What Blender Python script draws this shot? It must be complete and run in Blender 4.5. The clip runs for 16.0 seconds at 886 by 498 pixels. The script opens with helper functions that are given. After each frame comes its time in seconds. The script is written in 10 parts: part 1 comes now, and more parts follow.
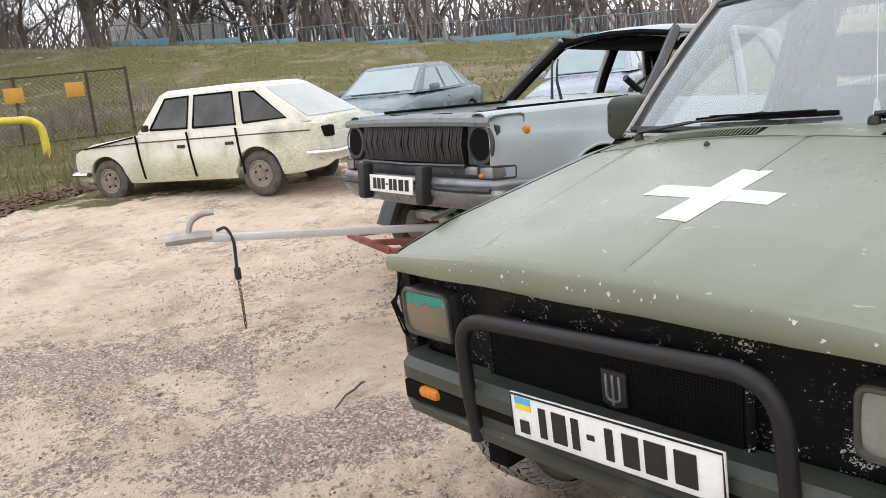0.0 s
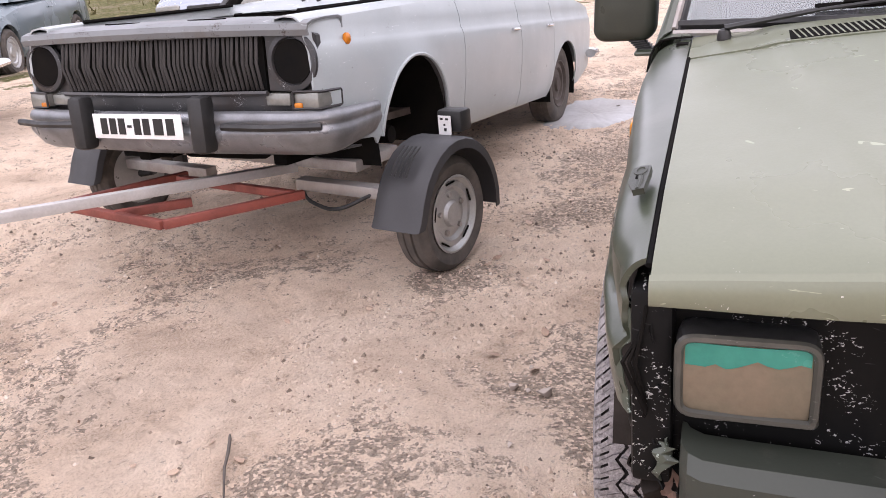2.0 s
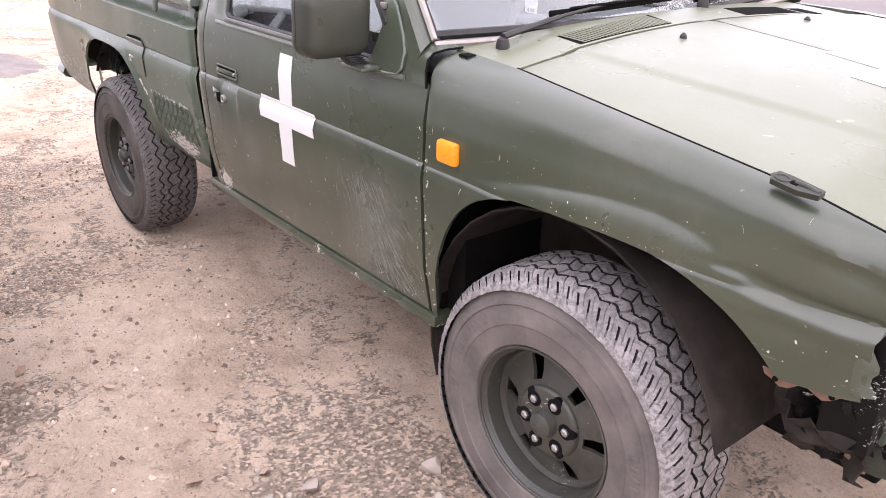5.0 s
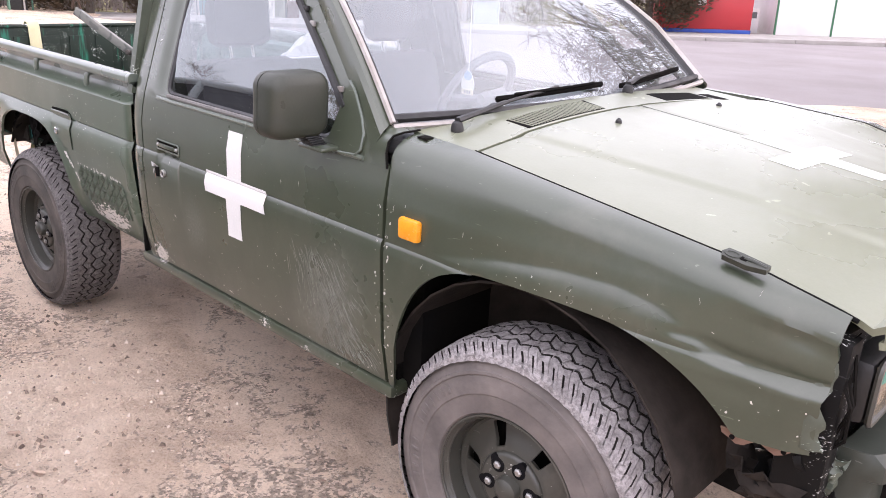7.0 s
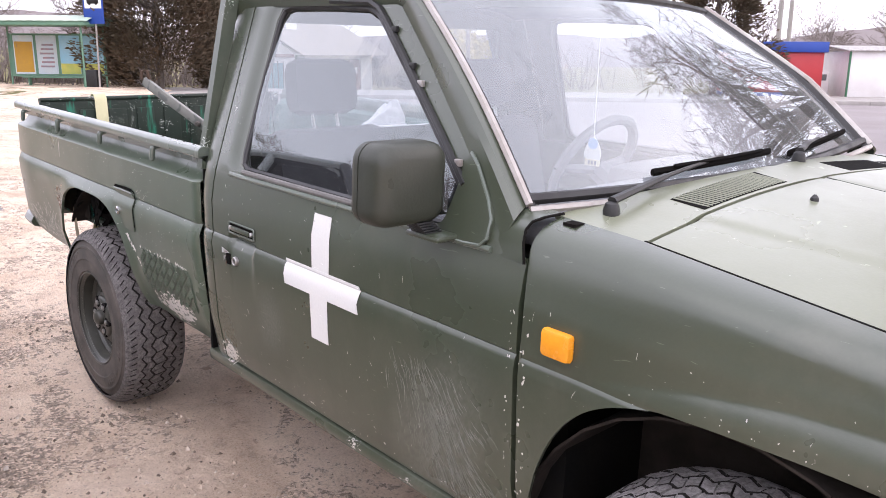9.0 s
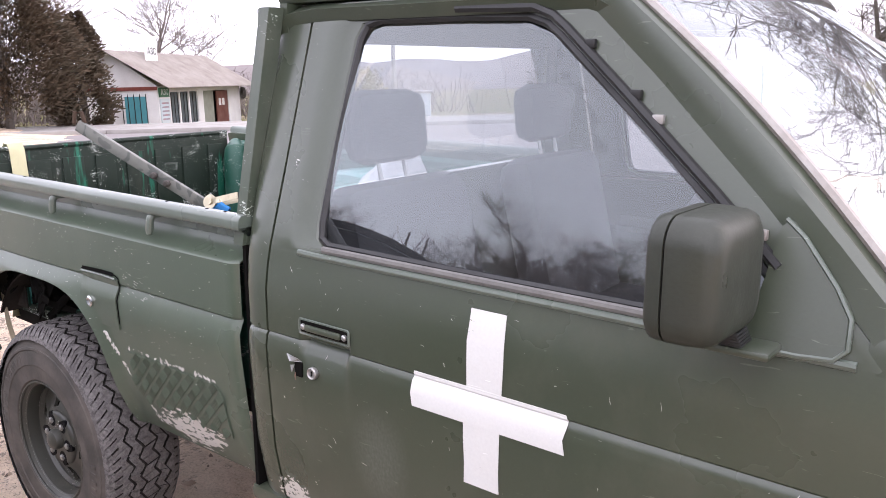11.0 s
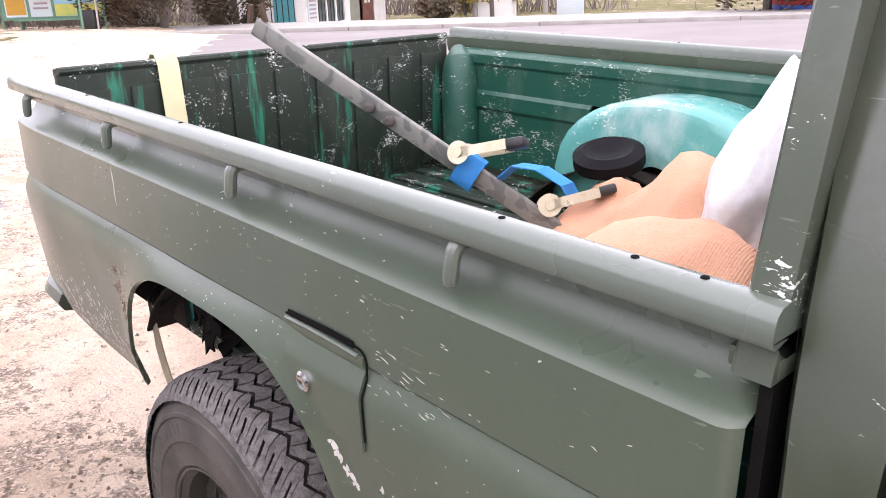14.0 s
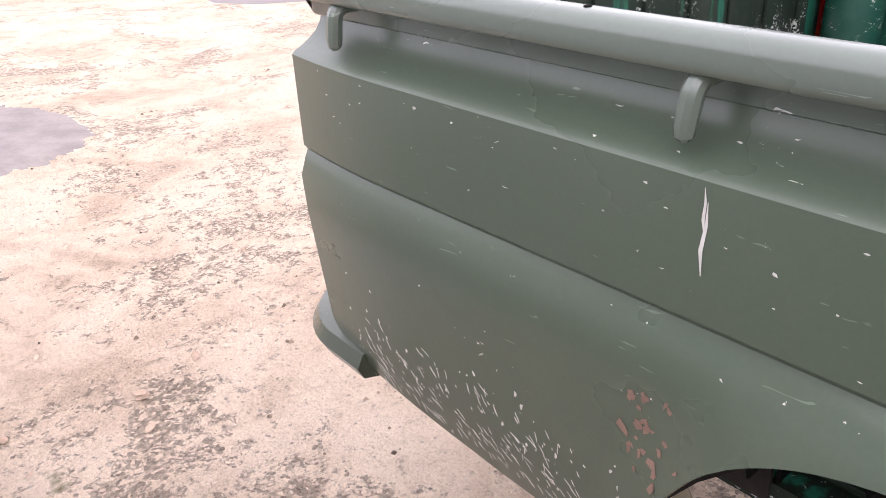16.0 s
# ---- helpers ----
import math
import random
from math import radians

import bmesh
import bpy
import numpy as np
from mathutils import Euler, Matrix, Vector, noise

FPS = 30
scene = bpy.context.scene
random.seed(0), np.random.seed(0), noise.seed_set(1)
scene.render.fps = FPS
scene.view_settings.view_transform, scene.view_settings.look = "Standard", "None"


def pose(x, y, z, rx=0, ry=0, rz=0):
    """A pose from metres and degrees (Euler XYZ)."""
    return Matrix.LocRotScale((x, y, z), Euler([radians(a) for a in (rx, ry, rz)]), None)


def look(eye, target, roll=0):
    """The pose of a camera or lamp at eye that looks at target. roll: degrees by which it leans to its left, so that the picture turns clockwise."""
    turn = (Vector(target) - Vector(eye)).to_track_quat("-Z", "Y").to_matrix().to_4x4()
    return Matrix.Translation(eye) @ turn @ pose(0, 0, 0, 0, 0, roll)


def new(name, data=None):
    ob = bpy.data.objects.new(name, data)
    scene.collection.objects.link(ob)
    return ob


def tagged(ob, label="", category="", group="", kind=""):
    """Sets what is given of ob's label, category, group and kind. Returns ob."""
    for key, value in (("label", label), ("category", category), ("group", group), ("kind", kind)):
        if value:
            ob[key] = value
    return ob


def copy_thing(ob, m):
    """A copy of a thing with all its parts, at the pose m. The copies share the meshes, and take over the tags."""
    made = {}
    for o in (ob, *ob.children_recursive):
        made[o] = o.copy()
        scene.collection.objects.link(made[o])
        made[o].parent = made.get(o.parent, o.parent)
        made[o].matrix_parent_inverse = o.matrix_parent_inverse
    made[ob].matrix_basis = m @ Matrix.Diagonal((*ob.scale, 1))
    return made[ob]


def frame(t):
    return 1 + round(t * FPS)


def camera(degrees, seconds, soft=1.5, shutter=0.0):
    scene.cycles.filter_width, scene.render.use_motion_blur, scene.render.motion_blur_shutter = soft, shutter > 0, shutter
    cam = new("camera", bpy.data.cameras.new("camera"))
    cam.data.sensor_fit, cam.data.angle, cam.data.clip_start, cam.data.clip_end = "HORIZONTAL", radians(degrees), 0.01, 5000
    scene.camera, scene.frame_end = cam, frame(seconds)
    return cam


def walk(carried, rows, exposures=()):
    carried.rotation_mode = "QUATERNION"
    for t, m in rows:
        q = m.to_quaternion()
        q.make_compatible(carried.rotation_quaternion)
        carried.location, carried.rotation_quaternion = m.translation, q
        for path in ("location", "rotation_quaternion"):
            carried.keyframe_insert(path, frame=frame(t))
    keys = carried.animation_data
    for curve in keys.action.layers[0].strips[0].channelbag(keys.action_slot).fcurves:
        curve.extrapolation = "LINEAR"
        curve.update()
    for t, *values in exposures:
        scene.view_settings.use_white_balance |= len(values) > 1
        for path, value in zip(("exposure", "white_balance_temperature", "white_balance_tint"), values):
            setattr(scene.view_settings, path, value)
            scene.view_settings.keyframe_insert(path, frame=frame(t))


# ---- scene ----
cam = camera(57.8, 16.0, 0.9)
METRES, EYE, TILT, LEAN, TURN = 8.152, 1.5, 0.0, 0.0, -37.6
ROWS = [
    (0.0, 0.0, 0.0, 0.0, -1.24, -12.35, 5.67),
    (0.5, -0.0336, 0.0453, -0.0008, -10.61, -15.24, 5.35),
    (1.0, -0.0738, 0.0889, 0.0016, -16.94, -17.9, 4.68),
    (1.5, -0.0915, 0.141, -0.0016, -22.95, -19.72, 4.66),
    (2.0, -0.1141, 0.183, -0.003, -30.95, -20.79, 4.69),
    (2.5, -0.1417, 0.2265, 0.0023, -41.14, -21.66, 4.58),
    (3.0, -0.1457, 0.2719, -0.0006, -53.7, -22.63, 4.19),
    (3.5, -0.1621, 0.3128, 0.0019, -66.02, -23.51, 3.33),
    (4.0, -0.1588, 0.3413, 0.0013, -76.03, -24.06, 2.39),
    (6.5, -0.1719, 0.3967, 0.0058, -96.42, -19.88, -1.85),
    (7.0, -0.1699, 0.3956, 0.0082, -96.14, -18.31, -1.73),
    (7.5, -0.17, 0.3956, 0.0094, -94.98, -16.76, -1.48),
    (8.0, -0.1614, 0.3885, 0.0081, -93.32, -15.25, -1.36),
    (8.5, -0.1342, 0.3849, 0.0051, -92.04, -14.2, -0.95),
    (9.0, -0.1082, 0.413, 0.0017, -92.31, -13.67, -0.46),
    (9.5, -0.0814, 0.4413, 0.0034, -93.5, -12.92, 0.57),
    (12.0, 0.0157, 0.5067, -0.0012, -105.99, -12.5, 0.69),
    (12.5, 0.0448, 0.5103, -0.0031, -105.25, -13.74, 0.32),
    (13.0, 0.0777, 0.5265, -0.0016, -102.42, -15.27, 0.52),
    (13.5, 0.1172, 0.5276, -0.0061, -97.84, -16.88, 0.94),
    (14.0, 0.1474, 0.5326, -0.0039, -92.52, -18.64, 1.82),
    (14.5, 0.181, 0.5626, -0.0058, -88.68, -20.92, 2.69),
    (15.0, 0.2137, 0.5884, -0.0076, -87.73, -23.39, 3.28),
    (15.5, 0.2524, 0.6099, -0.0105, -88.88, -25.39, 3.79),
    (16.0, 0.2736, 0.6349, -0.0136, -91.1, -26.36, 4.12),
]
walk(cam, [(t, pose(0, 0, EYE, TILT, LEAN, TURN) @ pose(METRES * x, METRES * y, METRES * z, 90 + pitch, roll, yaw)) for t, x, y, z, yaw, pitch, roll in ROWS],
     exposures=[(0, 0.55, 6350, 10), (1.0, 0.68, 6300, 18), (2.5, 1.0, 6500, 25), (4, 1.27, 6500, 26), (6.5, 1.35, 6400, 25), (8, 1.2, 6300, 24), (9.5, 1.15, 6280, 23), (12, 1.42, 6250, 23), (13, 1.63, 6450, 27), (14, 1.5, 6450, 25), (16, 1.25, 6450, 23)])

# ---- light: a bright overcast day ----
world = bpy.data.worlds.new("overcast_sky")
scene.world = world
world.use_nodes = True
wn, wl = world.node_tree.nodes, world.node_tree.links
sky = wn.new("ShaderNodeTexSky")
sky.sky_type, sky.sun_disc = "NISHITA", False
sky.sun_elevation, sky.sun_rotation = radians(32), radians(215)
sky.air_density, sky.dust_density = 1.0, 5.0
veil = wn.new("ShaderNodeMix")
veil.data_type = "RGBA"
veil.inputs["Factor"].default_value = 0.88
veil.inputs["B"].default_value = (7.6, 7.75, 8.1, 1)
wl.new(sky.outputs["Color"], veil.inputs["A"])
wl.new(veil.outputs["Result"], wn["Background"].inputs["Color"])
wn["Background"].inputs["Strength"].default_value = 0.145
sun = new("sun", bpy.data.lights.new("sun", "SUN"))
sun.data.energy, sun.data.angle, sun.data.color = 0.5, radians(70), (1.0, 0.97, 0.93)
sun.matrix_world = look((-8, 9, 20), (0, 0, 0))


# ---- materials ----
def node_mat(name):
    m = bpy.data.materials.new(name)
    m.use_nodes = True
    nt = m.node_tree
    return m, nt, nt.nodes["Principled BSDF"]


def ramp(nt, src, stops):
    r = nt.nodes.new("ShaderNodeValToRGB")
    el = r.color_ramp.elements
    while len(el) < len(stops):
        el.new(0.5)
    for e, (p, c) in zip(el, stops):
        e.position = p
        e.color = (*c, 1) if len(c) == 3 else c
    nt.links.new(src, r.inputs["Fac"])
    return r.outputs["Color"]


def tex(nt, scale, detail=4.0, rough=0.55, kind="ShaderNodeTexNoise", squash=(1, 1, 1), distort=0.0):
    co = nt.nodes.new("ShaderNodeTexCoord")
    mp = nt.nodes.new("ShaderNodeMapping")
    mp.inputs["Scale"].default_value = squash
    nt.links.new(co.outputs["Object"], mp.inputs["Vector"])
    n = nt.nodes.new(kind)
    n.inputs["Scale"].default_value = scale
    if kind == "ShaderNodeTexNoise":
        n.inputs["Detail"].default_value, n.inputs["Roughness"].default_value = detail, rough
        n.inputs["Distortion"].default_value = distort
    nt.links.new(mp.outputs["Vector"], n.inputs["Vector"])
    return n


def mix(nt, fac, a, b, blend="MIX"):
    m = nt.nodes.new("ShaderNodeMix")
    m.data_type, m.blend_type = "RGBA", blend
    for key, v in (("Factor", fac), ("A", a), ("B", b)):
        if isinstance(v, (int, float)):
            m.inputs[key].default_value = v
        elif isinstance(v, tuple):
            m.inputs[key].default_value = (*v, 1)
        else:
            nt.links.new(v, m.inputs[key])
    return m.outputs["Result"]


def bump(nt, bsdf, height, strength, distance=0.01):
    b = nt.nodes.new("ShaderNodeBump")
    b.inputs["Strength"].default_value, b.inputs["Distance"].default_value = strength, distance
    nt.links.new(height, b.inputs["Height"])
    old = bsdf.inputs["Normal"].links
    if old:
        nt.links.new(old[0].from_socket, b.inputs["Normal"])
    nt.links.new(b.outputs["Normal"], bsdf.inputs["Normal"])


def plain(name, col, col2=None, rough=0.6, metal=0.0, scale=8.0, fine=90.0, relief=0.15, rough_var=0.15, piece=0.0, spec=0.5):
    """A surface with stains at one scale and grain at another."""
    m, nt, b = node_mat(name)
    col2 = col2 or tuple(c * 0.7 for c in col)
    big, small = tex(nt, scale, 5), tex(nt, fine, 3)
    c = mix(nt, ramp(nt, big.outputs["Fac"], [(0.35, (0, 0, 0)), (0.68, (1, 1, 1))]), col, col2)
    c = mix(nt, 0.35, c, mix(nt, small.outputs["Fac"], tuple(v * 0.6 for v in col), tuple(min(1, v * 1.35) for v in col)))
    if piece:
        oi = nt.nodes.new("ShaderNodeObjectInfo")
        c = mix(nt, piece, c, ramp(nt, oi.outputs["Random"], [(0, tuple(v * 0.5 for v in col)), (1, tuple(min(1, v * 1.4) for v in col))]))
    nt.links.new(c, b.inputs["Base Color"])
    r = ramp(nt, big.outputs["Fac"], [(0.3, (max(rough - rough_var, 0.03),) * 3), (0.7, (min(rough + rough_var, 1),) * 3)])
    nt.links.new(r, b.inputs["Roughness"])
    b.inputs["Metallic"].default_value = metal
    b.inputs["Specular IOR Level"].default_value = spec
    if relief:
        bump(nt, b, small.outputs["Fac"], relief, 0.004)
    return m


def chipped_paint(name, col, under, rough=0.42, amount=0.5, dirt=0.35, dust=(0.35, 0.31, 0.26), low=None, spec=0.5, streak=False, scuffs=(), coat=0.0):
    """Hand-rolled paint with flakes knocked off, scratches and dust."""
    m, nt, b = node_mat(name)
    cloud, fleck, grain = tex(nt, 2.3, 5), tex(nt, 150, 3, 0.6, squash=(0.5, 0.8, 1.25), distort=0.8), tex(nt, 160, 2)
    where = tex(nt, 9, 4, 0.65)
    c = mix(nt, ramp(nt, cloud.outputs["Fac"], [(0.3, (0, 0, 0)), (0.7, (1, 1, 1))]), col, tuple(v * 0.86 for v in col))
    c = mix(nt, 0.25, c, mix(nt, grain.outputs["Fac"], tuple(v * 0.75 for v in col), tuple(v * 1.25 for v in col)))
    haze = ramp(nt, tex(nt, 4.0, 6, 0.65, squash=(1, 1, 0.6)).outputs["Fac"], [(0.52, (0, 0, 0)), (0.8, (dirt,) * 3)])
    c = mix(nt, haze, c, dust)
    # scratches: long thin flecks
    scr = tex(nt, 16, 2, 0.5, squash=(1.0, 1.0, 7.0), distort=1.2)
    scratch = ramp(nt, scr.outputs["Fac"], [(0.72, (0, 0, 0)), (0.735, (0.4, 0.4, 0.4))])
    c = mix(nt, scratch, c, tuple(min(1, v * 2.6 + 0.05) for v in col))
    both = nt.nodes.new("ShaderNodeMath")
    both.operation = "ADD"
    nt.links.new(fleck.outputs["Fac"], both.inputs[0])
    nt.links.new(where.outputs["Fac"], both.inputs[1])
    if low:
        co = nt.nodes.new("ShaderNodeTexCoord")
        sep = nt.nodes.new("ShaderNodeSeparateXYZ")
        nt.links.new(co.outputs["Object"], sep.inputs[0])
        rise = nt.nodes.new("ShaderNodeMapRange")
        for key, v in (("From Min", low[0]), ("From Max", low[1]), ("To Min", low[2]), ("To Max", 0.0)):
            rise.inputs[key].default_value = v
        nt.links.new(sep.outputs["Z"], rise.inputs["Value"])
        more = nt.nodes.new("ShaderNodeMath")
        nt.links.new(both.outputs[0], more.inputs[0])
        nt.links.new(rise.outputs[0], more.inputs[1])
        both = more
    half = nt.nodes.new("ShaderNodeMath")
    half.operation = "MULTIPLY"
    half.inputs[1].default_value = 0.5
    nt.links.new(both.outputs[0], half.inputs[0])
    t = 0.665 - 0.065 * amount
    chip = ramp(nt, half.outputs[0], [(t, (0, 0, 0)), (t + 0.008, (1, 1, 1))])
    c = mix(nt, chip, c, under)
    if streak:
        run = tex(nt, 14, 4, 0.6, squash=(1, 1, 0.12))
        c = mix(nt, ramp(nt, run.outputs["Fac"], [(0.56, (0, 0, 0)), (0.63, (0.75,) * 3)]), c, streak)
    for centre, size, lean, tone in scuffs:
        # a rubbed patch: fine slanting scratches inside a soft oval
        co = nt.nodes.new("ShaderNodeTexCoord")
        mp = nt.nodes.new("ShaderNodeMapping")
        mp.vector_type = "TEXTURE"
        mp.inputs["Location"].default_value, mp.inputs["Rotation"].default_value, mp.inputs["Scale"].default_value = centre, (0, math.radians(lean), 0), size
        nt.links.new(co.outputs["Object"], mp.inputs["Vector"])
        ball = nt.nodes.new("ShaderNodeTexGradient")
        ball.gradient_type = "SPHERICAL"
        nt.links.new(mp.outputs["Vector"], ball.inputs["Vector"])
        fine = nt.nodes.new("ShaderNodeTexNoise")
        fine.inputs["Scale"].default_value, fine.inputs["Detail"].default_value = 15.0, 8
        nt.links.new(mp.outputs["Vector"], fine.inputs["Vector"])
        soft = ramp(nt, ball.outputs["Fac"], [(0.0, (0, 0, 0)), (0.7, (1, 1, 1))])
        if tone[0] > 0.4:
            fine.inputs["Scale"].default_value = 9.0
            f = ramp(nt, mix(nt, 1.0, soft, ramp(nt, fine.outputs["Fac"], [(0.3, (0.2,) * 3), (0.7, (1, 1, 1))]), "MULTIPLY"), [(0.44, (0, 0, 0)), (0.46, (1, 1, 1))])
        else:
            strong = 1.6 if tone[2] < 0.08 else 1.0
            f = mix(nt, 1.0, soft, ramp(nt, fine.outputs["Fac"], [(0.36, (0.18 * strong,) * 3), (0.66, (0.6 * strong,) * 3)]), "MULTIPLY")
        c = mix(nt, f, c, tone)
    nt.links.new(c, b.inputs["Base Color"])
    r = ramp(nt, cloud.outputs["Fac"], [(0.3, (rough - 0.07,) * 3), (0.75, (rough + 0.12,) * 3)])
    nt.links.new(r, b.inputs["Roughness"])
    b.inputs["Specular IOR Level"].default_value = spec
    b.inputs["Coat Weight"].default_value, b.inputs["Coat Roughness"].default_value = coat, rough * 0.8
    bump(nt, b, grain.outputs["Fac"], 0.05, 0.003)
    bump(nt, b, cloud.outputs["Fac"], 0.12, 0.02)
    return m


def glass_mat(name, tint=(0.9, 0.95, 0.95), mirror=1.0, haze=0.0):
    """A thin pane: clear, with the sky's reflection on it."""
    m, nt, b = node_mat(name)
    out = nt.nodes["Material Output"]
    clear, shine, mixer = nt.nodes.new("ShaderNodeBsdfTransparent"), nt.nodes.new("ShaderNodeBsdfGlossy"), nt.nodes.new("ShaderNodeMixShader")
    clear.inputs["Color"].default_value = (*tint, 1)
    shine.inputs["Roughness"].default_value = 0.015
    shine.inputs["Color"].default_value = (0.93, 0.99, 1.0, 1)
    lw = nt.nodes.new("ShaderNodeLayerWeight")
    lw.inputs["Blend"].default_value = 0.5
    edge = ramp(nt, lw.outputs["Facing"], [(0.0, (0.05 + 0.06 * mirror,) * 3), (0.5, (0.09 + 0.12 * mirror,) * 3), (0.78, (0.25 + 0.25 * mirror,) * 3), (1.0, (1, 1, 1))])
    nt.links.new(edge, mixer.inputs["Fac"])
    nt.links.new(clear.outputs[0], mixer.inputs[1])
    nt.links.new(shine.outputs[0], mixer.inputs[2])
    last = mixer.outputs[0]
    if haze:
        film = nt.nodes.new("ShaderNodeBsdfDiffuse")
        film.inputs["Color"].default_value = (0.75, 0.75, 0.78, 1)
        over = nt.nodes.new("ShaderNodeMixShader")
        f = ramp(nt, tex(nt, 5, 5).outputs["Fac"], [(0.3, (haze * 0.6,) * 3), (0.7, (haze * 1.3,) * 3)])
        nt.links.new(f, over.inputs["Fac"])
        nt.links.new(last, over.inputs[1])
        nt.links.new(film.outputs[0], over.inputs[2])
        last = over.outputs[0]
    nt.links.new(last, out.inputs["Surface"])
    return m


def shift(nt, src, by):
    n = nt.nodes.new("ShaderNodeMath")
    n.inputs[1].default_value = by
    nt.links.new(src, n.inputs[0])
    return n.outputs[0]


def ground_mat():
    """Trodden sandy earth with grit, dark damp patches and grass on the bank."""
    m, nt, b = node_mat("bare_earth")
    co = nt.nodes.new("ShaderNodeTexCoord")
    big, mid, grit, fine = tex(nt, 0.42, 8, 0.62, distort=0.4), tex(nt, 1.7, 12, 0.66, distort=0.6), tex(nt, 30, 8, 0.72), tex(nt, 105, 5, 0.8)
    patch, clod = tex(nt, 1.05, 9, 0.66, distort=0.9), tex(nt, 17, 9, 0.74, distort=0.5)
    c = ramp(nt, mid.outputs["Fac"], [(0.31, (0.40, 0.285, 0.205)), (0.40, (0.59, 0.44, 0.32)), (0.48, (0.74, 0.575, 0.435)), (0.58, (0.83, 0.67, 0.525))])
    damp = ramp(nt, big.outputs["Fac"], [(0.37, (0.32,) * 3), (0.46, (0, 0, 0))])
    c = mix(nt, damp, c, (0.29, 0.225, 0.175))
    # crumbs and stones: thick in gritty stretches, thin between them
    level = nt.nodes.new("ShaderNodeMath")
    level.operation = "MULTIPLY_ADD"
    nt.links.new(patch.outputs["Fac"], level.inputs[0])
    level.inputs[1].default_value = -1.25
    nt.links.new(clod.outputs["Fac"], level.inputs[2])
    for spot, size in (((5.3, 2.75, 0), (1.5, 0.75, 1)), ((2.45, 2.2, 0), (0.7, 0.5, 1)), ((0.9, 5.4, 0), (1.2, 0.9, 1)), ((0.6, 3.6, 0), (0.8, 0.5, 1)), ((3.4, 3.0, 0), (0.6, 0.4, 1)), ((1.3, 4.6, 0), (1.6, 1.1, 1)), ((1.6, 3.1, 0), (1.0, 0.6, 1))):
        mp = nt.nodes.new("ShaderNodeMapping")
        mp.vector_type = "TEXTURE"
        mp.inputs["Location"].default_value, mp.inputs["Scale"].default_value = spot, size
        nt.links.new(co.outputs["Object"], mp.inputs["Vector"])
        ball = nt.nodes.new("ShaderNodeTexGradient")
        ball.gradient_type = "SPHERICAL"
        nt.links.new(mp.outputs["Vector"], ball.inputs["Vector"])
        less = nt.nodes.new("ShaderNodeMath")
        less.operation = "MULTIPLY_ADD"
        less.inputs[1].default_value = -0.22
        nt.links.new(ball.outputs["Fac"], less.inputs[0])
        nt.links.new(level.outputs[0], less.inputs[2])
        level = less
    # level runs from about -0.4 (gritty) to 0.2 (bare sand)
    gritty = ramp(nt, shift(nt, level.outputs[0], 0.6), [(0.342, (1, 1, 1)), (0.395, (0, 0, 0))])
    thin = ramp(nt, shift(nt, level.outputs[0], 0.6), [(0.38, (1, 1, 1)), (0.58, (0, 0, 0))])
    crumb, pebble = tex(nt, 88, kind="ShaderNodeTexVoronoi"), tex(nt, 36, kind="ShaderNodeTexVoronoi")
    tone = ramp(nt, crumb.outputs["Color"], [(0.18, (0.045, 0.033, 0.026)), (0.40, (0.17, 0.125, 0.095)), (0.60, (0.40, 0.30, 0.225)), (0.80, (0.85, 0.69, 0.55))])
    c = mix(nt, mix(nt, 1.0, gritty, (0.92,) * 3, "MULTIPLY"), c, tone)
    # single crumbs scattered on the sand, and pale broken stones
    lone = mix(nt, 1.0, ramp(nt, pebble.outputs["Distance"], [(0.20, (1, 1, 1)), (0.27, (0, 0, 0))]), mix(nt, 1.0, thin, ramp(nt, pebble.outputs["Color"], [(0.62, (0, 0, 0)), (0.64, (1, 1, 1))]), "MULTIPLY"), "MULTIPLY")
    c = mix(nt, lone, c, ramp(nt, pebble.outputs["Color"], [(0.66, (0.10, 0.075, 0.06)), (0.85, (0.24, 0.19, 0.155)), (0.95, (0.74, 0.66, 0.58))]))
    c = mix(nt, ramp(nt, grit.outputs["Fac"], [(0.345, (0.75,) * 3), (0.39, (0, 0, 0))]), c, (0.15, 0.11, 0.082))
    c = mix(nt, 1.0, c, ramp(nt, tex(nt, 8.5, 12, 0.82, distort=0.4).outputs["Fac"], [(0.36, (0.44, 0.40, 0.38)), (0.43, (0.90, 0.885, 0.87)), (0.50, (1, 1, 1))]), "MULTIPLY")
    c = mix(nt, 0.28, c, ramp(nt, fine.outputs["Fac"], [(0.33, (0.03, 0.022, 0.016)), (0.42, (0.56, 0.43, 0.33)), (0.54, (0.92, 0.77, 0.63))]))
    att = nt.nodes.new("ShaderNodeAttribute")
    att.attribute_name = "grass"
    blade = tex(nt, 9, 6, 0.7)
    g = ramp(nt, blade.outputs["Fac"], [(0.3, (0.05, 0.05, 0.02)), (0.5, (0.125, 0.125, 0.045)), (0.66, (0.24, 0.20, 0.11)), (0.8, (0.36, 0.30, 0.2))])
    straw = ramp(nt, tex(nt, 14, 8, 0.75).outputs["Fac"], [(0.34, (0.09, 0.066, 0.042)), (0.48, (0.22, 0.175, 0.115)), (0.6, (0.34, 0.285, 0.205)), (0.68, (0.58, 0.55, 0.50))])
    g = mix(nt, ramp(nt, tex(nt, 0.24, 9, 0.72, distort=0.8).outputs["Fac"], [(0.49, (0, 0, 0)), (0.60, (1, 1, 1))]), g, straw)
    edge = nt.nodes.new("ShaderNodeMath")
    edge.operation = "ADD"
    wob = ramp(nt, tex(nt, 1.2, 6, 0.7).outputs["Fac"], [(0.25, (0, 0, 0)), (0.75, (1, 1, 1))])
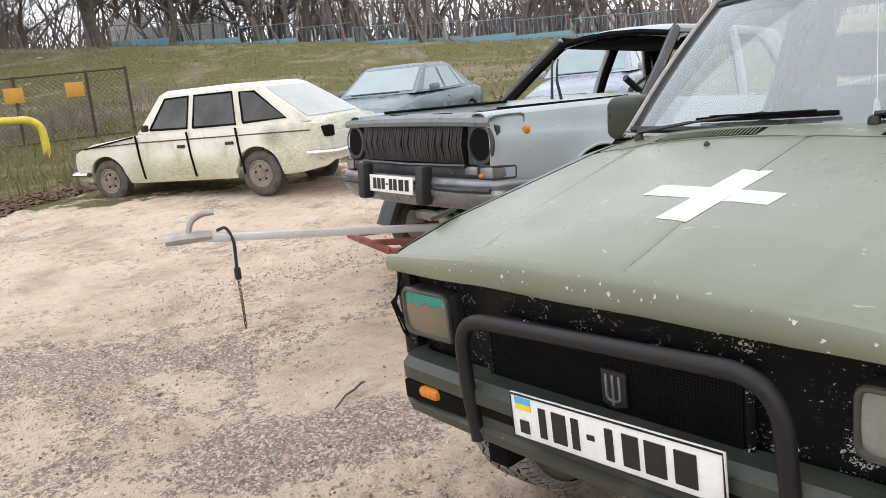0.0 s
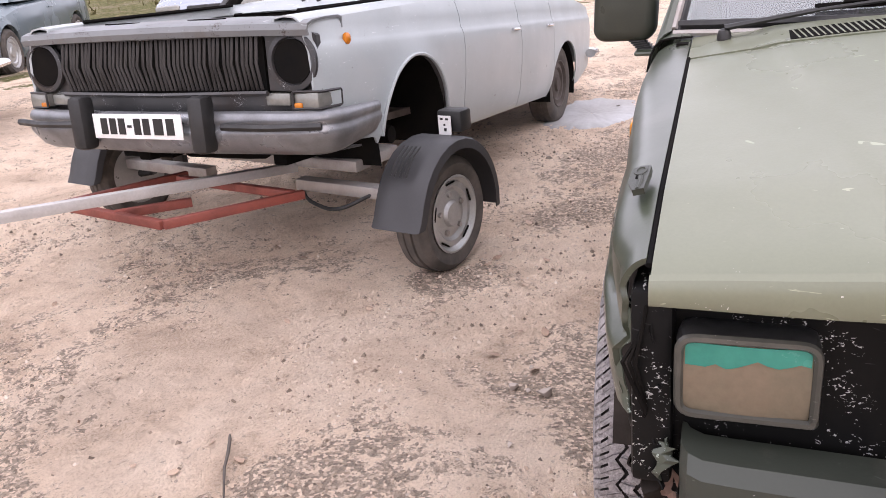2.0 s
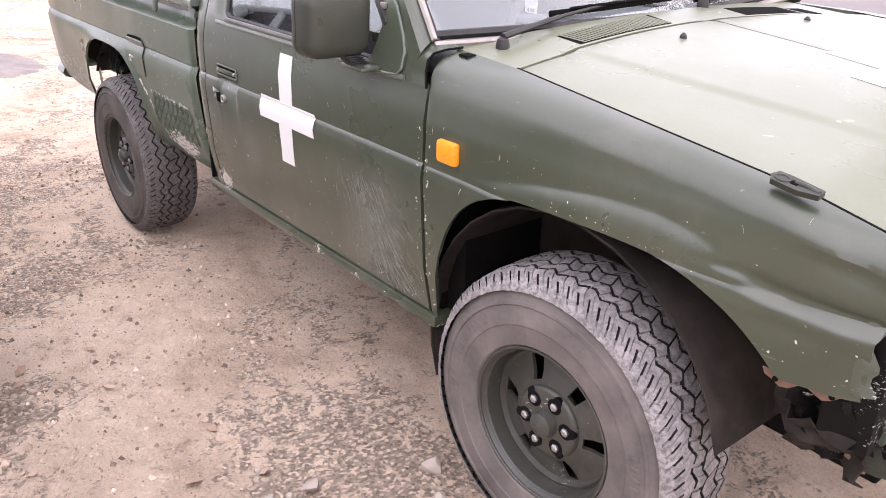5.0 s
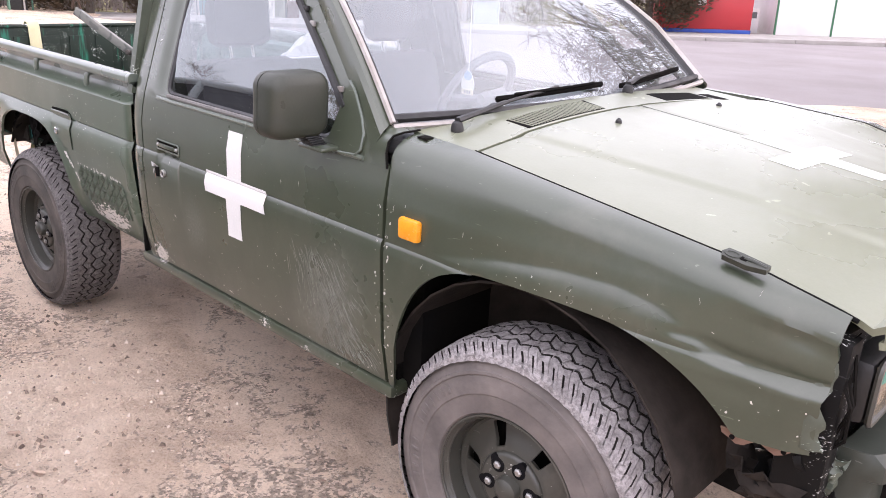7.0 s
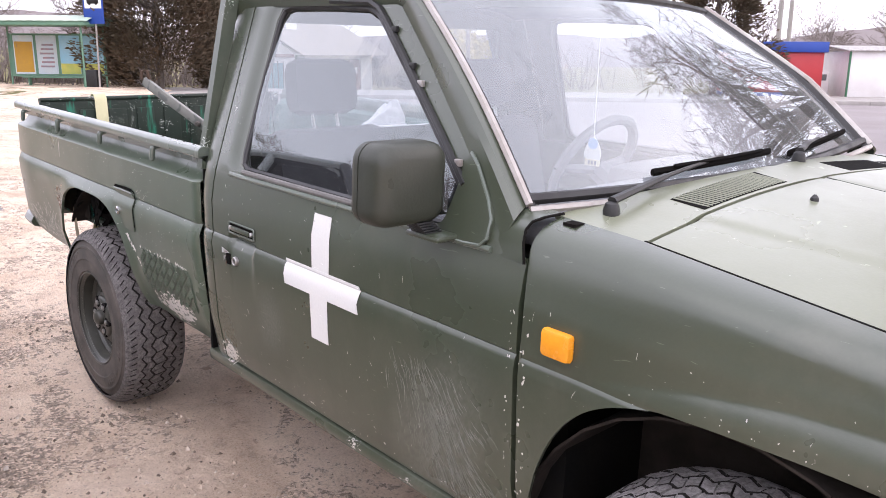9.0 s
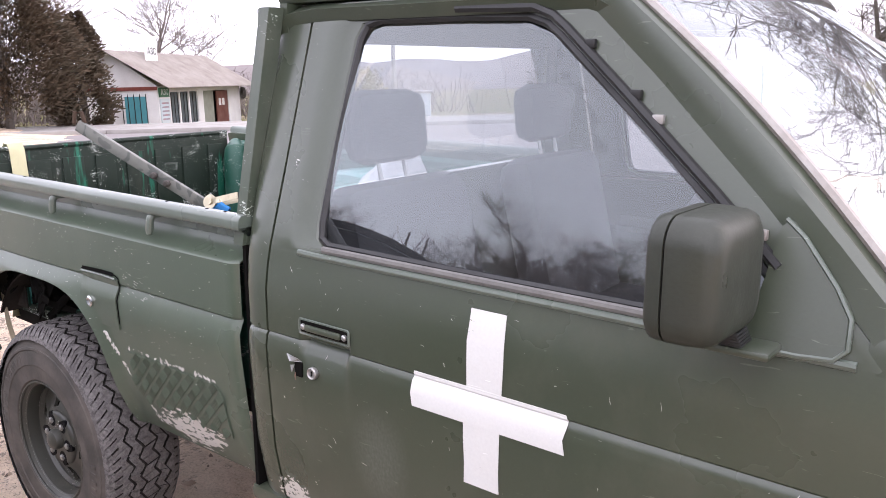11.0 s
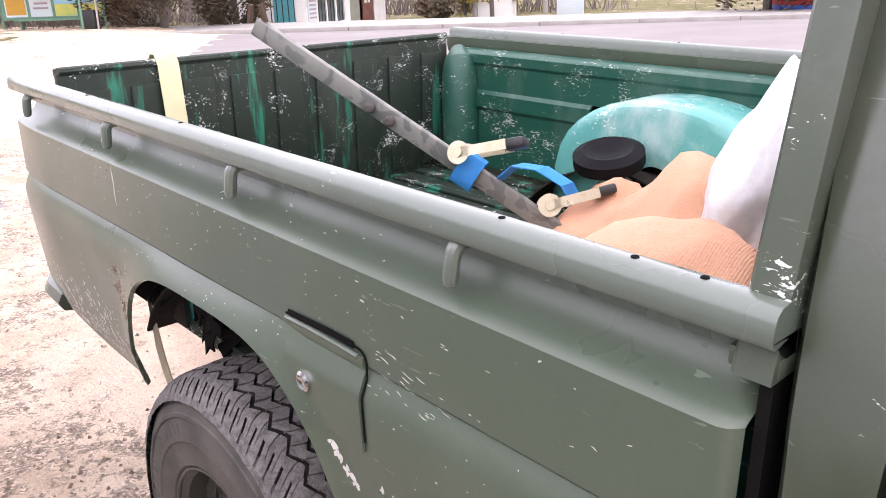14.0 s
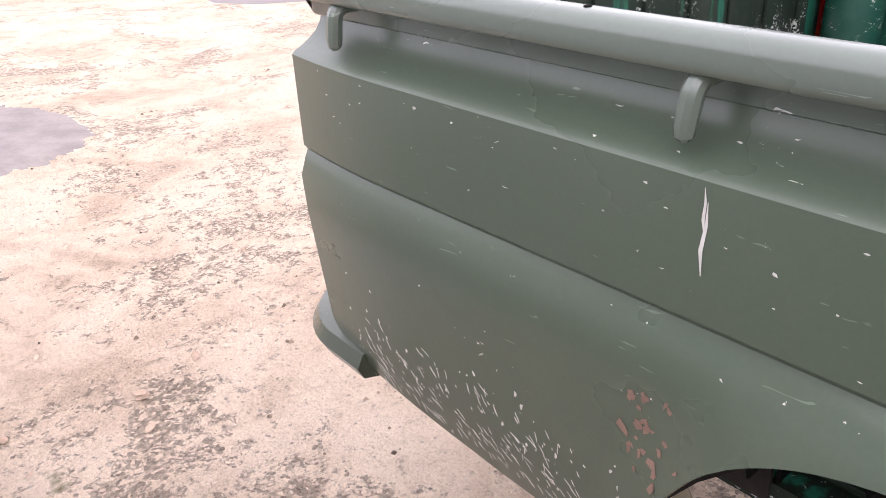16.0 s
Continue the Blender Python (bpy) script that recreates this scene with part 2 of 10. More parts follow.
    nt.links.new(att.outputs["Fac"], edge.inputs[0])
    nt.links.new(wob, edge.inputs[1])
    c = mix(nt, ramp(nt, edge.outputs[0], [(0.9, (0, 0, 0)), (1.0, (1, 1, 1))]), c, g)
    nt.links.new(c, b.inputs["Base Color"])
    b.inputs["Roughness"].default_value = 0.95
    b.inputs["Specular IOR Level"].default_value = 0.15
    bump(nt, b, mid.outputs["Fac"], 0.45, 0.04)
    bump(nt, b, patch.outputs["Fac"], 0.7, 0.04)
    bump(nt, b, grit.outputs["Fac"], 0.9, 0.026)
    bump(nt, b, clod.outputs["Fac"], 0.9, 0.042)
    bump(nt, b, mix(nt, 1.0, gritty, crumb.outputs["Color"], "MULTIPLY"), 0.9, 0.012)
    bump(nt, b, lone, 0.8, 0.012)
    bump(nt, b, fine.outputs["Fac"], 0.7, 0.005)
    return m


def tread_mat(name, dark, dust):
    """Cut rubber with dust lying on its high spots, and small tears."""
    m, nt, b = node_mat(name)
    big, mid, fine = tex(nt, 14, 6, 0.7), tex(nt, 75, 5, 0.75, distort=0.5), tex(nt, 260, 3, 0.7)
    c = mix(nt, ramp(nt, mid.outputs["Fac"], [(0.38, (0, 0, 0)), (0.58, (1, 1, 1))]), dark, dust)
    c = mix(nt, ramp(nt, big.outputs["Fac"], [(0.36, (0.75,) * 3), (0.58, (0, 0, 0))]), c, tuple(v * 1.2 for v in dark))
    c = mix(nt, 0.35, c, mix(nt, fine.outputs["Fac"], tuple(v * 0.3 for v in dark), tuple(v * 1.3 for v in dust)))
    nt.links.new(c, b.inputs["Base Color"])
    b.inputs["Roughness"].default_value = 0.75
    b.inputs["Specular IOR Level"].default_value = 0.3
    bump(nt, b, mid.outputs["Fac"], 0.8, 0.006)
    bump(nt, b, fine.outputs["Fac"], 0.5, 0.002)
    return m


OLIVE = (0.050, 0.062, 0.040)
M = {}
M["earth"] = ground_mat()
M["asphalt"] = plain("worn_asphalt", (0.235, 0.21, 0.206), (0.195, 0.172, 0.168), 0.9, 0, 0.5, 120, 0.3)
M["kerb"] = plain("kerb_concrete", (0.34, 0.32, 0.30), (0.24, 0.22, 0.20), 0.9, 0, 2, 60)
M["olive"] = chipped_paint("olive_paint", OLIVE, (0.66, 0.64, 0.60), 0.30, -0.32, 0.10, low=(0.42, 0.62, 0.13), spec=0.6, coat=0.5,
                           scuffs=[((0.70, 0.83, 0.62), (0.17, 0.4, 0.30), -30, (0.16, 0.165, 0.14)),
                                   ((1.45, 0.83, 0.68), (0.09, 0.2, 0.13), 0, (0.12, 0.13, 0.11)),
                                   ((2.18, 0.83, 0.515), (0.27, 0.3, 0.105), 0, (0.62, 0.59, 0.55)), ((1.76, 0.83, 0.48), (0.10, 0.3, 0.07), 0, (0.62, 0.59, 0.55))])
M["olive_bed"] = chipped_paint("olive_bed_paint", (0.076, 0.100, 0.070), (0.66, 0.64, 0.60), 0.31, 0.05, 0.06, low=(0.44, 0.62, 0.08), spec=0.5, coat=0.2,
                           scuffs=[((0.70, 0.83, 0.62), (0.17, 0.4, 0.30), -30, (0.16, 0.165, 0.14)),
                                   ((1.45, 0.83, 0.68), (0.09, 0.2, 0.13), 0, (0.12, 0.13, 0.11)),
                                   ((2.18, 0.83, 0.515), (0.27, 0.3, 0.105), 0, (0.62, 0.59, 0.55)), ((1.76, 0.83, 0.48), (0.10, 0.3, 0.07), 0, (0.62, 0.59, 0.55))])
# same olive as the wings, paled so skylight on upward panels is in the colour
M["olive_skylit"] = chipped_paint("olive_skylit_paint", (0.178, 0.192, 0.132), (0.8, 0.8, 0.76), 0.30, -0.3, 0.08, low=(0.96, 1.04, 0.16), spec=0.55, coat=0.2)
M["olive_rail"] = chipped_paint("olive_rail_paint", (0.105, 0.130, 0.104), (0.66, 0.66, 0.62), 0.30, 0.05, 0.2, (0.26, 0.29, 0.25), spec=0.65, coat=0.5)
M["black_chip"] = chipped_paint("flaked_black_paint", (0.006, 0.006, 0.006), (0.50, 0.50, 0.48), 0.5, 1.15, 0.03, spec=0.15)
M["bed_green"] = chipped_paint("green_bed_paint", (0.010, 0.072, 0.048), (0.40, 0.42, 0.38), 0.4, 1.1, 0.45, (0.20, 0.24, 0.20))
M["bed_dark"] = chipped_paint("dark_bed_paint", (0.018, 0.028, 0.02), (0.6, 0.62, 0.58), 0.5, 1.1, 0.1, streak=(0.02, 0.19, 0.12), spec=0.25)
M["black"] = plain("black_plastic", (0.018, 0.018, 0.018), None, 0.5, 0, 12, 200, 0.1)
# near-black for rubber and wires, and for shade filled into gaps and openings
M["matt_black"] = plain("black_and_shade", (0.006, 0.006, 0.006), (0.014, 0.012, 0.010), 0.95, 0, 6, 80, 0.2, spec=0.05)
M["waist_rubber"] = plain("weathered_rubber", (0.17, 0.165, 0.155), (0.11, 0.105, 0.10), 0.7, 0, 14, 150, 0.2)
M["rubber"] = plain("dusty_rubber", (0.06, 0.055, 0.05), (0.165, 0.142, 0.125), 0.85, 0, 9, 70, 0.25, spec=0.25)
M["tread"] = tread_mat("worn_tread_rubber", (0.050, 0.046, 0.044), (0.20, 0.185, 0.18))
# darker rubber for groove floors, with the grooves' shade put into its colour
M["groove_shade"] = plain("shaded_groove_rubber", (0.022, 0.020, 0.019), (0.05, 0.045, 0.042), 0.95, 0, 30, 120, 0.3, spec=0.1)
M["khaki"] = plain("khaki_webbing", (0.30, 0.25, 0.17), (0.20, 0.165, 0.11), 0.9, 0, 14, 150, 0.2)
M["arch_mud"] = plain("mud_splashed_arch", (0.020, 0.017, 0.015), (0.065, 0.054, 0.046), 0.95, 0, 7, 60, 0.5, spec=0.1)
M["chip"] = plain("bared_primer", (0.62, 0.60, 0.56), (0.42, 0.40, 0.37), 0.7, 0, 30, 200, 0.1)
M["dusty_rubber"] = plain("dried_mud_rubber", (0.10, 0.09, 0.085), (0.23, 0.20, 0.185), 0.9, 0, 8, 70, 0.3, spec=0.2)
M["dusty_tread"] = tread_mat("dried_mud_tread", (0.085, 0.078, 0.077), (0.38, 0.355, 0.35))
M["rim"] = chipped_paint("dark_rim_paint", (0.05, 0.05, 0.042), (0.4, 0.4, 0.38), 0.38, 0.35, 0.3)
M["steel"] = plain("dull_steel", (0.42, 0.42, 0.41), (0.3, 0.28, 0.26), 0.4, 0.8, 14, 120, 0.1)
M["chrome"] = plain("worn_chrome", (0.7, 0.7, 0.7), (0.5, 0.5, 0.5), 0.2, 1.0, 14, 120, 0.03, 0.08)
M["white_paint"] = chipped_paint("white_brush_paint", (0.68, 0.68, 0.66), (0.3, 0.32, 0.26), 0.5, 0.05, 0.1)
M["amber"] = plain("amber_lens", (0.85, 0.33, 0.02), (0.7, 0.25, 0.01), 0.2, 0, 20, 200, 0.05)
M["amber_dim"] = plain("grimy_amber_lens", (0.62, 0.20, 0.012), (0.42, 0.13, 0.01), 0.2, 0, 20, 200, 0.05)
M["red_lens"] = plain("red_lens", (0.45, 0.02, 0.015), None, 0.2, 0, 20, 200, 0.05)
M["glass"] = glass_mat("car_glass", (0.72, 0.75, 0.77), 0.9, 0.012)
M["windscreen"] = glass_mat("windscreen_glass", (0.84, 0.90, 0.91), 1.05, 0.07)
M["far_glass"] = plain("dark_glazing", (0.10, 0.12, 0.13), (0.16, 0.18, 0.19), 0.08, 0, 3, 30, 0.0, 0.03)
# pale tint paints the mirrored sky onto opaque panes
M["skylit_glass"] = plain("sky_lit_glazing", (0.26, 0.33, 0.34), (0.34, 0.40, 0.41), 0.06, 0, 1.5, 30, 0.0, 0.02)
M["wet"] = plain("damp_earth", (0.22, 0.195, 0.185), (0.34, 0.30, 0.28), 0.9, 0, 6, 50, 0.6, spec=0.1)
M["nose_black"] = plain("matt_nose_black", (0.005, 0.005, 0.006), (0.008, 0.008, 0.009), 0.6, 0, 12, 200, 0.1, spec=0.08)
M["bar_black"] = plain("black_tube_paint", (0.010, 0.010, 0.011), (0.016, 0.016, 0.017), 0.45, 0, 12, 200, 0.1, spec=0.3)
M["bumper"] = chipped_paint("dark_bumper_paint", (0.040, 0.046, 0.037), (0.4, 0.4, 0.37), 0.45, -0.1, 0.25, spec=0.4)
M["mirror_shell"] = plain("dark_olive_plastic", (0.034, 0.038, 0.028), (0.026, 0.029, 0.022), 0.42, 0, 6, 160, 0.08, spec=0.4)
M["dark_glass"] = plain("grimy_dark_glass", (0.030, 0.031, 0.028), (0.11, 0.11, 0.10), 0.16, 0, 2.2, 40, 0.0, 0.08, spec=0.6)
M["seat"] = plain("grey_seat_cloth", (0.06, 0.06, 0.064), (0.04, 0.04, 0.044), 0.9, 0, 10, 150, 0.3)
M["dash"] = plain("grey_dash_plastic", (0.20, 0.20, 0.21), (0.15, 0.15, 0.16), 0.7, 0, 5, 200, 0.1)
M["volga"] = chipped_paint("pale_blue_grey_paint", (0.40, 0.44, 0.45), (0.12, 0.10, 0.09), 0.34, 0.25, 0.12)
M["volga_nose"] = chipped_paint("scuffed_dark_grey_paint", (0.036, 0.037, 0.039), (0.32, 0.33, 0.33), 0.4, 0.75, 0.9, (0.055, 0.035, 0.025))
M["slam"] = chipped_paint("scuffed_blue_grey_paint", (0.16, 0.17, 0.175), (0.05, 0.04, 0.035), 0.4, 1.0, 0.7, (0.10, 0.08, 0.065))
M["bumper_silver"] = plain("dulled_bumper_chrome", (0.25, 0.26, 0.275), (0.14, 0.14, 0.145), 0.36, 0.5, 7, 120, 0.12, 0.15)
M["white_car"] = chipped_paint("mossy_cream_paint", (0.72, 0.70, 0.62), (0.07, 0.055, 0.035), 0.5, 0.45, 0.8, (0.30, 0.30, 0.15), low=(0.22, 0.7, 0.07),
                               scuffs=[((3.75, 0, 0.45), (0.7, 3.0, 0.5), 0, (0.26, 0.27, 0.085)), ((2.0, 0, 0.25), (1.7, 3.0, 0.36), 0, (0.27, 0.28, 0.085)), ((0.35, 0, 0.5), (0.75, 3.0, 0.42), 0, (0.27, 0.27, 0.10)), ((1.3, 0, 0.55), (0.4, 3.0, 0.45), 0, (0.30, 0.30, 0.12)), ((2.1, 0, 0.42), (1.3, 3.0, 0.22), 0, (0.24, 0.26, 0.081)), ((4.2, 0.0, 0.8), (0.5, 3.0, 0.3), 0, (0.20, 0.21, 0.081)), ((3.55, 0.0, 0.75), (0.25, 3.0, 0.2), 0, (0.10, 0.11, 0.04))])
M["blue_grey"] = plain("blue_grey_car_paint", (0.14, 0.18, 0.20), (0.17, 0.21, 0.23), 0.22, 0.3, 3, 200, 0.02)
M["silver_blue"] = plain("silver_blue_car_paint", (0.34, 0.37, 0.43), (0.3, 0.33, 0.4), 0.25, 0.3, 3, 200, 0.02)
M["bay"] = plain("rusty_engine_bay", (0.085, 0.068, 0.058), (0.035, 0.028, 0.024), 0.8, 0.1, 6, 60, 0.3)
M["grille_bar"] = plain("tarnished_grille", (0.022, 0.020, 0.020), (0.075, 0.07, 0.068), 0.5, 0.3, 7, 80, 0.1)
M["bare_rust"] = plain("bare_rusty_steel", (0.26, 0.165, 0.125), (0.14, 0.08, 0.06), 0.8, 0.1, 18, 120, 0.3)
M["rust_red"] = plain("red_oxide_paint", (0.235, 0.055, 0.038), (0.12, 0.036, 0.026), 0.6, 0, 9, 120, 0.2)
M["galv"] = plain("galvanised_steel", (0.40, 0.385, 0.37), (0.25, 0.21, 0.18), 0.5, 0.4, 7, 100, 0.15)
M["zinc"] = plain("bright_zinc_steel", (0.56, 0.55, 0.54), (0.40, 0.38, 0.36), 0.45, 0.25, 6, 100, 0.12)
M["mudguard"] = plain("grey_plastic_mudguard", (0.030, 0.030, 0.032), (0.044, 0.044, 0.046), 0.55, 0, 5, 120, 0.1)
M["alloy"] = plain("silver_wheel_trim", (0.45, 0.45, 0.44), (0.32, 0.32, 0.31), 0.4, 0.5, 8, 120, 0.08)
M["plate"] = plain("white_plate", (0.80, 0.80, 0.78), (0.7, 0.7, 0.68), 0.35, 0, 12, 200, 0.03)
M["ink"] = plain("black_ink", (0.01, 0.01, 0.01), None, 0.4, 0, 12, 200, 0.02)
M["sky_blue"] = plain("sky_blue_print", (0.10, 0.42, 0.75), None, 0.4, 0, 12, 200, 0.02)
M["yellow"] = plain("yellow_print", (0.85, 0.60, 0.04), None, 0.45, 0, 12, 200, 0.02)
M["pale_blue_print"] = plain("pale_blue_print", (0.30, 0.48, 0.78), (0.5, 0.6, 0.8), 0.5, 0, 12, 200, 0.02)
M["cream_print"] = plain("cream_print", (0.72, 0.66, 0.48), None, 0.5, 0, 12, 200, 0.02)
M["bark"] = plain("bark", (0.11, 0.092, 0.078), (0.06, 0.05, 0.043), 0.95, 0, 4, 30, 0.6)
# paler than bark, with distance haze mixed into the colour
M["far_twigs"] = plain("hazed_twigs", (0.20, 0.165, 0.15), (0.14, 0.12, 0.11), 0.95, 0, 1, 30, 0.3)
M["needle"] = plain("conifer_foliage", (0.075, 0.062, 0.038), (0.15, 0.095, 0.06), 0.9, 0, 0.9, 14, 0.3)
M["yellow_leaf"] = plain("yellow_leaves", (0.34, 0.27, 0.05), (0.22, 0.17, 0.07), 0.9, 0, 1.2, 20, 0.3)
M["dry_grass"] = plain("dry_grass", (0.19, 0.16, 0.075), (0.075, 0.085, 0.028), 0.95, 0, 0.9, 20, 0.2)
M["leaf_litter"] = plain("fallen_leaves", (0.13, 0.07, 0.045), (0.20, 0.13, 0.085), 0.95, 0, 3, 20, 0.3, piece=0.5)
M["pale_leaf"] = plain("dry_leaf", (0.48, 0.36, 0.27), (0.22, 0.13, 0.09), 0.9, 0, 2.5, 40, 0.3)
M["stone"] = plain("rubble_stone", (0.42, 0.36, 0.31), (0.26, 0.22, 0.19), 0.95, 0, 6, 60, 0.4, piece=0.4)
M["limewash"] = plain("white_limewash", (0.78, 0.75, 0.74), (0.62, 0.58, 0.56), 0.9, 0, 1.2, 30, 0.2)
M["roof_slate"] = plain("asbestos_roof", (0.30, 0.265, 0.235), (0.2, 0.17, 0.15), 0.95, 0, 1.5, 20, 0.3)
M["red_panel"] = plain("red_kiosk_paint", (0.42, 0.025, 0.03), (0.33, 0.02, 0.025), 0.45, 0, 0.8, 40, 0.05)
M["blue_panel"] = plain("blue_kiosk_paint", (0.015, 0.06, 0.32), (0.02, 0.05, 0.24), 0.45, 0, 0.8, 40, 0.05)
M["green_panel"] = plain("green_shelter_paint", (0.10, 0.22, 0.15), (0.16, 0.28, 0.2), 0.5, 0, 1.5, 40, 0.05)
M["fence_blue"] = plain("faded_blue_fence", (0.17, 0.30, 0.38), (0.22, 0.34, 0.4), 0.8, 0, 0.5, 30, 0.1)
M["ice"] = plain("pale_ice", (0.40, 0.40, 0.40), (0.30, 0.275, 0.25), 0.55, 0, 1.5, 30, 0.2)
M["grit"] = plain("grit", (0.34, 0.265, 0.205), (0.16, 0.12, 0.092), 0.95, 0, 6, 60, 0.3)
nt = M["grit"].node_tree
island = nt.nodes.new("ShaderNodeNewGeometry")
nt.links.new(ramp(nt, island.outputs["Random Per Island"], [(0.0, (0.12, 0.09, 0.07)), (0.45, (0.30, 0.23, 0.175)), (0.8, (0.50, 0.39, 0.30)), (1.0, (0.66, 0.56, 0.47))]), nt.nodes["Principled BSDF"].inputs["Base Color"])
M["ochre"] = plain("ochre_notice", (0.55, 0.30, 0.03), (0.45, 0.25, 0.05), 0.5, 0, 5, 30, 0)
M["green_roof"] = plain("pale_green_roof", (0.34, 0.45, 0.36), (0.42, 0.5, 0.42), 0.5, 0, 2, 30, 0.1)
M["brown_door"] = plain("brown_door_paint", (0.16, 0.055, 0.04), (0.12, 0.04, 0.03), 0.6, 0, 2, 30, 0.1)
M["door_green"] = plain("grey_green_door", (0.26, 0.27, 0.22), (0.2, 0.2, 0.16), 0.7, 0, 2, 30, 0.1)
M["teal_shutter"] = plain("turquoise_shutter", (0.09, 0.32, 0.36), (0.07, 0.26, 0.30), 0.6, 0, 2, 30, 0.1)
M["sign_green"] = plain("green_sign", (0.03, 0.13, 0.06), (0.04, 0.16, 0.08), 0.5, 0, 2, 30, 0.05)
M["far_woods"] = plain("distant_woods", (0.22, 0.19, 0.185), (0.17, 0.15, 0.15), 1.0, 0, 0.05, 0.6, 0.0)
M["rust"] = plain("rusty_iron", (0.10, 0.06, 0.04), (0.06, 0.04, 0.03), 0.8, 0.3, 5, 60, 0.3)
M["gas_yellow"] = plain("yellow_gas_pipe", (0.72, 0.60, 0.06), (0.45, 0.33, 0.06), 0.5, 0, 4, 60, 0.15)


# ---- mesh helpers ----
def finish(bm, angle=32):
    bmesh.ops.recalc_face_normals(bm, faces=bm.faces)
    lim = radians(angle)
    for f in bm.faces:
        f.smooth = True
    for e in bm.edges:
        e.smooth = len(e.link_faces) == 2 and e.calc_face_angle(0) < lim
    return bm


def mesh_of(name, bm, material, angle=32):
    finish(bm, angle)
    me = bpy.data.meshes.new(name)
    bm.to_mesh(me)
    bm.free()
    for one in material if isinstance(material, (list, tuple)) else (material,):
        me.materials.append(one)
    return me


def part(name, bm, material, parent=None, label="", angle=32, at=None, shadow=True):
    ob = new(name, mesh_of(name, bm, material, angle))
    if parent is not None:
        ob.parent = parent
    if at is not None:
        ob.matrix_basis = at
    if label:
        ob["label"] = label
    if not shadow:
        ob.visible_shadow = False
    return ob


def thing(name, m, label, category, group="", kind=""):
    ob = new(name)
    ob.empty_display_size = 0.1
    ob.matrix_basis = m
    return tagged(ob, label, category, group, kind)


def solo(name, bm, material, label, category, m=None, group="", kind="", angle=32):
    return tagged(part(name, bm, material, None, "", angle, m), label, category, group, kind)


def box(bm, lo, hi, m=None, bev=0.0):
    c = [(lo[i] + hi[i]) / 2 for i in range(3)]
    d = [abs(hi[i] - lo[i]) for i in range(3)]
    r = bmesh.ops.create_cube(bm, size=1, matrix=(m or Matrix()) @ Matrix.Translation(c) @ Matrix.Diagonal((*d, 1)))
    if bev:
        es = list({e for v in r["verts"] for e in v.link_edges})
        bmesh.ops.bevel(bm, geom=es, offset=min(bev, min(d) * 0.45), segments=2, affect="EDGES", profile=0.5)
    return bm


def boxed(lo, hi, m=None, bev=0.0):
    return box(bmesh.new(), lo, hi, m, bev)


def tube(bm, pts, r, n=8, caps=True, flat=1.0):
    """A round bar along points; r a radius or one for each point."""
    pts = [Vector(p) for p in pts]
    rs = r if isinstance(r, (list, tuple)) else [r] * len(pts)
    rings, ref = [], None
    for i, p in enumerate(pts):
        d = (pts[min(i + 1, len(pts) - 1)] - pts[max(i - 1, 0)]).normalized()
        if ref is None:
            ref = d.orthogonal().normalized() if abs(d.z) > 0.9 else d.cross(Vector((0, 0, 1))).normalized()
        ref = (ref - d * ref.dot(d)).normalized()
        up = d.cross(ref)
        rings.append([bm.verts.new(p + ref * math.cos(a) * rs[i] + up * math.sin(a) * rs[i] * flat) for a in [2 * math.pi * k / n for k in range(n)]])
    for a, b in zip(rings, rings[1:]):
        for k in range(n):
            bm.faces.new((a[k], a[(k + 1) % n], b[(k + 1) % n], b[k]))
    if caps:
        bm.faces.new(rings[0][::-1])
        bm.faces.new(rings[-1])
    return bm


def rounded(pts, rad, n=5):
    """Points with their corners rounded off."""
    pts = [Vector(p) for p in pts]
    out = [pts[0]]
    for a, b, c in zip(pts, pts[1:], pts[2:]):
        u, v = (a - b), (c - b)
        k = min(rad, u.length * 0.49, v.length * 0.49)
        p, q = b + u.normalized() * k, b + v.normalized() * k
        for i in range(n + 1):
            t = i / n
            out.append(p * (1 - t) ** 2 + b * 2 * t * (1 - t) + q * t * t)
    out.append(pts[-1])
    return out


def lathe(bm, profile, n=32, m=None, closed=False):
    """Turns (radius, along) points round the local y axis."""
    m = m or Matrix()
    rings = [[bm.verts.new(m @ Vector((r * math.cos(a), y, r * math.sin(a)))) for a in [2 * math.pi * k / n for k in range(n)]] for r, y in profile]
    pairs = list(zip(rings, rings[1:])) + ([(rings[-1], rings[0])] if closed else [])
    for a, b in pairs:
        for k in range(n):
            bm.faces.new((a[k], a[(k + 1) % n], b[(k + 1) % n], b[k]))
    if not closed:
        bm.faces.new(rings[0][::-1])
        bm.faces.new(rings[-1])
    return bm


def grid(bm, rows, wrap=False):
    vs = [[bm.verts.new(p) for p in row] for row in rows]
    for a, b in zip(vs, vs[1:]):
        for k in range(len(a) - 1):
            bm.faces.new((a[k], a[k + 1], b[k + 1], b[k]))
        if wrap:
            bm.faces.new((a[-1], a[0], b[0], b[-1]))
    return vs


def thicken(bm, d):
    """Gives a sheet depth d against its normals."""
    bmesh.ops.recalc_face_normals(bm, faces=bm.faces)
    bmesh.ops.solidify(bm, geom=bm.faces[:], thickness=d)
    return bm


def flat_pane(*corners):
    bm = bmesh.new()
    bm.faces.new([bm.verts.new(c) for c in corners])
    return bm


def plate_poly(bm, pts, normal, d):
    """A flat piece with that outline and thickness d along the normal."""
    n = Vector(normal).normalized()
    a = [bm.verts.new(Vector(p)) for p in pts]
    b = [bm.verts.new(Vector(p) + n * d) for p in pts]
    bm.faces.new(a[::-1])
    bm.faces.new(b)
    for i in range(len(a)):
        j = (i + 1) % len(a)
        bm.faces.new((a[i], a[j], b[j], b[i]))
    return bm


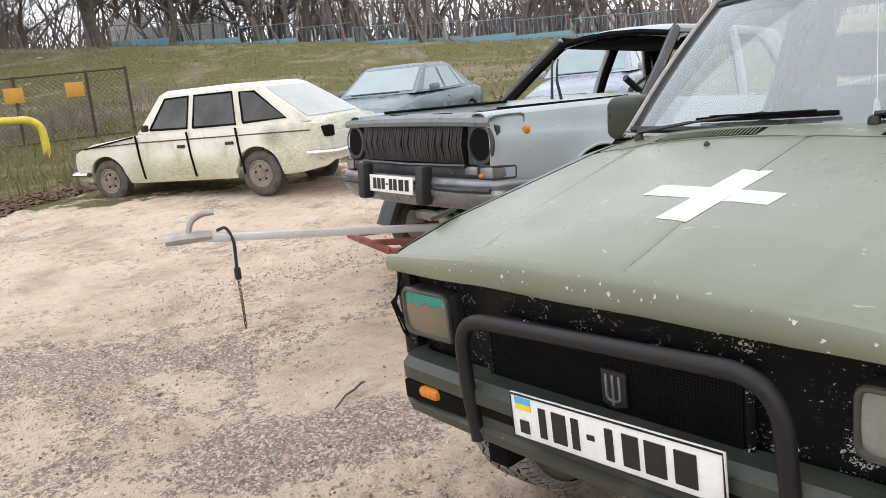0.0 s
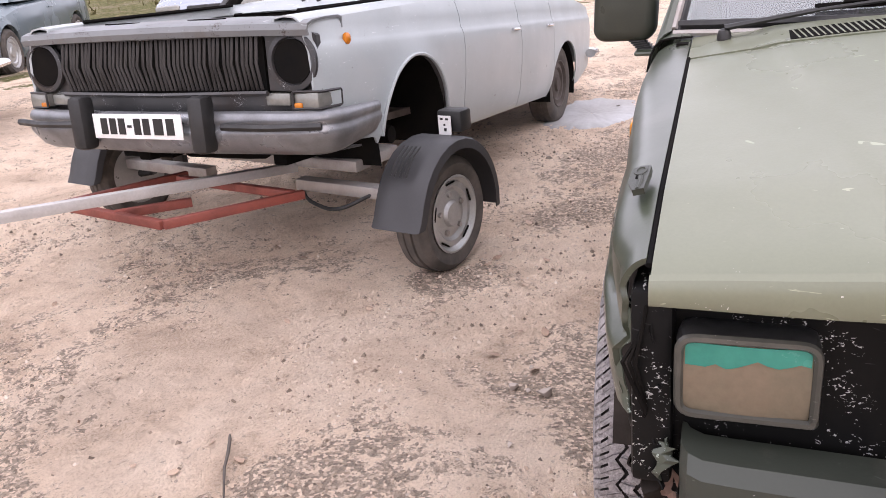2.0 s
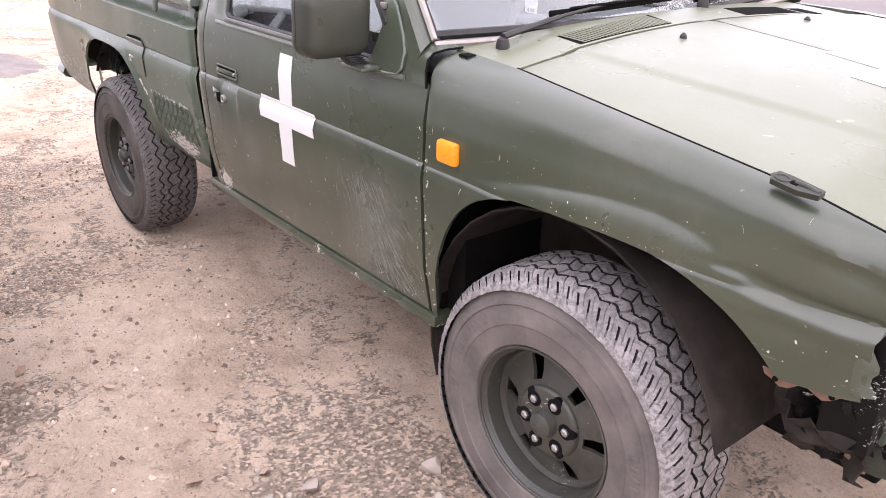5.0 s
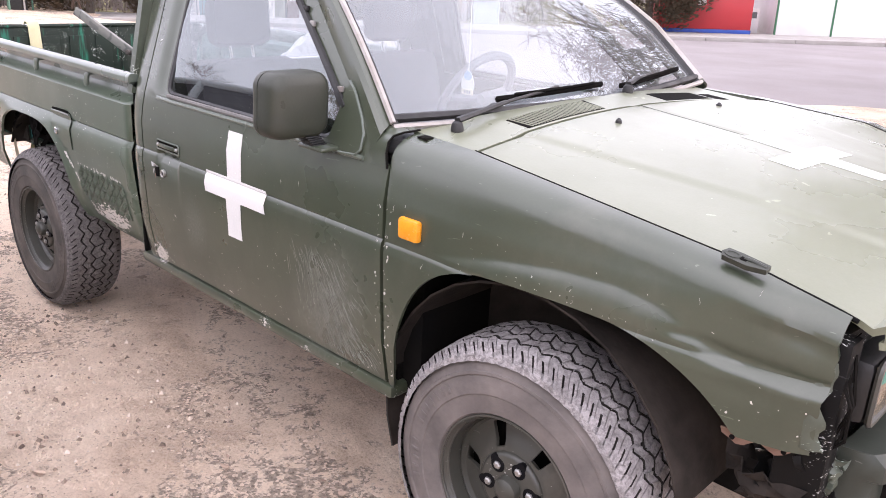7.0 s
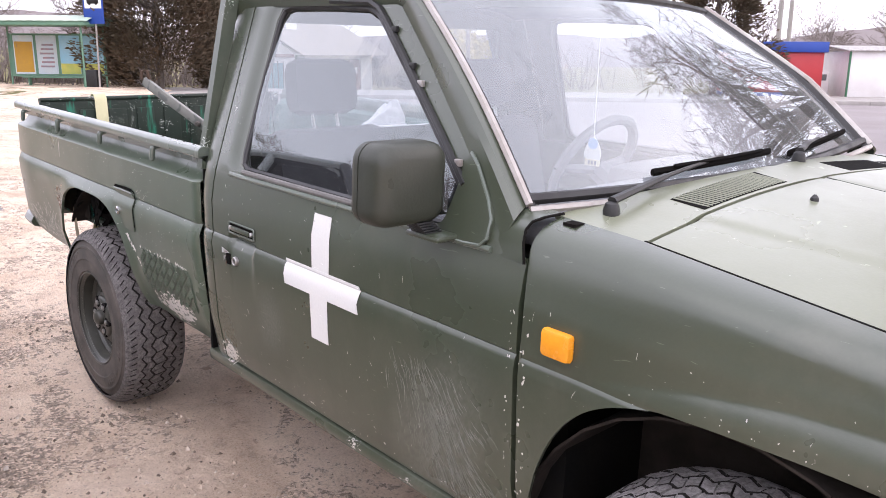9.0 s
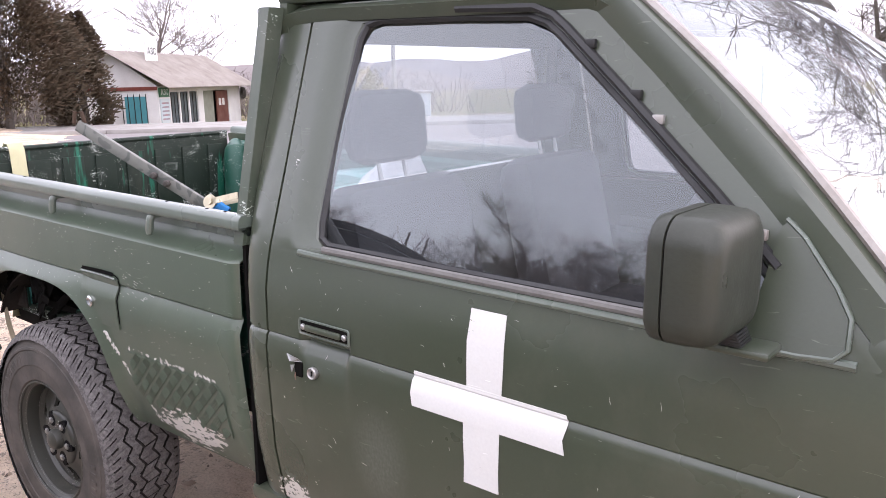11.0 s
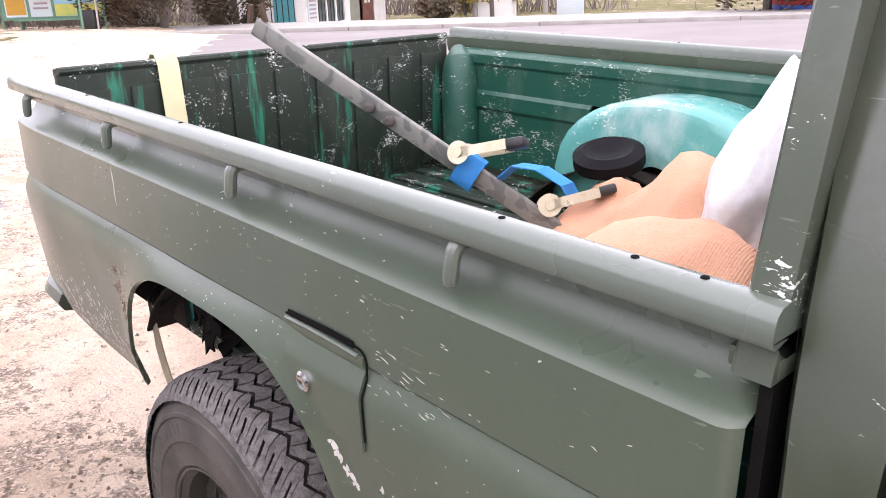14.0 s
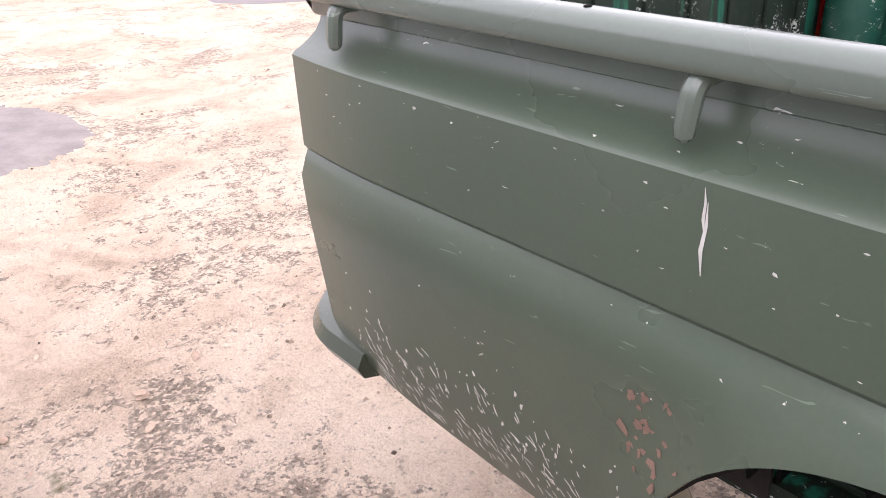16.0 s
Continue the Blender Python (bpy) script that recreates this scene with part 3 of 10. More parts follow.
def interp(x, xs, ys):
    return float(np.interp(x, xs, ys))


def lerp(a, b, t):
    return Vector(a).lerp(Vector(b), t)


def writing(name, text, size, m, material, parent, depth=0.002):
    cu = bpy.data.curves.new(name, "FONT")
    cu.body, cu.size, cu.extrude = text, size, depth
    cu.align_x, cu.align_y = "CENTER", "CENTER"
    cu.materials.append(material)
    ob = new(name, cu)
    ob.parent = parent
    ob.matrix_basis = m
    return ob


# ---- the ground ----
def bank(x, y):
    q = 0.5 * x + 0.87 * y
    z = interp(q, [6.0, 8.5, 10.5, 15, 24, 30, 44, 50, 60, 80, 200], [0, 0.16, 0.3, 0.32, 0.72, 0.95, 1.9, 3.2, 3.9, 4.4, 7.0])
    if q > 30:
        z *= 1 + (interp(x, [10, 14.5, 22.5, 30, 36, 42, 46], [1.66, 1.5, 1.34, 1.117, 0.93, 0.86, 0.74]) - 1) * min(1, (q - 30) / 20)
    n = 0.70 * x - 0.714 * y
    z -= interp(n, [29, 45, 200], [0, 0.7, 1.2])
    return z


def crumble(p):
    """Clods and scuffs, thick in some stretches and flat in others."""
    if not (-0.5 < p.x < 10.2 and 1.2 < p.y < 8.7):
        return 0.0
    k = min(1, max(0.12, 0.45 + 1.6 * noise.noise(p * 0.9 + Vector((2, 9, 0)))))
    return k * (0.016 * noise.noise(p * 12) + 0.018 * noise.noise(p * 24) * max(0, 0.6 + noise.noise(p * 5))) + 0.003 * noise.noise(p * 19)


def ground_height(x, y):
    n = 0.70 * x - 0.714 * y
    rough = interp(n, [9.2, 10.3], [1, 0.1])
    p = Vector((x, y, 0))
    z = bank(x, y) - 0.02
    z += rough * (0.02 * noise.noise(p * 0.8) + 0.014 * noise.noise(p * 2.9 + Vector((7, 3, 0))) + 0.008 * noise.noise(p * 7.0) + crumble(p))
    if q_far(x, y) > 11:
        z += 0.05 * noise.noise(p * 0.9) + 0.12 * noise.noise(p * 0.21)
    z -= interp(n, [9.9, 10.5], [0, 0.03])
    return z


def q_far(x, y):
    return 0.5 * x + 0.87 * y


def axis_lines(lo, hi, step, far):
    mid = [lo + step * i for i in range(int((hi - lo) / step) + 1)]
    out, d = [], step
    a, b = lo, mid[-1]
    left, right = [], []
    while b < far:
        d *= 1.13
        a, b = a - d, b + d
        left.append(a)
        right.append(b)
    return left[::-1] + mid + right


def build_ground():
    xs, ys = axis_lines(0.2, 9.5, 0.022, 700), axis_lines(1.9, 7.2, 0.022, 700)
    nx, ny = len(xs), len(ys)
    verts = [(x, y, ground_height(x, y)) for y in ys for x in xs]
    faces = [(j * nx + i, j * nx + i + 1, (j + 1) * nx + i + 1, (j + 1) * nx + i) for j in range(ny - 1) for i in range(nx - 1)]
    me = bpy.data.meshes.new("ground")
    me.from_pydata(verts, [], faces)
    att = me.attributes.new("grass", "FLOAT", "POINT")
    vals = []
    for x, y, z in verts:
        q, n = q_far(x, y), 0.70 * x - 0.714 * y
        g = interp(q, [9.8, 12.0, 16.5, 19], [0, 0.35 if x > 6 else 0.75, 0.45 if x > 6 else 0.9, 0.8])
        g = max(g, interp(n, [29.5, 32], [0, 0.7]))
        vals.append(g)
    att.data.foreach_set("value", vals)
    me.materials.append(M["earth"])
    me.polygons.foreach_set("use_smooth", [True] * len(faces))
    tagged(new("ground", me), "sandy trodden earth yard with grit and grassy bank", "ground", kind="structure")


build_ground()
ROADWAY = Matrix.Rotation(radians(44.4), 4, "Z")     # x along the road, y towards the yard


def road_sheet(name, y0, y1, z, material, label, lip=0.0):
    bm = bmesh.new()
    xs = [-400, -120, -60] + list(range(-40, 61, 2)) + [90, 160, 400]
    rows = []
    for i in range(13):
        y = y0 + (y1 - y0) * i / 12
        row = []
        for x in xs:
            w = 0.35 * noise.noise(Vector((x * 0.35, 3.1, 0))) if lip and i == 12 else 0
            p = ROADWAY @ Vector((x, y + w, 0))
            row.append((p.x, p.y, z - (0.05 if lip and i == 12 else 0)))
        rows.append(row)
    grid(bm, rows)
    return solo(name, bm, material, label, name, kind="structure")


road_sheet("road", -26.4, -10.45, -0.012, M["asphalt"], "pale worn asphalt road beside the yard", 1)
bm = bmesh.new()
for i in range(44):
    box(bm, (-44 + 3 * i, -26.62, -0.1), (-44 + 3 * i + 2.985, -26.4, 0.12), ROADWAY, 0.02)
solo("kerb", bm, M["kerb"], "concrete kerb along the road", "kerb", kind="structure")
road_sheet("pavement", -31.0, -26.6, 0.09, M["kerb"], "grey asphalt pavement behind the kerb")


# ---- the olive pickup: x back from the front axle, y towards the yard side ----
TRUCK = pose(2.055, 1.237, 0, 0, -1.6, 2.36)
IN_TRUCK = pose(2.0, 1.235, 0, 0, -1.6, 2.36)
pickup = thing("pickup_truck", TRUCK, "matt olive-green painted single-cab pickup with white crosses, standing on dirt", "pickup truck")
FLIP = Matrix.Diagonal((1, -1, 1, 1))
ARCHES = ((0.0, 0.42, 0.455), (2.96, 0.42, 0.415))

CAB_Z = [0.40, 0.43, 0.46, 0.60, 0.80, 0.862, 0.888, 0.8965, 0.901, 1.00, 1.06, 1.10, 1.135]
CAB_Y = [0.765, 0.785, 0.800, 0.824, 0.834, 0.8355, 0.8315, 0.8255, 0.8285, 0.828, 0.818, 0.808, 0.797]
BED_Z = [0.40, 0.50, 0.60, 0.80, 0.858, 0.886, 0.8955, 0.8985, 0.903, 1.00, 1.038, 1.0420, 1.0485, 1.056, 1.064, 1.076, 1.092, 1.112, 1.145]
BED_Y = [0.735, 0.790, 0.818, 0.836, 0.838, 0.8265, 0.8215, 0.8235, 0.827, 0.826, 0.8255, 0.8205, 0.806, 0.793, 0.782, 0.773, 0.767, 0.764, 0.762]


def flare(s, z):
    y = 0.0
    for sc, half, top in ((2.925, 0.44, 0.85),):
        u = ((abs(s - sc) / half) ** 3.0 + (max(0, z - 0.42) / (top - 0.42)) ** 2.3) ** 0.4
        d = (u - 1) * 0.46
        if -0.05 < d < 0.06 and z > 0.40:
            y += 0.014 * (1 - max(d, 0) / 0.06) ** 1.5 * max(0, min(1, (s + 0.50) / 0.14))
    return y


def cab_y(s, z):
    y = interp(z, CAB_Z, CAB_Y) if z <= 1.135 else 0.797 - 0.33 * (z - 1.135)
    if s < -0.15:
        y -= 0.08 * ((-0.15 - s) / 0.55) ** 2
    return y + flare(s, z)


def bed_y(s, z):
    return interp(z, BED_Z, BED_Y) + flare(s, z) - (0.02 * ((s - 3.75) / 0.25) ** 2 if s > 3.75 else 0.016 * ((1.935 - s) / 0.02) ** 2 if s < 1.935 else 0)


def side_sheet(ss, zlow, zhigh, levels, yfun, deep=0.012):
    """A body side between two heights, with its edges cut to them."""
    bm = bmesh.new()
    rows = []
    for lev in levels:
        row = []
        for s in ss:
            z = min(max(lev, zlow(s)), zhigh(s))
            row.append((s, yfun(s, z), z))
        rows.append(row)
    grid(bm, rows)
    bmesh.ops.remove_doubles(bm, verts=bm.verts[:], dist=0.0004)
    bmesh.ops.dissolve_degenerate(bm, edges=bm.edges[:], dist=0.0003)
    return thicken(bm, deep)


def steps(a, b, d):
    n = max(1, round((b - a) / d))
    return [a + (b - a) * i / n for i in range(n + 1)]


def mirrored(bm):
    bmesh.ops.transform(bm, matrix=FLIP, verts=bm.verts[:])
    return bm


def arch_low(s, base):
    for sc, behind, ahead, top in ((-0.045, 0.468, 0.572, 0.903), (2.925, 0.425, 0.425, 0.852)):
        half = behind if s > sc else ahead
        if abs(s - sc) < half:
            return max(base, 0.42 + (top - 0.42) * (1 - (abs(s - sc) / half) ** 3.4) ** 0.4545)
    return base


def bonnet_edge(s):
    return interp(s, [-0.74, -0.68, -0.48, 0.26, 0.5], [1.005, 1.03, 1.072, 1.161, 1.176])


def swage(s):
    """Height of the crease over the front arch, running on as a fold ahead of it."""
    return interp(s, [-0.70, -0.50, -0.455, -0.42, -0.352, -0.244, -0.10, 0.061, 0.18, 0.29], [0.884, 0.897, 0.908, 0.932, 0.960, 0.977, 0.973, 0.952, 0.926, 0.902])


def fender_y(s, z):
    """The wing's side: a bulge below the crease over the arch, a fold ahead of it, and knocks."""
    g = lambda a, b, w, h: math.exp(-((s - a) / w) ** 2 - ((z - b) / h) ** 2)
    y = cab_y(s, z)
    y -= interp(s, [-0.66, -0.5, -0.4, -0.3, -0.2, -0.1, 0.05, 0.2], [0.004, 0.012, 0.019, 0.025, 0.024, 0.019, 0.009, 0.0])
    y -= max(0, min(1, (z - 0.93) / 0.1)) * interp(s, [-0.6, -0.45, -0.3, -0.15, 0.1], [0.0, 0.008, 0.013, 0.010, 0.0])
    if s < 0.29:
        zc = swage(s)
        wide = interp(s, [-0.52, -0.45, -0.40, 0.1, 0.29], [0.020, 0.028, 0.062, 0.052, 0.02])
        out = interp(s, [-0.68, -0.62, -0.50, -0.42, -0.30, -0.1, 0.06, 0.18, 0.29], [0.004, 0.006, 0.008, 0.009, 0.011, 0.013, 0.012, 0.006, 0.0])
        t = max(0, min(1, (zc - z) / wide))
        y += out * (t * (2 - t) if s > -0.45 else t * t * (3 - 2 * t))
        if s < -0.43:
            y -= 0.007 * min(1, (-0.43 - s) / 0.05) * math.exp(-((z - zc - 0.010) / 0.014) ** 2)
        if s < -0.3:
            y -= 0.018 * ((-0.3 - s) / 0.38) ** 2 * max(0, min(1, (0.87 - z) / 0.12))
    # the shoved-in top corner, its rim, the gouge where crease and fold meet, and smaller dints
    if s < -0.40:
        u = min(1, (-0.40 - s) / 0.20)
        zc = swage(s)
        v = (bonnet_edge(s) - 0.045 - z) / 0.035
        v = max(0, min(1, v))
        w = max(0, min(1, (z - zc + 0.024) / 0.028))
        y -= 0.009 * u * u * (3 - 2 * u) * v * v * (3 - 2 * v) * (0.2 + 0.8 * w * w * (3 - 2 * w))
    y -= 0.012 * g(-0.63, 0.985, 0.05, 0.028)
    y -= 0.006 * g(-0.405, 0.922, 0.03, 0.009)
    y -= 0.007 * g(-0.255, 1.07, 0.045, 0.020)
    y -= 0.004 * g(-0.54, 0.85, 0.07, 0.025)
    y += 0.0015 * noise.noise(Vector((s * 7, z * 9, 1.3))) * interp(s, [-0.3, 0.0], [1, 0.3])
    return y


def fender_bm():
    """Front wing: side, arch and the rounded top up to the bonnet gap."""
    ss = steps(-0.68, 0.459, 0.0125)
    bm, rows = bmesh.new(), []
    roll = lambda s: interp(s, [-0.68, -0.2, 0.2, 0.40, 0.459], [0.050, 0.055, 0.056, 0.058, 0.060])
    lev = sorted(CAB_Z[:5] + [0.5, 0.55, 0.65, 0.7, 0.75, 0.775] + [0.806 + 0.0055 * i for i in range(34)] + [1.002, 1.014, 1.026, 1.038, 1.05, 1.06, 1.08])
    for f in lev:
        row = []
        for s in ss:
            top = bonnet_edge(s) - roll(s)
            lo = arch_low(s, 0.742 if s < -0.25 else 0.44 if s < 0.452 else 1.136)
            z = min(max(f, min(lo, top)), top)
            tear = max(0, 1 - (s + 0.68) / 0.05) * (0.010 * noise.noise(Vector((0, z * 31, 5))) + 0.010 * max(0, (0.93 - z) / 0.18))
            row.append((s + tear, fender_y(s, z) - 0.4 * abs(tear), z))
        rows.append(row)
    for k in range(1, 9):
        row = []
        for s in ss:
            top = bonnet_edge(s)
            ya = fender_y(s, top - roll(s))
            a, b, c = Vector((ya, top - roll(s))), Vector((ya - 0.012, top - 0.008)), Vector((0.703, top))
            t = k / 8
            p = a * (1 - t) ** 2 + b * 2 * t * (1 - t) + c * t * t
            row.append((s, p.x, p.y))
        rows.append(row)
    grid(bm, rows)
    bmesh.ops.remove_doubles(bm, verts=bm.verts[:], dist=0.0004)
    bmesh.ops.dissolve_degenerate(bm, edges=bm.edges[:], dist=0.0003)
    return thicken(bm, 0.010)


def bulge(s, y):
    """The raised middle of the bonnet, narrowing forwards, with a groove down its centre."""
    w = interp(s, [-0.7, 0.25], [0.36, 0.50])
    return 0.0055 * min(1, max(0, (w + 0.025 - abs(y)) / 0.025)) - 0.003 * math.exp(-((y + 0.055) / 0.012) ** 2)


def bonnet_bm():
    bm, rows = bmesh.new(), []
    ys = sorted(set([0.694 * i / 60 for i in range(-60, 61)] + [-0.04, -0.035, -0.045]))
    ss = [(-0.732, 0.0), (-0.746, 0.004), (-0.750, 0.012), (-0.751, 0.030), (-0.749, 0.046), (-0.744, 0.056), (-0.733, 0.0625), (-0.715, None), (-0.69, None)] + [(s, None) for s in steps(-0.66, 0.255, 0.035)]
    rows = []
    for s, lift in ss:
        row = []
        for y in ys:
            u = abs(y) / 0.694
            crown = 0.050 * (1 - u * u) + bulge(s, y)
            fore = -0.03 * (1 - u * u)
            x = s + fore * max(0, min(1, (0.2 - s) / 0.9))
            if lift is None:
                z = bonnet_edge(s) + crown - (0.004 if s > 0.24 else 0)
                z -= 0.010 * math.exp(-((s + 0.50) / 0.12) ** 2 - ((y - 0.30) / 0.12) ** 2)
            else:
                z = 0.978 + lift * 0.76 + crown * (0.25 + 0.75 * lift / 0.062) - 0.0015 * math.sin(y * 16)
            row.append((x, y, z))
        rows.append(row)
    grid(bm, rows)
    return thicken(bm, 0.014)


def bonnet_z(s, y):
    u = abs(y) / 0.694
    return bonnet_edge(s) + 0.050 * (1 - u * u) + bulge(s, y)


def skew_nose(bm):
    """The nose stands a little askew: its far side reaches further out."""
    for v in bm.verts:
        f = max(0, min(1, (0.45 - v.co.x) / 1.1))
        v.co.y -= 0.16 * f * (0.70 - v.co.y) / 1.40
    return bm


# wings, bonnet, cowl
part("front_wing", fender_bm(), M["olive"], pickup, "olive front wing with dents and scratches")
part("front_wing", skew_nose(mirrored(fender_bm())), M["olive"], pickup)
bonnet = part("bonnet", skew_nose(bonnet_bm()), M["olive_skylit"], pickup, "olive bonnet with a white cross, colour paled for sky light")
bm = bmesh.new()
rows = []
for i in range(9):
    row = []
    for j in range(29):
        y = -0.70 + 1.40 * j / 28
        u = abs(y) / 0.79
        s0 = 0.262
        s1 = 0.375 + 0.14 * u * u
        t = i / 8
        zc = bonnet_z(0.25, y) - 0.001 + 0.016 * t
        row.append((s0 + (s1 - s0) * t, y, zc))
    rows.append(row)
grid(bm, rows)
part("cowl_panel", thicken(bm, 0.01), M["olive_skylit"], pickup)


def cowl_z(s, y):
    u = abs(y) / 0.79
    t = (s - 0.262) / (0.113 + 0.14 * u * u)
    return bonnet_z(0.25, min(0.69, abs(y))) - 0.001 + 0.016 * t


for y0, y1 in ((0.10, 0.47), (-0.60, -0.26)):
    bm = bmesh.new()
    grid(bm, [[(x, y0 + (y1 - y0) * i / 10, cowl_z(x, y0 + (y1 - y0) * i / 10) + 0.0012) for i in range(11)] for x in (0.272, 0.30, 0.33, 0.355)])
    vent = part("cowl_vent", thicken(bm, 0.004), M["matt_black"], pickup, "black slotted cowl vent")
    if y0 > 0:
        for k in range(26):
            y = y0 + 0.008 + (y1 - y0 - 0.03) * k / 25
            bm = bmesh.new()
            tube(bm, [(0.274, y, cowl_z(0.274, y) + 0.001), (0.353, y + 0.016, cowl_z(0.353, y) + 0.001)], 0.0023, 4)
            part("vent_slat", bm, M["olive_skylit"], vent)
for s, y in ((0.160, 0.20), (0.170, -0.40)):
    b2 = bmesh.new()
    lathe(b2, [(0.010, 0), (0.009, 0.008), (0.003, 0.015)], 10, Matrix.Translation((s, y, bonnet_z(s, y) - 0.002)) @ pose(0, 0, 0, 90))
    part("washer_jet", b2, M["black"], pickup)
part("cowl_drain", boxed((0.40, 0.708, 1.155), (0.432, 0.738, 1.1715)), M["matt_black"], pickup)

# white cross on the bonnet, laid on its surface
def bonnet_strip(a, b, wide, n=8):
    bm, (ax, ay), (bx, by) = bmesh.new(), a, b
    d = Vector((bx - ax, by - ay)).normalized()
    w = Vector((-d.y, d.x)) * wide / 2
    rows = []
    for k in (-1, -0.5, 0, 0.5, 1):
        row = []
        for i in range(n + 1):
            px, py = ax + (bx - ax) * i / n + w.x * k, ay + (by - ay) * i / n + w.y * k
            f = 0.16 * max(0, min(1, (0.45 - px) / 1.1)) / 1.40
            pu = (py + f * 0.70) / (1 + f)
            fx = px + (-0.03 * (1 - (pu / 0.694) ** 2)) * max(0, min(1, (0.2 - px) / 0.9))
            row.append((fx, py, bonnet_z(px, pu) + 0.0016))
        rows.append(row)
    grid(bm, rows)
    return thicken(bm, 0.001)


part("painted_cross", bonnet_strip((-0.268, 0.095), (-0.285, -0.255), 0.082), M["white_paint"], bonnet, "white brushed cross")
part("painted_cross", bonnet_strip((-0.085, -0.10), (-0.465, -0.09), 0.086, 20), M["white_paint"], bonnet, "white brushed cross")

# black strip added to paint the shade in the gap between bonnet and wing
for k in (1, -1):
    bm = bmesh.new()
    tube(bm, [(s, k * 0.6985, bonnet_edge(s) - 0.0035) for s in steps(-0.69, 0.262, 0.05)], 0.0048, 6)
    part("gap_rubber", skew_nose(bm), M["matt_black"], pickup)

# dark olive bead along the bonnet's middle, painting in the groove's shade
for s0, s1 in ((-0.70, -0.478), (-0.095, 0.25)):
    bm = bmesh.new()
    tube(bm, [(s - 0.03 * max(0, min(1, (0.2 - s) / 0.9)), -0.055 - 0.01 * s, bonnet_z(s, -0.055) + 0.0002) for s in steps(s0, s1, 0.03)], 0.0016, 5)
    part("bonnet_crease", skew_nose(bm), M["olive"], bonnet)

# doors
def rounded_flat(pts):
    return [(p.x, p.y) for p in rounded([(s, z, 0) for s, z in pts], 0.006, 3)]


def door_y(s, z):
    u = min(1, max(0, (0.078 - abs(s - 1.609)) / 0.014))
    v = max(0, min(1, (0.932 - z) / 0.010)) * max(0, min(1, (z - 0.850) / 0.045))
    return cab_y(s, z) - 0.017 * u * v


def door_bm():
    edge = lambda s: 1.098
    lowz = lambda s: 0.455 + 0.05 * max(0, (0.62 - s) / 0.16) ** 2 * 0
    return side_sheet(steps(0.460, 1.52, 0.03) + steps(1.528, 1.692, 0.007) + steps(1.70, 1.795, 0.03), lowz, edge, sorted(CAB_Z + [0.52, 0.7, 0.872, 0.88, 0.91, 0.918, 0.924, 0.93, 0.936, 0.942]), door_y, 0.03)


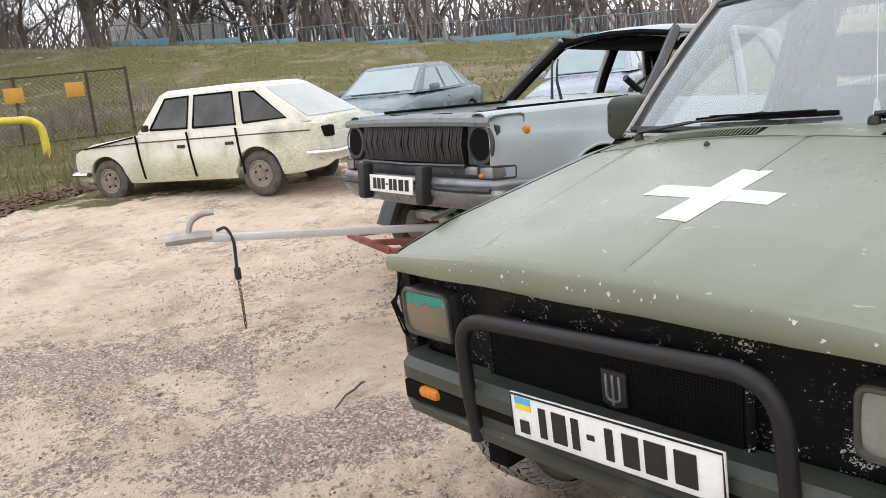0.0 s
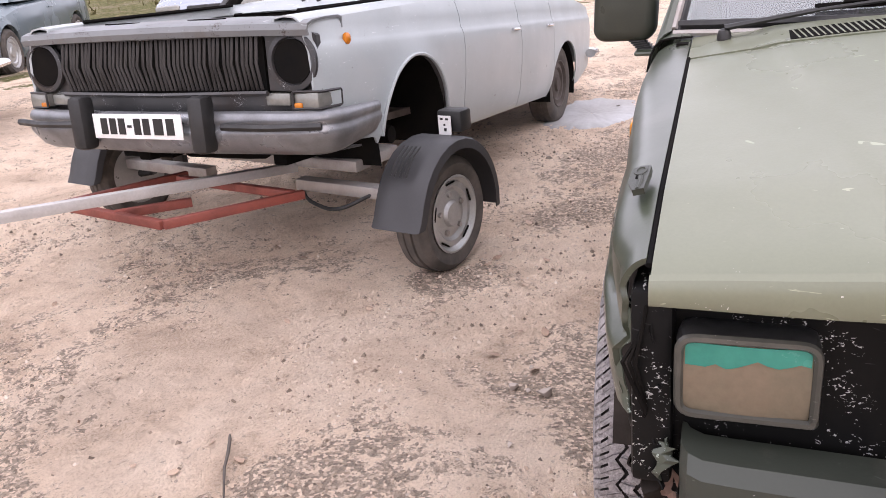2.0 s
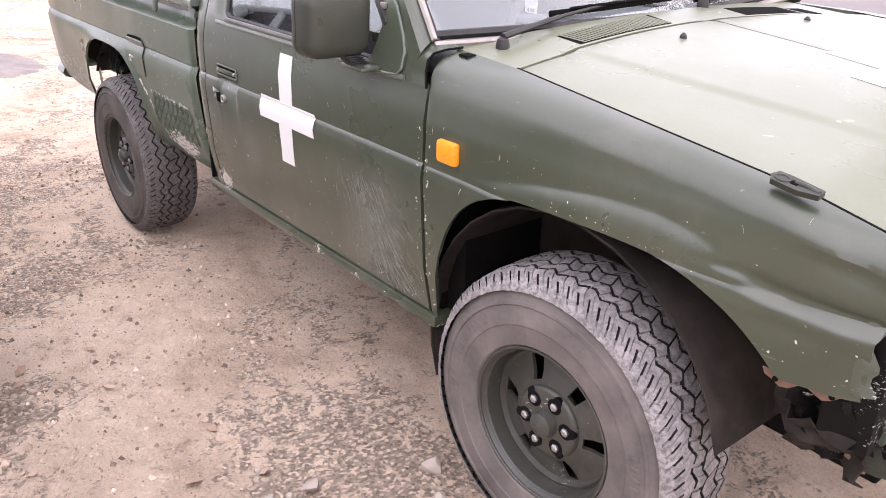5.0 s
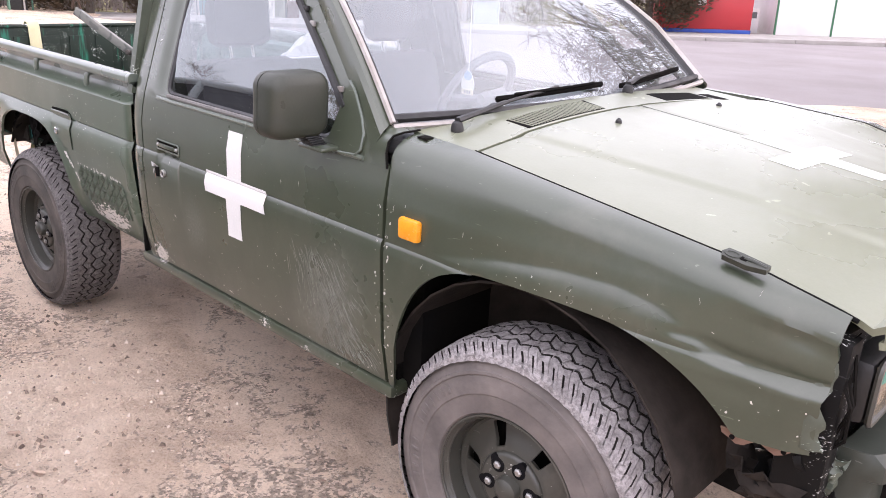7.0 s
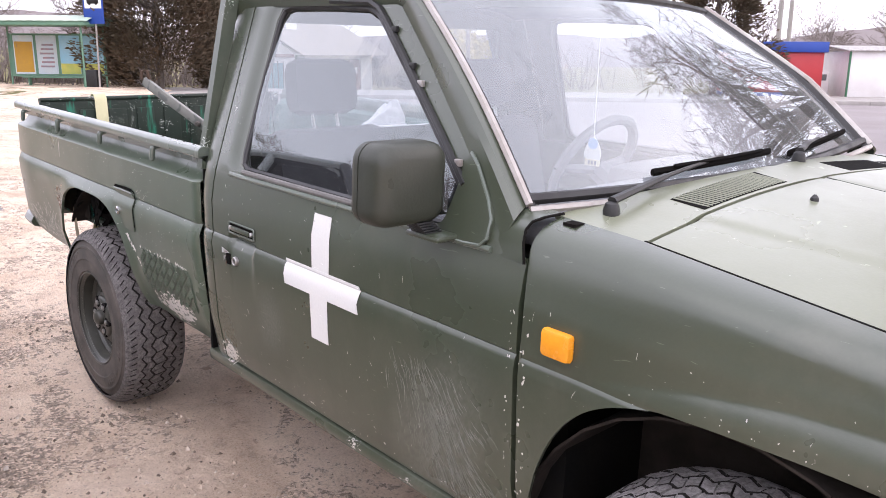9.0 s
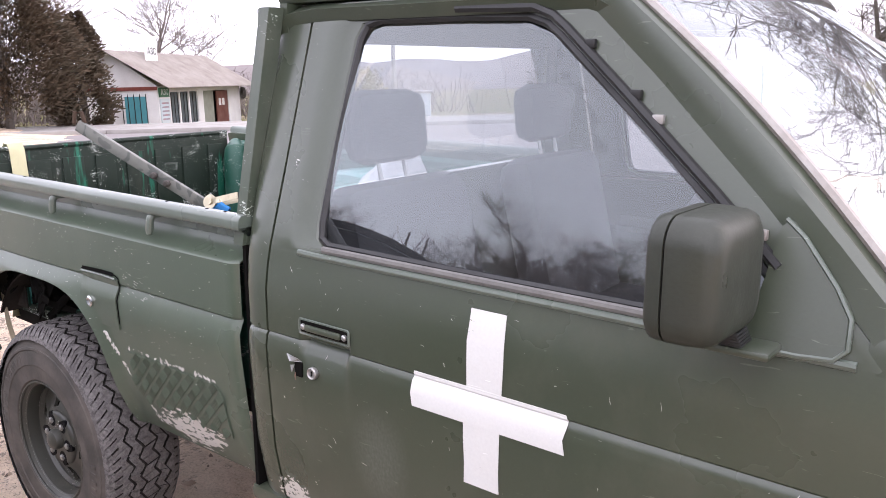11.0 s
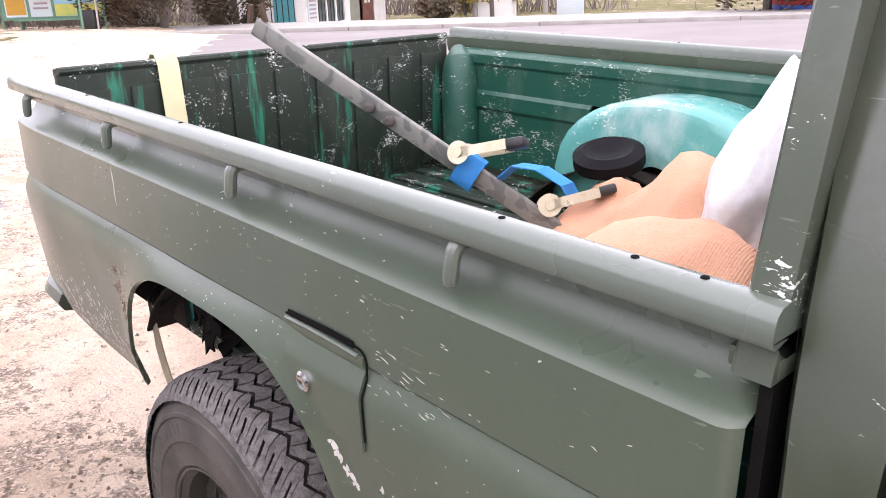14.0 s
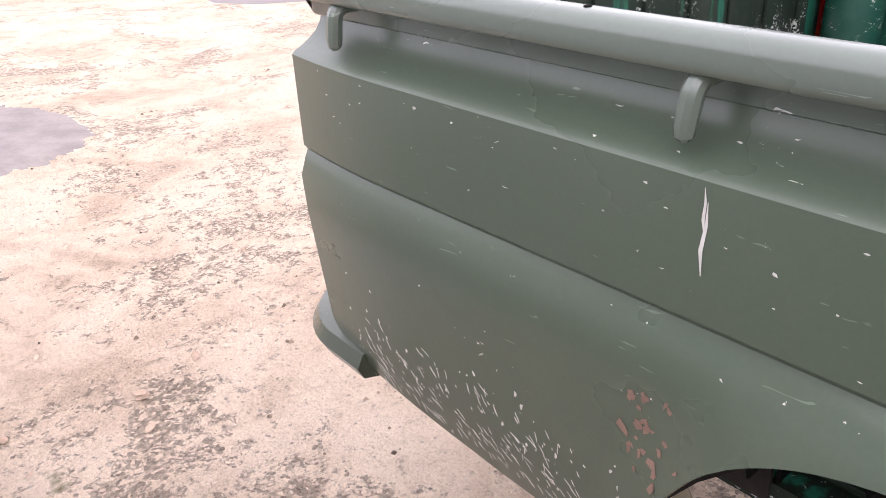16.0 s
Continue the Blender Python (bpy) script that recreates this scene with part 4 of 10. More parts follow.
def door(flip):
    bm = door_bm()
    d = part("door", mirrored(bm) if flip else bm, M["olive"], pickup, "scratched olive door")
    k = -1 if flip else 1

    def yy(z, out=0.0):
        return k * (cab_y(1.0, z) + out)

    # window frame: a pressed ring round the glass
    inner = [(0.612, 1.120), (0.73, 1.225), (0.81, 1.295), (1.00, 1.45), (1.135, 1.558), (1.17, 1.583), (1.215, 1.597), (1.40, 1.602), (1.60, 1.602), (1.635, 1.592), (1.648, 1.56), (1.652, 1.40), (1.654, 1.25), (1.652, 1.165), (1.645, 1.132), (1.62, 1.119), (1.3, 1.117), (0.9, 1.117)]
    outer = [(0.512, 1.094), (0.64, 1.225), (0.735, 1.315), (0.935, 1.49), (1.075, 1.605), (1.12, 1.628), (1.20, 1.640), (1.40, 1.645), (1.70, 1.645), (1.785, 1.640), (1.804, 1.60), (1.799, 1.40), (1.796, 1.25), (1.795, 1.165), (1.795, 1.125), (1.795, 1.094), (1.3, 1.094), (0.9, 1.094)]
    bm, rows = bmesh.new(), []
    for t, out in ((0.0, 0.0045), (0.35, 0.006), (0.62, 0.006), (0.68, 0.0005), (0.9, -0.001), (1.0, -0.014)):
        rows.append([(a + (c - a) * t, yy(b + (e - b) * t, out - 0.004), b + (e - b) * t) for (a, b), (c, e) in zip(outer, inner)])
    grid(bm, rows, True)
    part("window_frame", thicken(bm, 0.012), M["olive"], d)
    bm = bmesh.new()
    tube(bm, [(s, yy(z, -0.010), z) for s, z in inner + inner[:1]], 0.009, 6, False)
    part("window_seal", bm, M["black"], d, "black rubber window seal")
    bm = bmesh.new()
    rows = []
    for i in range(11):
        v = i / 10
        z = 1.116 + 0.486 * v
        a = interp(z, [1.116, 1.45, 1.558, 1.583, 1.602], [0.606, 1.00, 1.135, 1.17, 1.26])
        b = interp(z, [1.116, 1.132, 1.165, 1.25, 1.40, 1.56, 1.592, 1.602], [1.62, 1.645, 1.652, 1.654, 1.652, 1.648, 1.635, 1.60])
        rows.append([(a + (b - a) * j / 10, yy(z, -0.016 + 0.013 * math.sin(math.pi * v)), z) for j in range(11)])
    grid(bm, rows)
    part("window_glass", bm, M["glass"], d, "clear side window reflecting trees", shadow=False)
    bm = bmesh.new()
    tube(bm, [(0.66, yy(1.11, 0.002), 1.112), (1.625, yy(1.11, 0.002), 1.113)], 0.007, 8, flat=1.2)
    part("waist_trim", bm, M["waist_rubber"], d, "greyed rubber strip under the window")
    bm = bmesh.new()
    tube(bm, [(0.56, yy(1.097, 0.003), 1.097), (1.64, yy(1.097, 0.003), 1.097), (1.70, yy(1.098, 0.002), 1.098)], 0.006, 8, flat=1.3)
    part("waist_bead", bm, M["olive_rail"], d)
    # rubber channel and its clips up the front of the window
    bm = bmesh.new()
    tube(bm, [(s - 0.016, yy(z, 0.002), z + 0.014) for s, z in ((0.70, 1.20), (0.81, 1.295), (1.00, 1.45), (1.135, 1.558), (1.17, 1.583), (1.215, 1.599), (1.40, 1.604))], 0.009, 6)
    channel = part("window_channel", bm, M["black"], d, "black rubber channel with loose clips")
    for q in (0.10, 0.55, 0.66, 0.90):
        s, z = 0.70 + 0.435 * q - 0.026, 1.20 + 0.358 * q + 0.022
        part("trim_clip", boxed((s - 0.010, yy(z, 0.002), z - 0.008), (s + 0.010, yy(z, 0.013), z + 0.008), None, 0.002), M["galv"] if q < 0.6 else M["black"], channel)
    # handle in its slot over the scooped recess, lock, torn hole
    hd = part("door_handle", boxed((1.532, yy(0.935, -0.004), 0.921), (1.682, yy(0.935, 0.002), 0.949), None, 0.004), M["matt_black"], d, "black slot with a painted pull bar")
    bm = bmesh.new()
    box(bm, (1.552, yy(0.935, 0.002), 0.9275), (1.662, yy(0.935, 0.011), 0.9425), None, 0.004)
    part("handle_lever", bm, M["olive"], hd)
    for s in (1.542, 1.671):
        bm = bmesh.new()
        lathe(bm, [(0.007, 0), (0.007, 0.006 * k), (0.004, 0.009 * k)], 10, Matrix.Translation((s, yy(0.935, 0.001), 0.935)))
        part("handle_screw", bm, M["steel"], hd)
    bm = bmesh.new()
    tube(bm, [(s, yy(z, 0.003), z) for s, z in rounded_flat([(1.530, 0.918), (1.530, 0.952), (1.684, 0.952), (1.684, 0.918), (1.530, 0.918)])], 0.0028, 5)
    part("slot_rim", bm, M["olive_rail"], hd)
    bm = bmesh.new()
    lathe(bm, [(0.0145, 0), (0.0145, 0.008 * k), (0.0125, 0.011 * k), (0.010, 0.0085 * k), (0.004, 0.008 * k)], 20, Matrix.Translation((1.640, yy(0.832, -0.002), 0.832)))
    lock = part("keyhole", bm, M["steel"], d, "steel lock barrel")
    part("key_slot", boxed((1.6385, yy(0.832, 0.006), 0.826), (1.6415, yy(0.832, 0.0075), 0.838)), M["matt_black"], lock)
    hole = part("torn_hole", boxed((1.676, yy(0.84, -0.004), 0.812), (1.700, yy(0.84, 0.003), 0.848), None, 0.002), M["matt_black"], d, "torn black hole beside the lock")
    for p in (((1.722, 0.862), (1.708, 0.848), (1.672, 0.852), (1.678, 0.860)), ((1.712, 0.836), (1.702, 0.822), (1.698, 0.840)), ((1.702, 0.812), (1.690, 0.806), (1.697, 0.822))):
        bm = bmesh.new()
        plate_poly(bm, [(s, yy(z, 0.003 + 0.006 * (i % 2)), z) for i, (s, z) in enumerate(p)], (0, k, 0), 0.0015)
        part("bent_shard", bm, M["steel"] if p[0][0] > 1.71 else M["bare_rust"], hole)
    # mirror
    m = part("door_mirror", boxed((0.66, yy(1.11, 0.0), 1.098), (0.768, yy(1.11, 0.072), 1.112), None, 0.008), M["olive"], d, "boxy olive door mirror")
    bm = bmesh.new()
    tri = [(p.x, p.y) for p in rounded([(0.700, 1.20, 0), (0.690, 1.275, 0), (0.675, 1.285, 0), (0.570, 1.165, 0), (0.572, 1.100, 0), (0.755, 1.098, 0), (0.760, 1.115, 0), (0.715, 1.125, 0), (0.700, 1.20, 0)], 0.03, 5)][:-1]
    plate_poly(bm, [(s, yy(z, 0.001), z) for s, z in tri], (0, k, 0), 0.010 * 1)
    part("mirror_base", bm, M["olive"], m)
    bm = bmesh.new()
    tube(bm, [(s, yy(z, 0.010), z) for s, z in [(0.684, 1.285), (0.655, 1.262), (0.600, 1.198), (0.576, 1.160), (0.574, 1.118), (0.590, 1.102), (0.64, 1.098), (0.752, 1.100)]], 0.004, 6)
    part("base_rim", bm, M["olive_rail"], m)
    def shell(x, inset):
        y0, y1, z0, z1 = 0.815 + inset, 1.004 - inset, 1.134 + inset, 1.312 - inset
        q = 0.040 - 0.4 * inset
        ring = []
        for cy, cz, a0 in ((y1 - q, z1 - q, 0), (y0 + q, z1 - q, 90), (y0 + q, z0 + q, 180), (y1 - q, z0 + q, 270)):
            for i in range(7):
                a = radians(a0 + 15 * i)
                y, z = cy + q * math.cos(a), cz + q * math.sin(a)
                ring.append((x + 0.012 + 0.05 * (y - 0.91) + 0.02 * (z - 1.22), k * (y + 0.05 * (1.22 - z)), z))
        return ring

    bm = bmesh.new()
    vs = grid(bm, [shell(x, d) for x, d in ((0.682, 0.034), (0.685, 0.018), (0.693, 0.007), (0.705, 0.002), (0.730, 0), (0.7535, 0), (0.7540, 0.0035), (0.7565, 0.0035), (0.7570, 0), (0.768, 0.0005), (0.777, 0.002), (0.781, 0.006), (0.779, 0.012))], True)
    bm.faces.new(vs[0])
    housing = part("mirror_housing", bm, M["mirror_shell"], m, "", 50)
    bm = bmesh.new()
    bm.faces.new([bm.verts.new(p) for p in shell(0.7785, 0.0115)])
    part("mirror_glass", thicken(bm, 0.001), M["chrome"], housing, "mirror glass")
    bm = bmesh.new()
    grid(bm, [shell(0.7542, 0.0028), shell(0.7563, 0.0028)], True)
    part("housing_seam", bm, M["matt_black"], housing)
    bm = bmesh.new()
    for i in range(5):
        box(bm, (0.700, yy(1.11, 0.02 + i * 0.006), 1.110 + i * 0.006), (0.752, yy(1.11, 0.068 + i * 0.006), 1.115 + i * 0.006), None, 0.002)
    part("mirror_bellows", bm, M["black"], m)
    if not flip:
        cross = part("painted_cross", bmesh.new(), M["white_paint"], d, "white brushed cross")
        bm = bmesh.new()
        rows = []
        for f in [0.705, 0.75, 0.80, 0.84, 0.862, 0.888, 0.8965, 0.901, 0.95, 1.0, 1.04, 1.062]:
            t = (f - 0.705) / 0.357
            w = 0.041 + 0.0012 * math.sin(f * 40)
            rows.append([(1.181 - 0.006 * t - w, cab_y(1.1, f) + 0.0022, f), (1.181 - 0.006 * t + w, cab_y(1.1, f) + 0.0022, f)])
        grid(bm, rows)
        rows = []
        for f in [0.834, 0.862, 0.888, 0.8965, 0.901, 0.908]:
            rows.append([(1.0 + 0.004 * math.sin(f * 90), cab_y(1.1, f) + 0.0028, f), (1.35 + 0.003 * math.sin(f * 60), cab_y(1.1, f) + 0.0028, f)])
        grid(bm, rows)
        thicken(bm, 0.001)
        finish(bm)
        bm.to_mesh(cross.data)
        bm.free()
    return d


door(False)
door(True)
# sills
for k in (1, -1):
    bm = bmesh.new()
    box(bm, (0.43, k * 0.70, 0.405), (1.93, k * 0.805, 0.449), None, 0.015)
    part("sill", bm, M["olive"], pickup)

# cab corner posts, roof, pillars, back wall
def corner_bm():
    bm, rows = bmesh.new(), []
    for z in [0.43, 0.46, 0.52, 0.60, 0.70, 0.80, 0.862, 0.888, 0.8965, 0.901, 1.0, 1.06, 1.10, 1.135, 1.3, 1.45, 1.55, 1.62]:
        lean = max(0, z - 1.0)
        y = cab_y(1.85, z)
        a = (1.802 if z < 1.1 else interp(z, [1.1, 1.25, 1.4, 1.62], [1.802, 1.803, 1.806, 1.812]))
        b = 1.850 + 0.10 * lean
        row = [(a, y, z), (a + 0.02, y + 0.001, z), (b, y, z), (b + 0.022, y - 0.008, z), (b + 0.034, y - 0.03, z), (b + 0.036, y - 0.12, z)]
        rows.append(row)
    grid(bm, rows)
    return thicken(bm, 0.012)


part("cab_corner", corner_bm(), M["olive"], pickup)
part("cab_corner", mirrored(corner_bm()), M["olive"], pickup)
bm, rows = bmesh.new(), []
for s in [0.875, 0.885, 0.92, 0.98, 1.06, 1.2, 1.4, 1.6, 1.8, 1.88, 1.915, 1.93]:
    row = []
    for j in range(25):
        y = -0.655 + 1.31 * j / 24
        u = abs(y) / 0.655
        z = 1.692 - 0.028 * u ** 2 - 0.032 * u ** 10 - 0.045 * max(0, (0.99 - s) / 0.11) ** 1.6 - 0.06 * max(0, (s - 1.85) / 0.08) ** 2
        row.append((s + 0.135 * u * u * max(0, (1.3 - s) / 0.42), y, z))
    rows.append(row)
grid(bm, rows)
part("roof", thicken(bm, 0.03), M["olive"], pickup)
# windscreen, curved
def screen_pt(u, v):
    """u across -1..1, v up 0..1"""
    base = Vector((0.375 + 0.148 * u * u, 0.752 * u, 1.196 - 0.012 * u * u))
    top = Vector((0.885 + 0.130 * u * u, 0.645 * u, 1.658 - 0.026 * u * u))
    return base.lerp(top, v) + Vector((-0.012, 0, 0.012)) * math.sin(math.pi * v)


for k in (1, -1):
    bm, rows = bmesh.new(), []
    for i in range(13):
        v = i / 12
        a = screen_pt(k * 0.995, v) + Vector((0.004, k * 0.006, 0.004))
        zc = interp(v, [0, 0.1, 1], [1.125, 1.19, 1.655])
        sd = interp(zc, [1.125, 1.225, 1.315, 1.49, 1.605, 1.66], [0.534, 0.634, 0.729, 0.929, 1.067, 1.16])
        c = Vector((sd, k * (cab_y(1.0, zc) - 0.004), zc))
        m2 = (a + c) / 2 + Vector((-0.012, k * 0.012, 0.006))
        rows.append([a + Vector((0.03, -k * 0.03, -0.01)), a, a.lerp(m2, 0.55) + Vector((-0.003, k * 0.003, 0.002)), m2, m2.lerp(c, 0.6), c, c + Vector((0.01, -k * 0.03, 0))])
    grid(bm, rows)
    part("windscreen_pillar", thicken(bm, 0.006), M["olive"], pickup)
    es = [0, 0.3, 0.5, 0.65, 0.8, 1.0]
    fore = [(0.464, 0.700, 1.180), (0.470, 0.752, 1.178), (0.478, 0.783, 1.171), (0.480, 0.799, 1.156), (0.474, 0.811, 1.13), (0.464, 0.8175, 1.090)]
    aft = [(0.515, 0.720, 1.192), (0.528, 0.754, 1.188), (0.541, 0.780, 1.168), (0.548, 0.793, 1.150), (0.550, 0.801, 1.125), (0.546, 0.8095, 1.090)]
    along = lambda line, e: Vector([interp(e, es, [p[i] for p in line]) for i in range(3)])
    bm = bmesh.new()
    rows = [[(p.x, k * p.y, p.z) for p in [lerp(along(fore, e / 16), along(aft, e / 16), q / 5) for e in range(17)]] for q in range(6)]
    grid(bm, rows)
    part("pillar_foot", thicken(bm, 0.004), M["olive"], pickup, "", 70)
    bm = bmesh.new()
    tube(bm, [(p.x - 0.003, k * p.y, p.z - 0.001) for p in [along(fore, e / 20) for e in range(21)]], 0.0032, 5)
    part("door_gap", bm, M["matt_black"], pickup)
    bm, rows = bmesh.new(), []
    for s in steps(1.05, 1.93, 0.11):
        rows.append([(s, k * 0.60, 1.668), (s, k * 0.625, 1.672), (s, k * 0.640, 1.664), (s, k * (cab_y(1.0, 1.651) + 0.004), 1.651), (s, k * (cab_y(1.0, 1.651) - 0.03), 1.648)])
    grid(bm, rows)
    part("roof_gutter", thicken(bm, 0.005), M["olive"], pickup)
    bm = bmesh.new()
    tube(bm, [screen_pt(k * 0.985, i / 12) + Vector((-0.006, k * 0.010, 0.010)) for i in range(13)], 0.009, 6)
    part("windscreen_trim", bm, M["galv"], pickup, "pale trim strip beside the windscreen")
bm = bmesh.new()
grid(bm, [[screen_pt(-1 + 2 * i / 20, 0.02 + 0.97 * j / 8) for i in range(21)] for j in range(9)])
ws = part("windscreen", bm, M["windscreen"], pickup, "laminated windscreen reflecting bare branches", shadow=False)
bm = bmesh.new()
tube(bm, [screen_pt(-1 + 2 * i / 20, 0.03) + Vector((-0.004, 0, 0.004)) for i in range(21)], 0.013, 6)
tube(bm, [screen_pt(-1 + 2 * i / 20, 0.985) for i in range(21)], 0.012, 6)
for k in (1, -1):
    tube(bm, [screen_pt(0.985 * k, j / 8) for j in range(9)], 0.014, 6)
part("screen_seal", bm, M["black"], pickup, "black windscreen seal")
bm = bmesh.new()
tube(bm, [screen_pt(-1 + 2 * i / 20, 0.0) + Vector((-0.012, 0, 0.0)) for i in range(21)], 0.009, 6)
part("screen_chrome", bm, M["galv"], pickup)
# wipers
for (py, u0, u1, v0, v1) in ((0.62, 0.55, -0.12, 0.075, 0.10), (-0.20, -0.26, -0.86, 0.075, 0.10)):
    ps = 0.40 if py > 0 else 0.385
    w = part("wiper", bmesh.new(), M["black"], pickup, "black windscreen wiper")
    bm = bmesh.new()
    lathe(bm, [(0.018, 0), (0.018, 0.012), (0.014, 0.026), (0.008, 0.030)], 12, Matrix.Translation((ps, py, cowl_z(ps, py) - 0.004)) @ pose(0, 0, 0, 90))
    mid = lerp(screen_pt(u0, v0), screen_pt(u1, v1), 0.52) + Vector((-0.02, 0, 0.026))
    a = Vector((ps, py, cowl_z(ps, py) + 0.028))
    tube(bm, [a, lerp(a, mid, 0.45) + Vector((0, 0, 0.006))], [0.012, 0.009], 6, flat=0.7)
    tube(bm, [lerp(a, mid, 0.45) + Vector((0, 0, 0.006)), mid], 0.005, 6)
    finish(bm)
    bm.to_mesh(w.data)
    bm.free()
    bm = bmesh.new()
    tube(bm, [screen_pt(u0 + (u1 - u0) * i / 8, v0 + (v1 - v0) * i / 8) + Vector((-0.009, 0, 0.012)) for i in range(9)], 0.006, 6, flat=1.6)
    tube(bm, [screen_pt(u0 + (u1 - u0) * i / 8, v0 + (v1 - v0) * i / 8) + Vector((-0.016, 0, 0.022)) for i in range(1, 8)], 0.005, 5)
    part("wiper_blade", bm, M["matt_black"], w)

def far_corner(ob):
    """The far side of scuttle and screen stands wider, higher and further forward than the near one."""
    for v in ob.data.vertices:
        x, y, z = v.co
        f = max(0, min(1.15, (-0.10 - y) / 0.65)) ** 2
        f *= interp(x, [-0.45, -0.10], [0, 1]) * interp(z, [1.40, 1.66], [1, 0.3])
        v.co = (x - 0.087 * f, y - 0.060 * f, z + 0.034 * f)
    for c in ob.children:
        far_corner(c)


for ob in pickup.children:
    if ob.name.split(".")[0] in ("front_wing", "bonnet", "cowl_panel", "cowl_vent", "washer_jet", "gap_rubber", "windscreen", "windscreen_pillar", "windscreen_trim", "screen_seal", "screen_chrome", "wiper"):
        far_corner(ob)

# back wall of the cab, with its window
bm = bmesh.new()
box(bm, (1.84, -0.75, 0.45), (1.87, 0.75, 1.19))
box(bm, (1.885, -0.63, 1.19), (1.905, -0.56, 1.60))
box(bm, (1.885, 0.56, 1.19), (1.905, 0.63, 1.60))
box(bm, (1.885, -0.65, 1.56), (1.91, 0.65, 1.65))
part("cab_back_wall", bm, M["olive"], pickup)
part("back_window", flat_pane((1.895, -0.56, 1.19), (1.895, 0.56, 1.19), (1.895, 0.56, 1.56), (1.895, -0.56, 1.56)), M["glass"], pickup, "clear back window", shadow=False)
bm = bmesh.new()
box(bm, (0.45, -0.76, 0.45), (1.84, 0.76, 0.50))
box(bm, (0.38, -0.74, 0.42), (0.45, 0.74, 1.13))
part("cab_floor", bm, M["matt_black"], pickup)
bm = bmesh.new()
box(bm, (0.42, -0.745, 1.10), (0.74, 0.745, 1.155), None, 0.03)
box(bm, (0.60, -0.74, 0.84), (0.92, 0.74, 1.10), None, 0.05)
box(bm, (0.62, -0.58, 1.04), (0.97, -0.12, 1.15), None, 0.04)
part("dashboard", bm, M["dash"], pickup, "grey dashboard")
for y in (0.40, -0.40):
    st = part("seat", boxed((1.15, y - 0.26, 0.58), (1.65, y + 0.26, 0.74), None, 0.05), M["seat"], pickup, "grey cloth seat")
    bm = bmesh.new()
    box(bm, (-0.075, -0.25, 0), (0.075, 0.25, 0.60), Matrix.Translation((1.63, y, 0.63)) @ pose(0, 0, 0, 0, 14, 0), 0.06)
    part("backrest", bm, M["seat"], st)
    bm = bmesh.new()
    box(bm, (-0.05, -0.135, 0.0), (0.05, 0.135, 0.19), Matrix.Translation((1.79, y, 1.255)) @ pose(0, 0, 0, 0, 6, 0), 0.05)
    part("headrest", bm, M["seat"], st)
    for q in (-0.05, 0.05):
        bm = bmesh.new()
        tube(bm, [(1.765, y + q, 1.18), (1.79, y + q, 1.28)], 0.006, 6)
        part("headrest_post", bm, M["steel"], st)
bm = bmesh.new()
ring = [Vector((0, 0.19 * math.cos(a), 0.19 * math.sin(a))) for a in [2 * math.pi * i / 28 for i in range(29)]]
mm = Matrix.Translation((1.175, -0.34, 1.10)) @ pose(0, 0, 0, 0, -28, 0)
tube(bm, [mm @ p for p in ring], 0.019, 8, False)
tube(bm, [mm @ Vector((0, -0.17, 0)), mm @ Vector((-0.03, 0, 0)), mm @ Vector((0, 0.17, 0))], 0.018, 6)
tube(bm, [mm @ Vector((-0.03, 0, 0)), mm @ Vector((-0.33, 0, -0.02))], 0.042, 8)
part("steering_wheel", bm, M["dash"], pickup, "worn grey steering wheel")
# card air freshener hung in the cab
card = part("hanging_card", bmesh.new(), M["plate"], pickup, "pale drop-shaped card hung in the cab")
bm = bmesh.new()
plate_poly(bm, [(0.925 + 0.030 * math.sin(a) * (1 - 0.35 * math.cos(a)), 0.0, 1.205 + 0.040 * math.cos(a)) for a in [2 * math.pi * i / 28 for i in range(28)]], (0, 1, 0), 0.002)
finish(bm)
bm.to_mesh(card.data)
bm.free()
bm = bmesh.new()
plate_poly(bm, [(0.925 + 0.019 * math.sin(a), 0.0022, 1.226 + 0.017 * math.cos(a)) for a in [2 * math.pi * i / 20 for i in range(20)]], (0, 1, 0), 0.001)
part("card_print", bm, M["pale_blue_print"], card)
part("card_tag", boxed((0.897, -0.001, 1.158), (0.953, 0.003, 1.178), None, 0.003), M["cream_print"], card)
for e in (0.908, 0.920, 0.932):
    part("text_bar", boxed((e, 0.003, 1.162), (e + 0.008, 0.0036, 1.174)), M["dash"], card)
bm = bmesh.new()
tube(bm, [(0.925, 0, 1.245), (0.93, 0, 1.56)], 0.001, 4)
part("card_cord", bm, M["plate"], card)


# the load bed
M["turquoise"] = chipped_paint("turquoise_paint", (0.10, 0.34, 0.31), (0.62, 0.66, 0.64), 0.25, 1.0, 0.9, (0.55, 0.62, 0.6))
RAIL0, RAIL1 = 1.897, 3.98
def bed_side_bm():
    def low(s):
        base = interp(s, [1.9, 2.5, 3.3, 3.35, 3.58, 3.72, 3.92, 3.98], [0.45, 0.45, 0.47, 0.490, 0.500, 0.511, 0.536, 0.58])
        return arch_low(s, base)
    return side_sheet([1.915, 1.920, 1.926] + steps(1.935, 3.97, 0.02), low, lambda s: 1.126, sorted(BED_Z + [0.45, 0.55, 0.66, 0.7, 0.75, 0.95]), bed_y, 0.010)


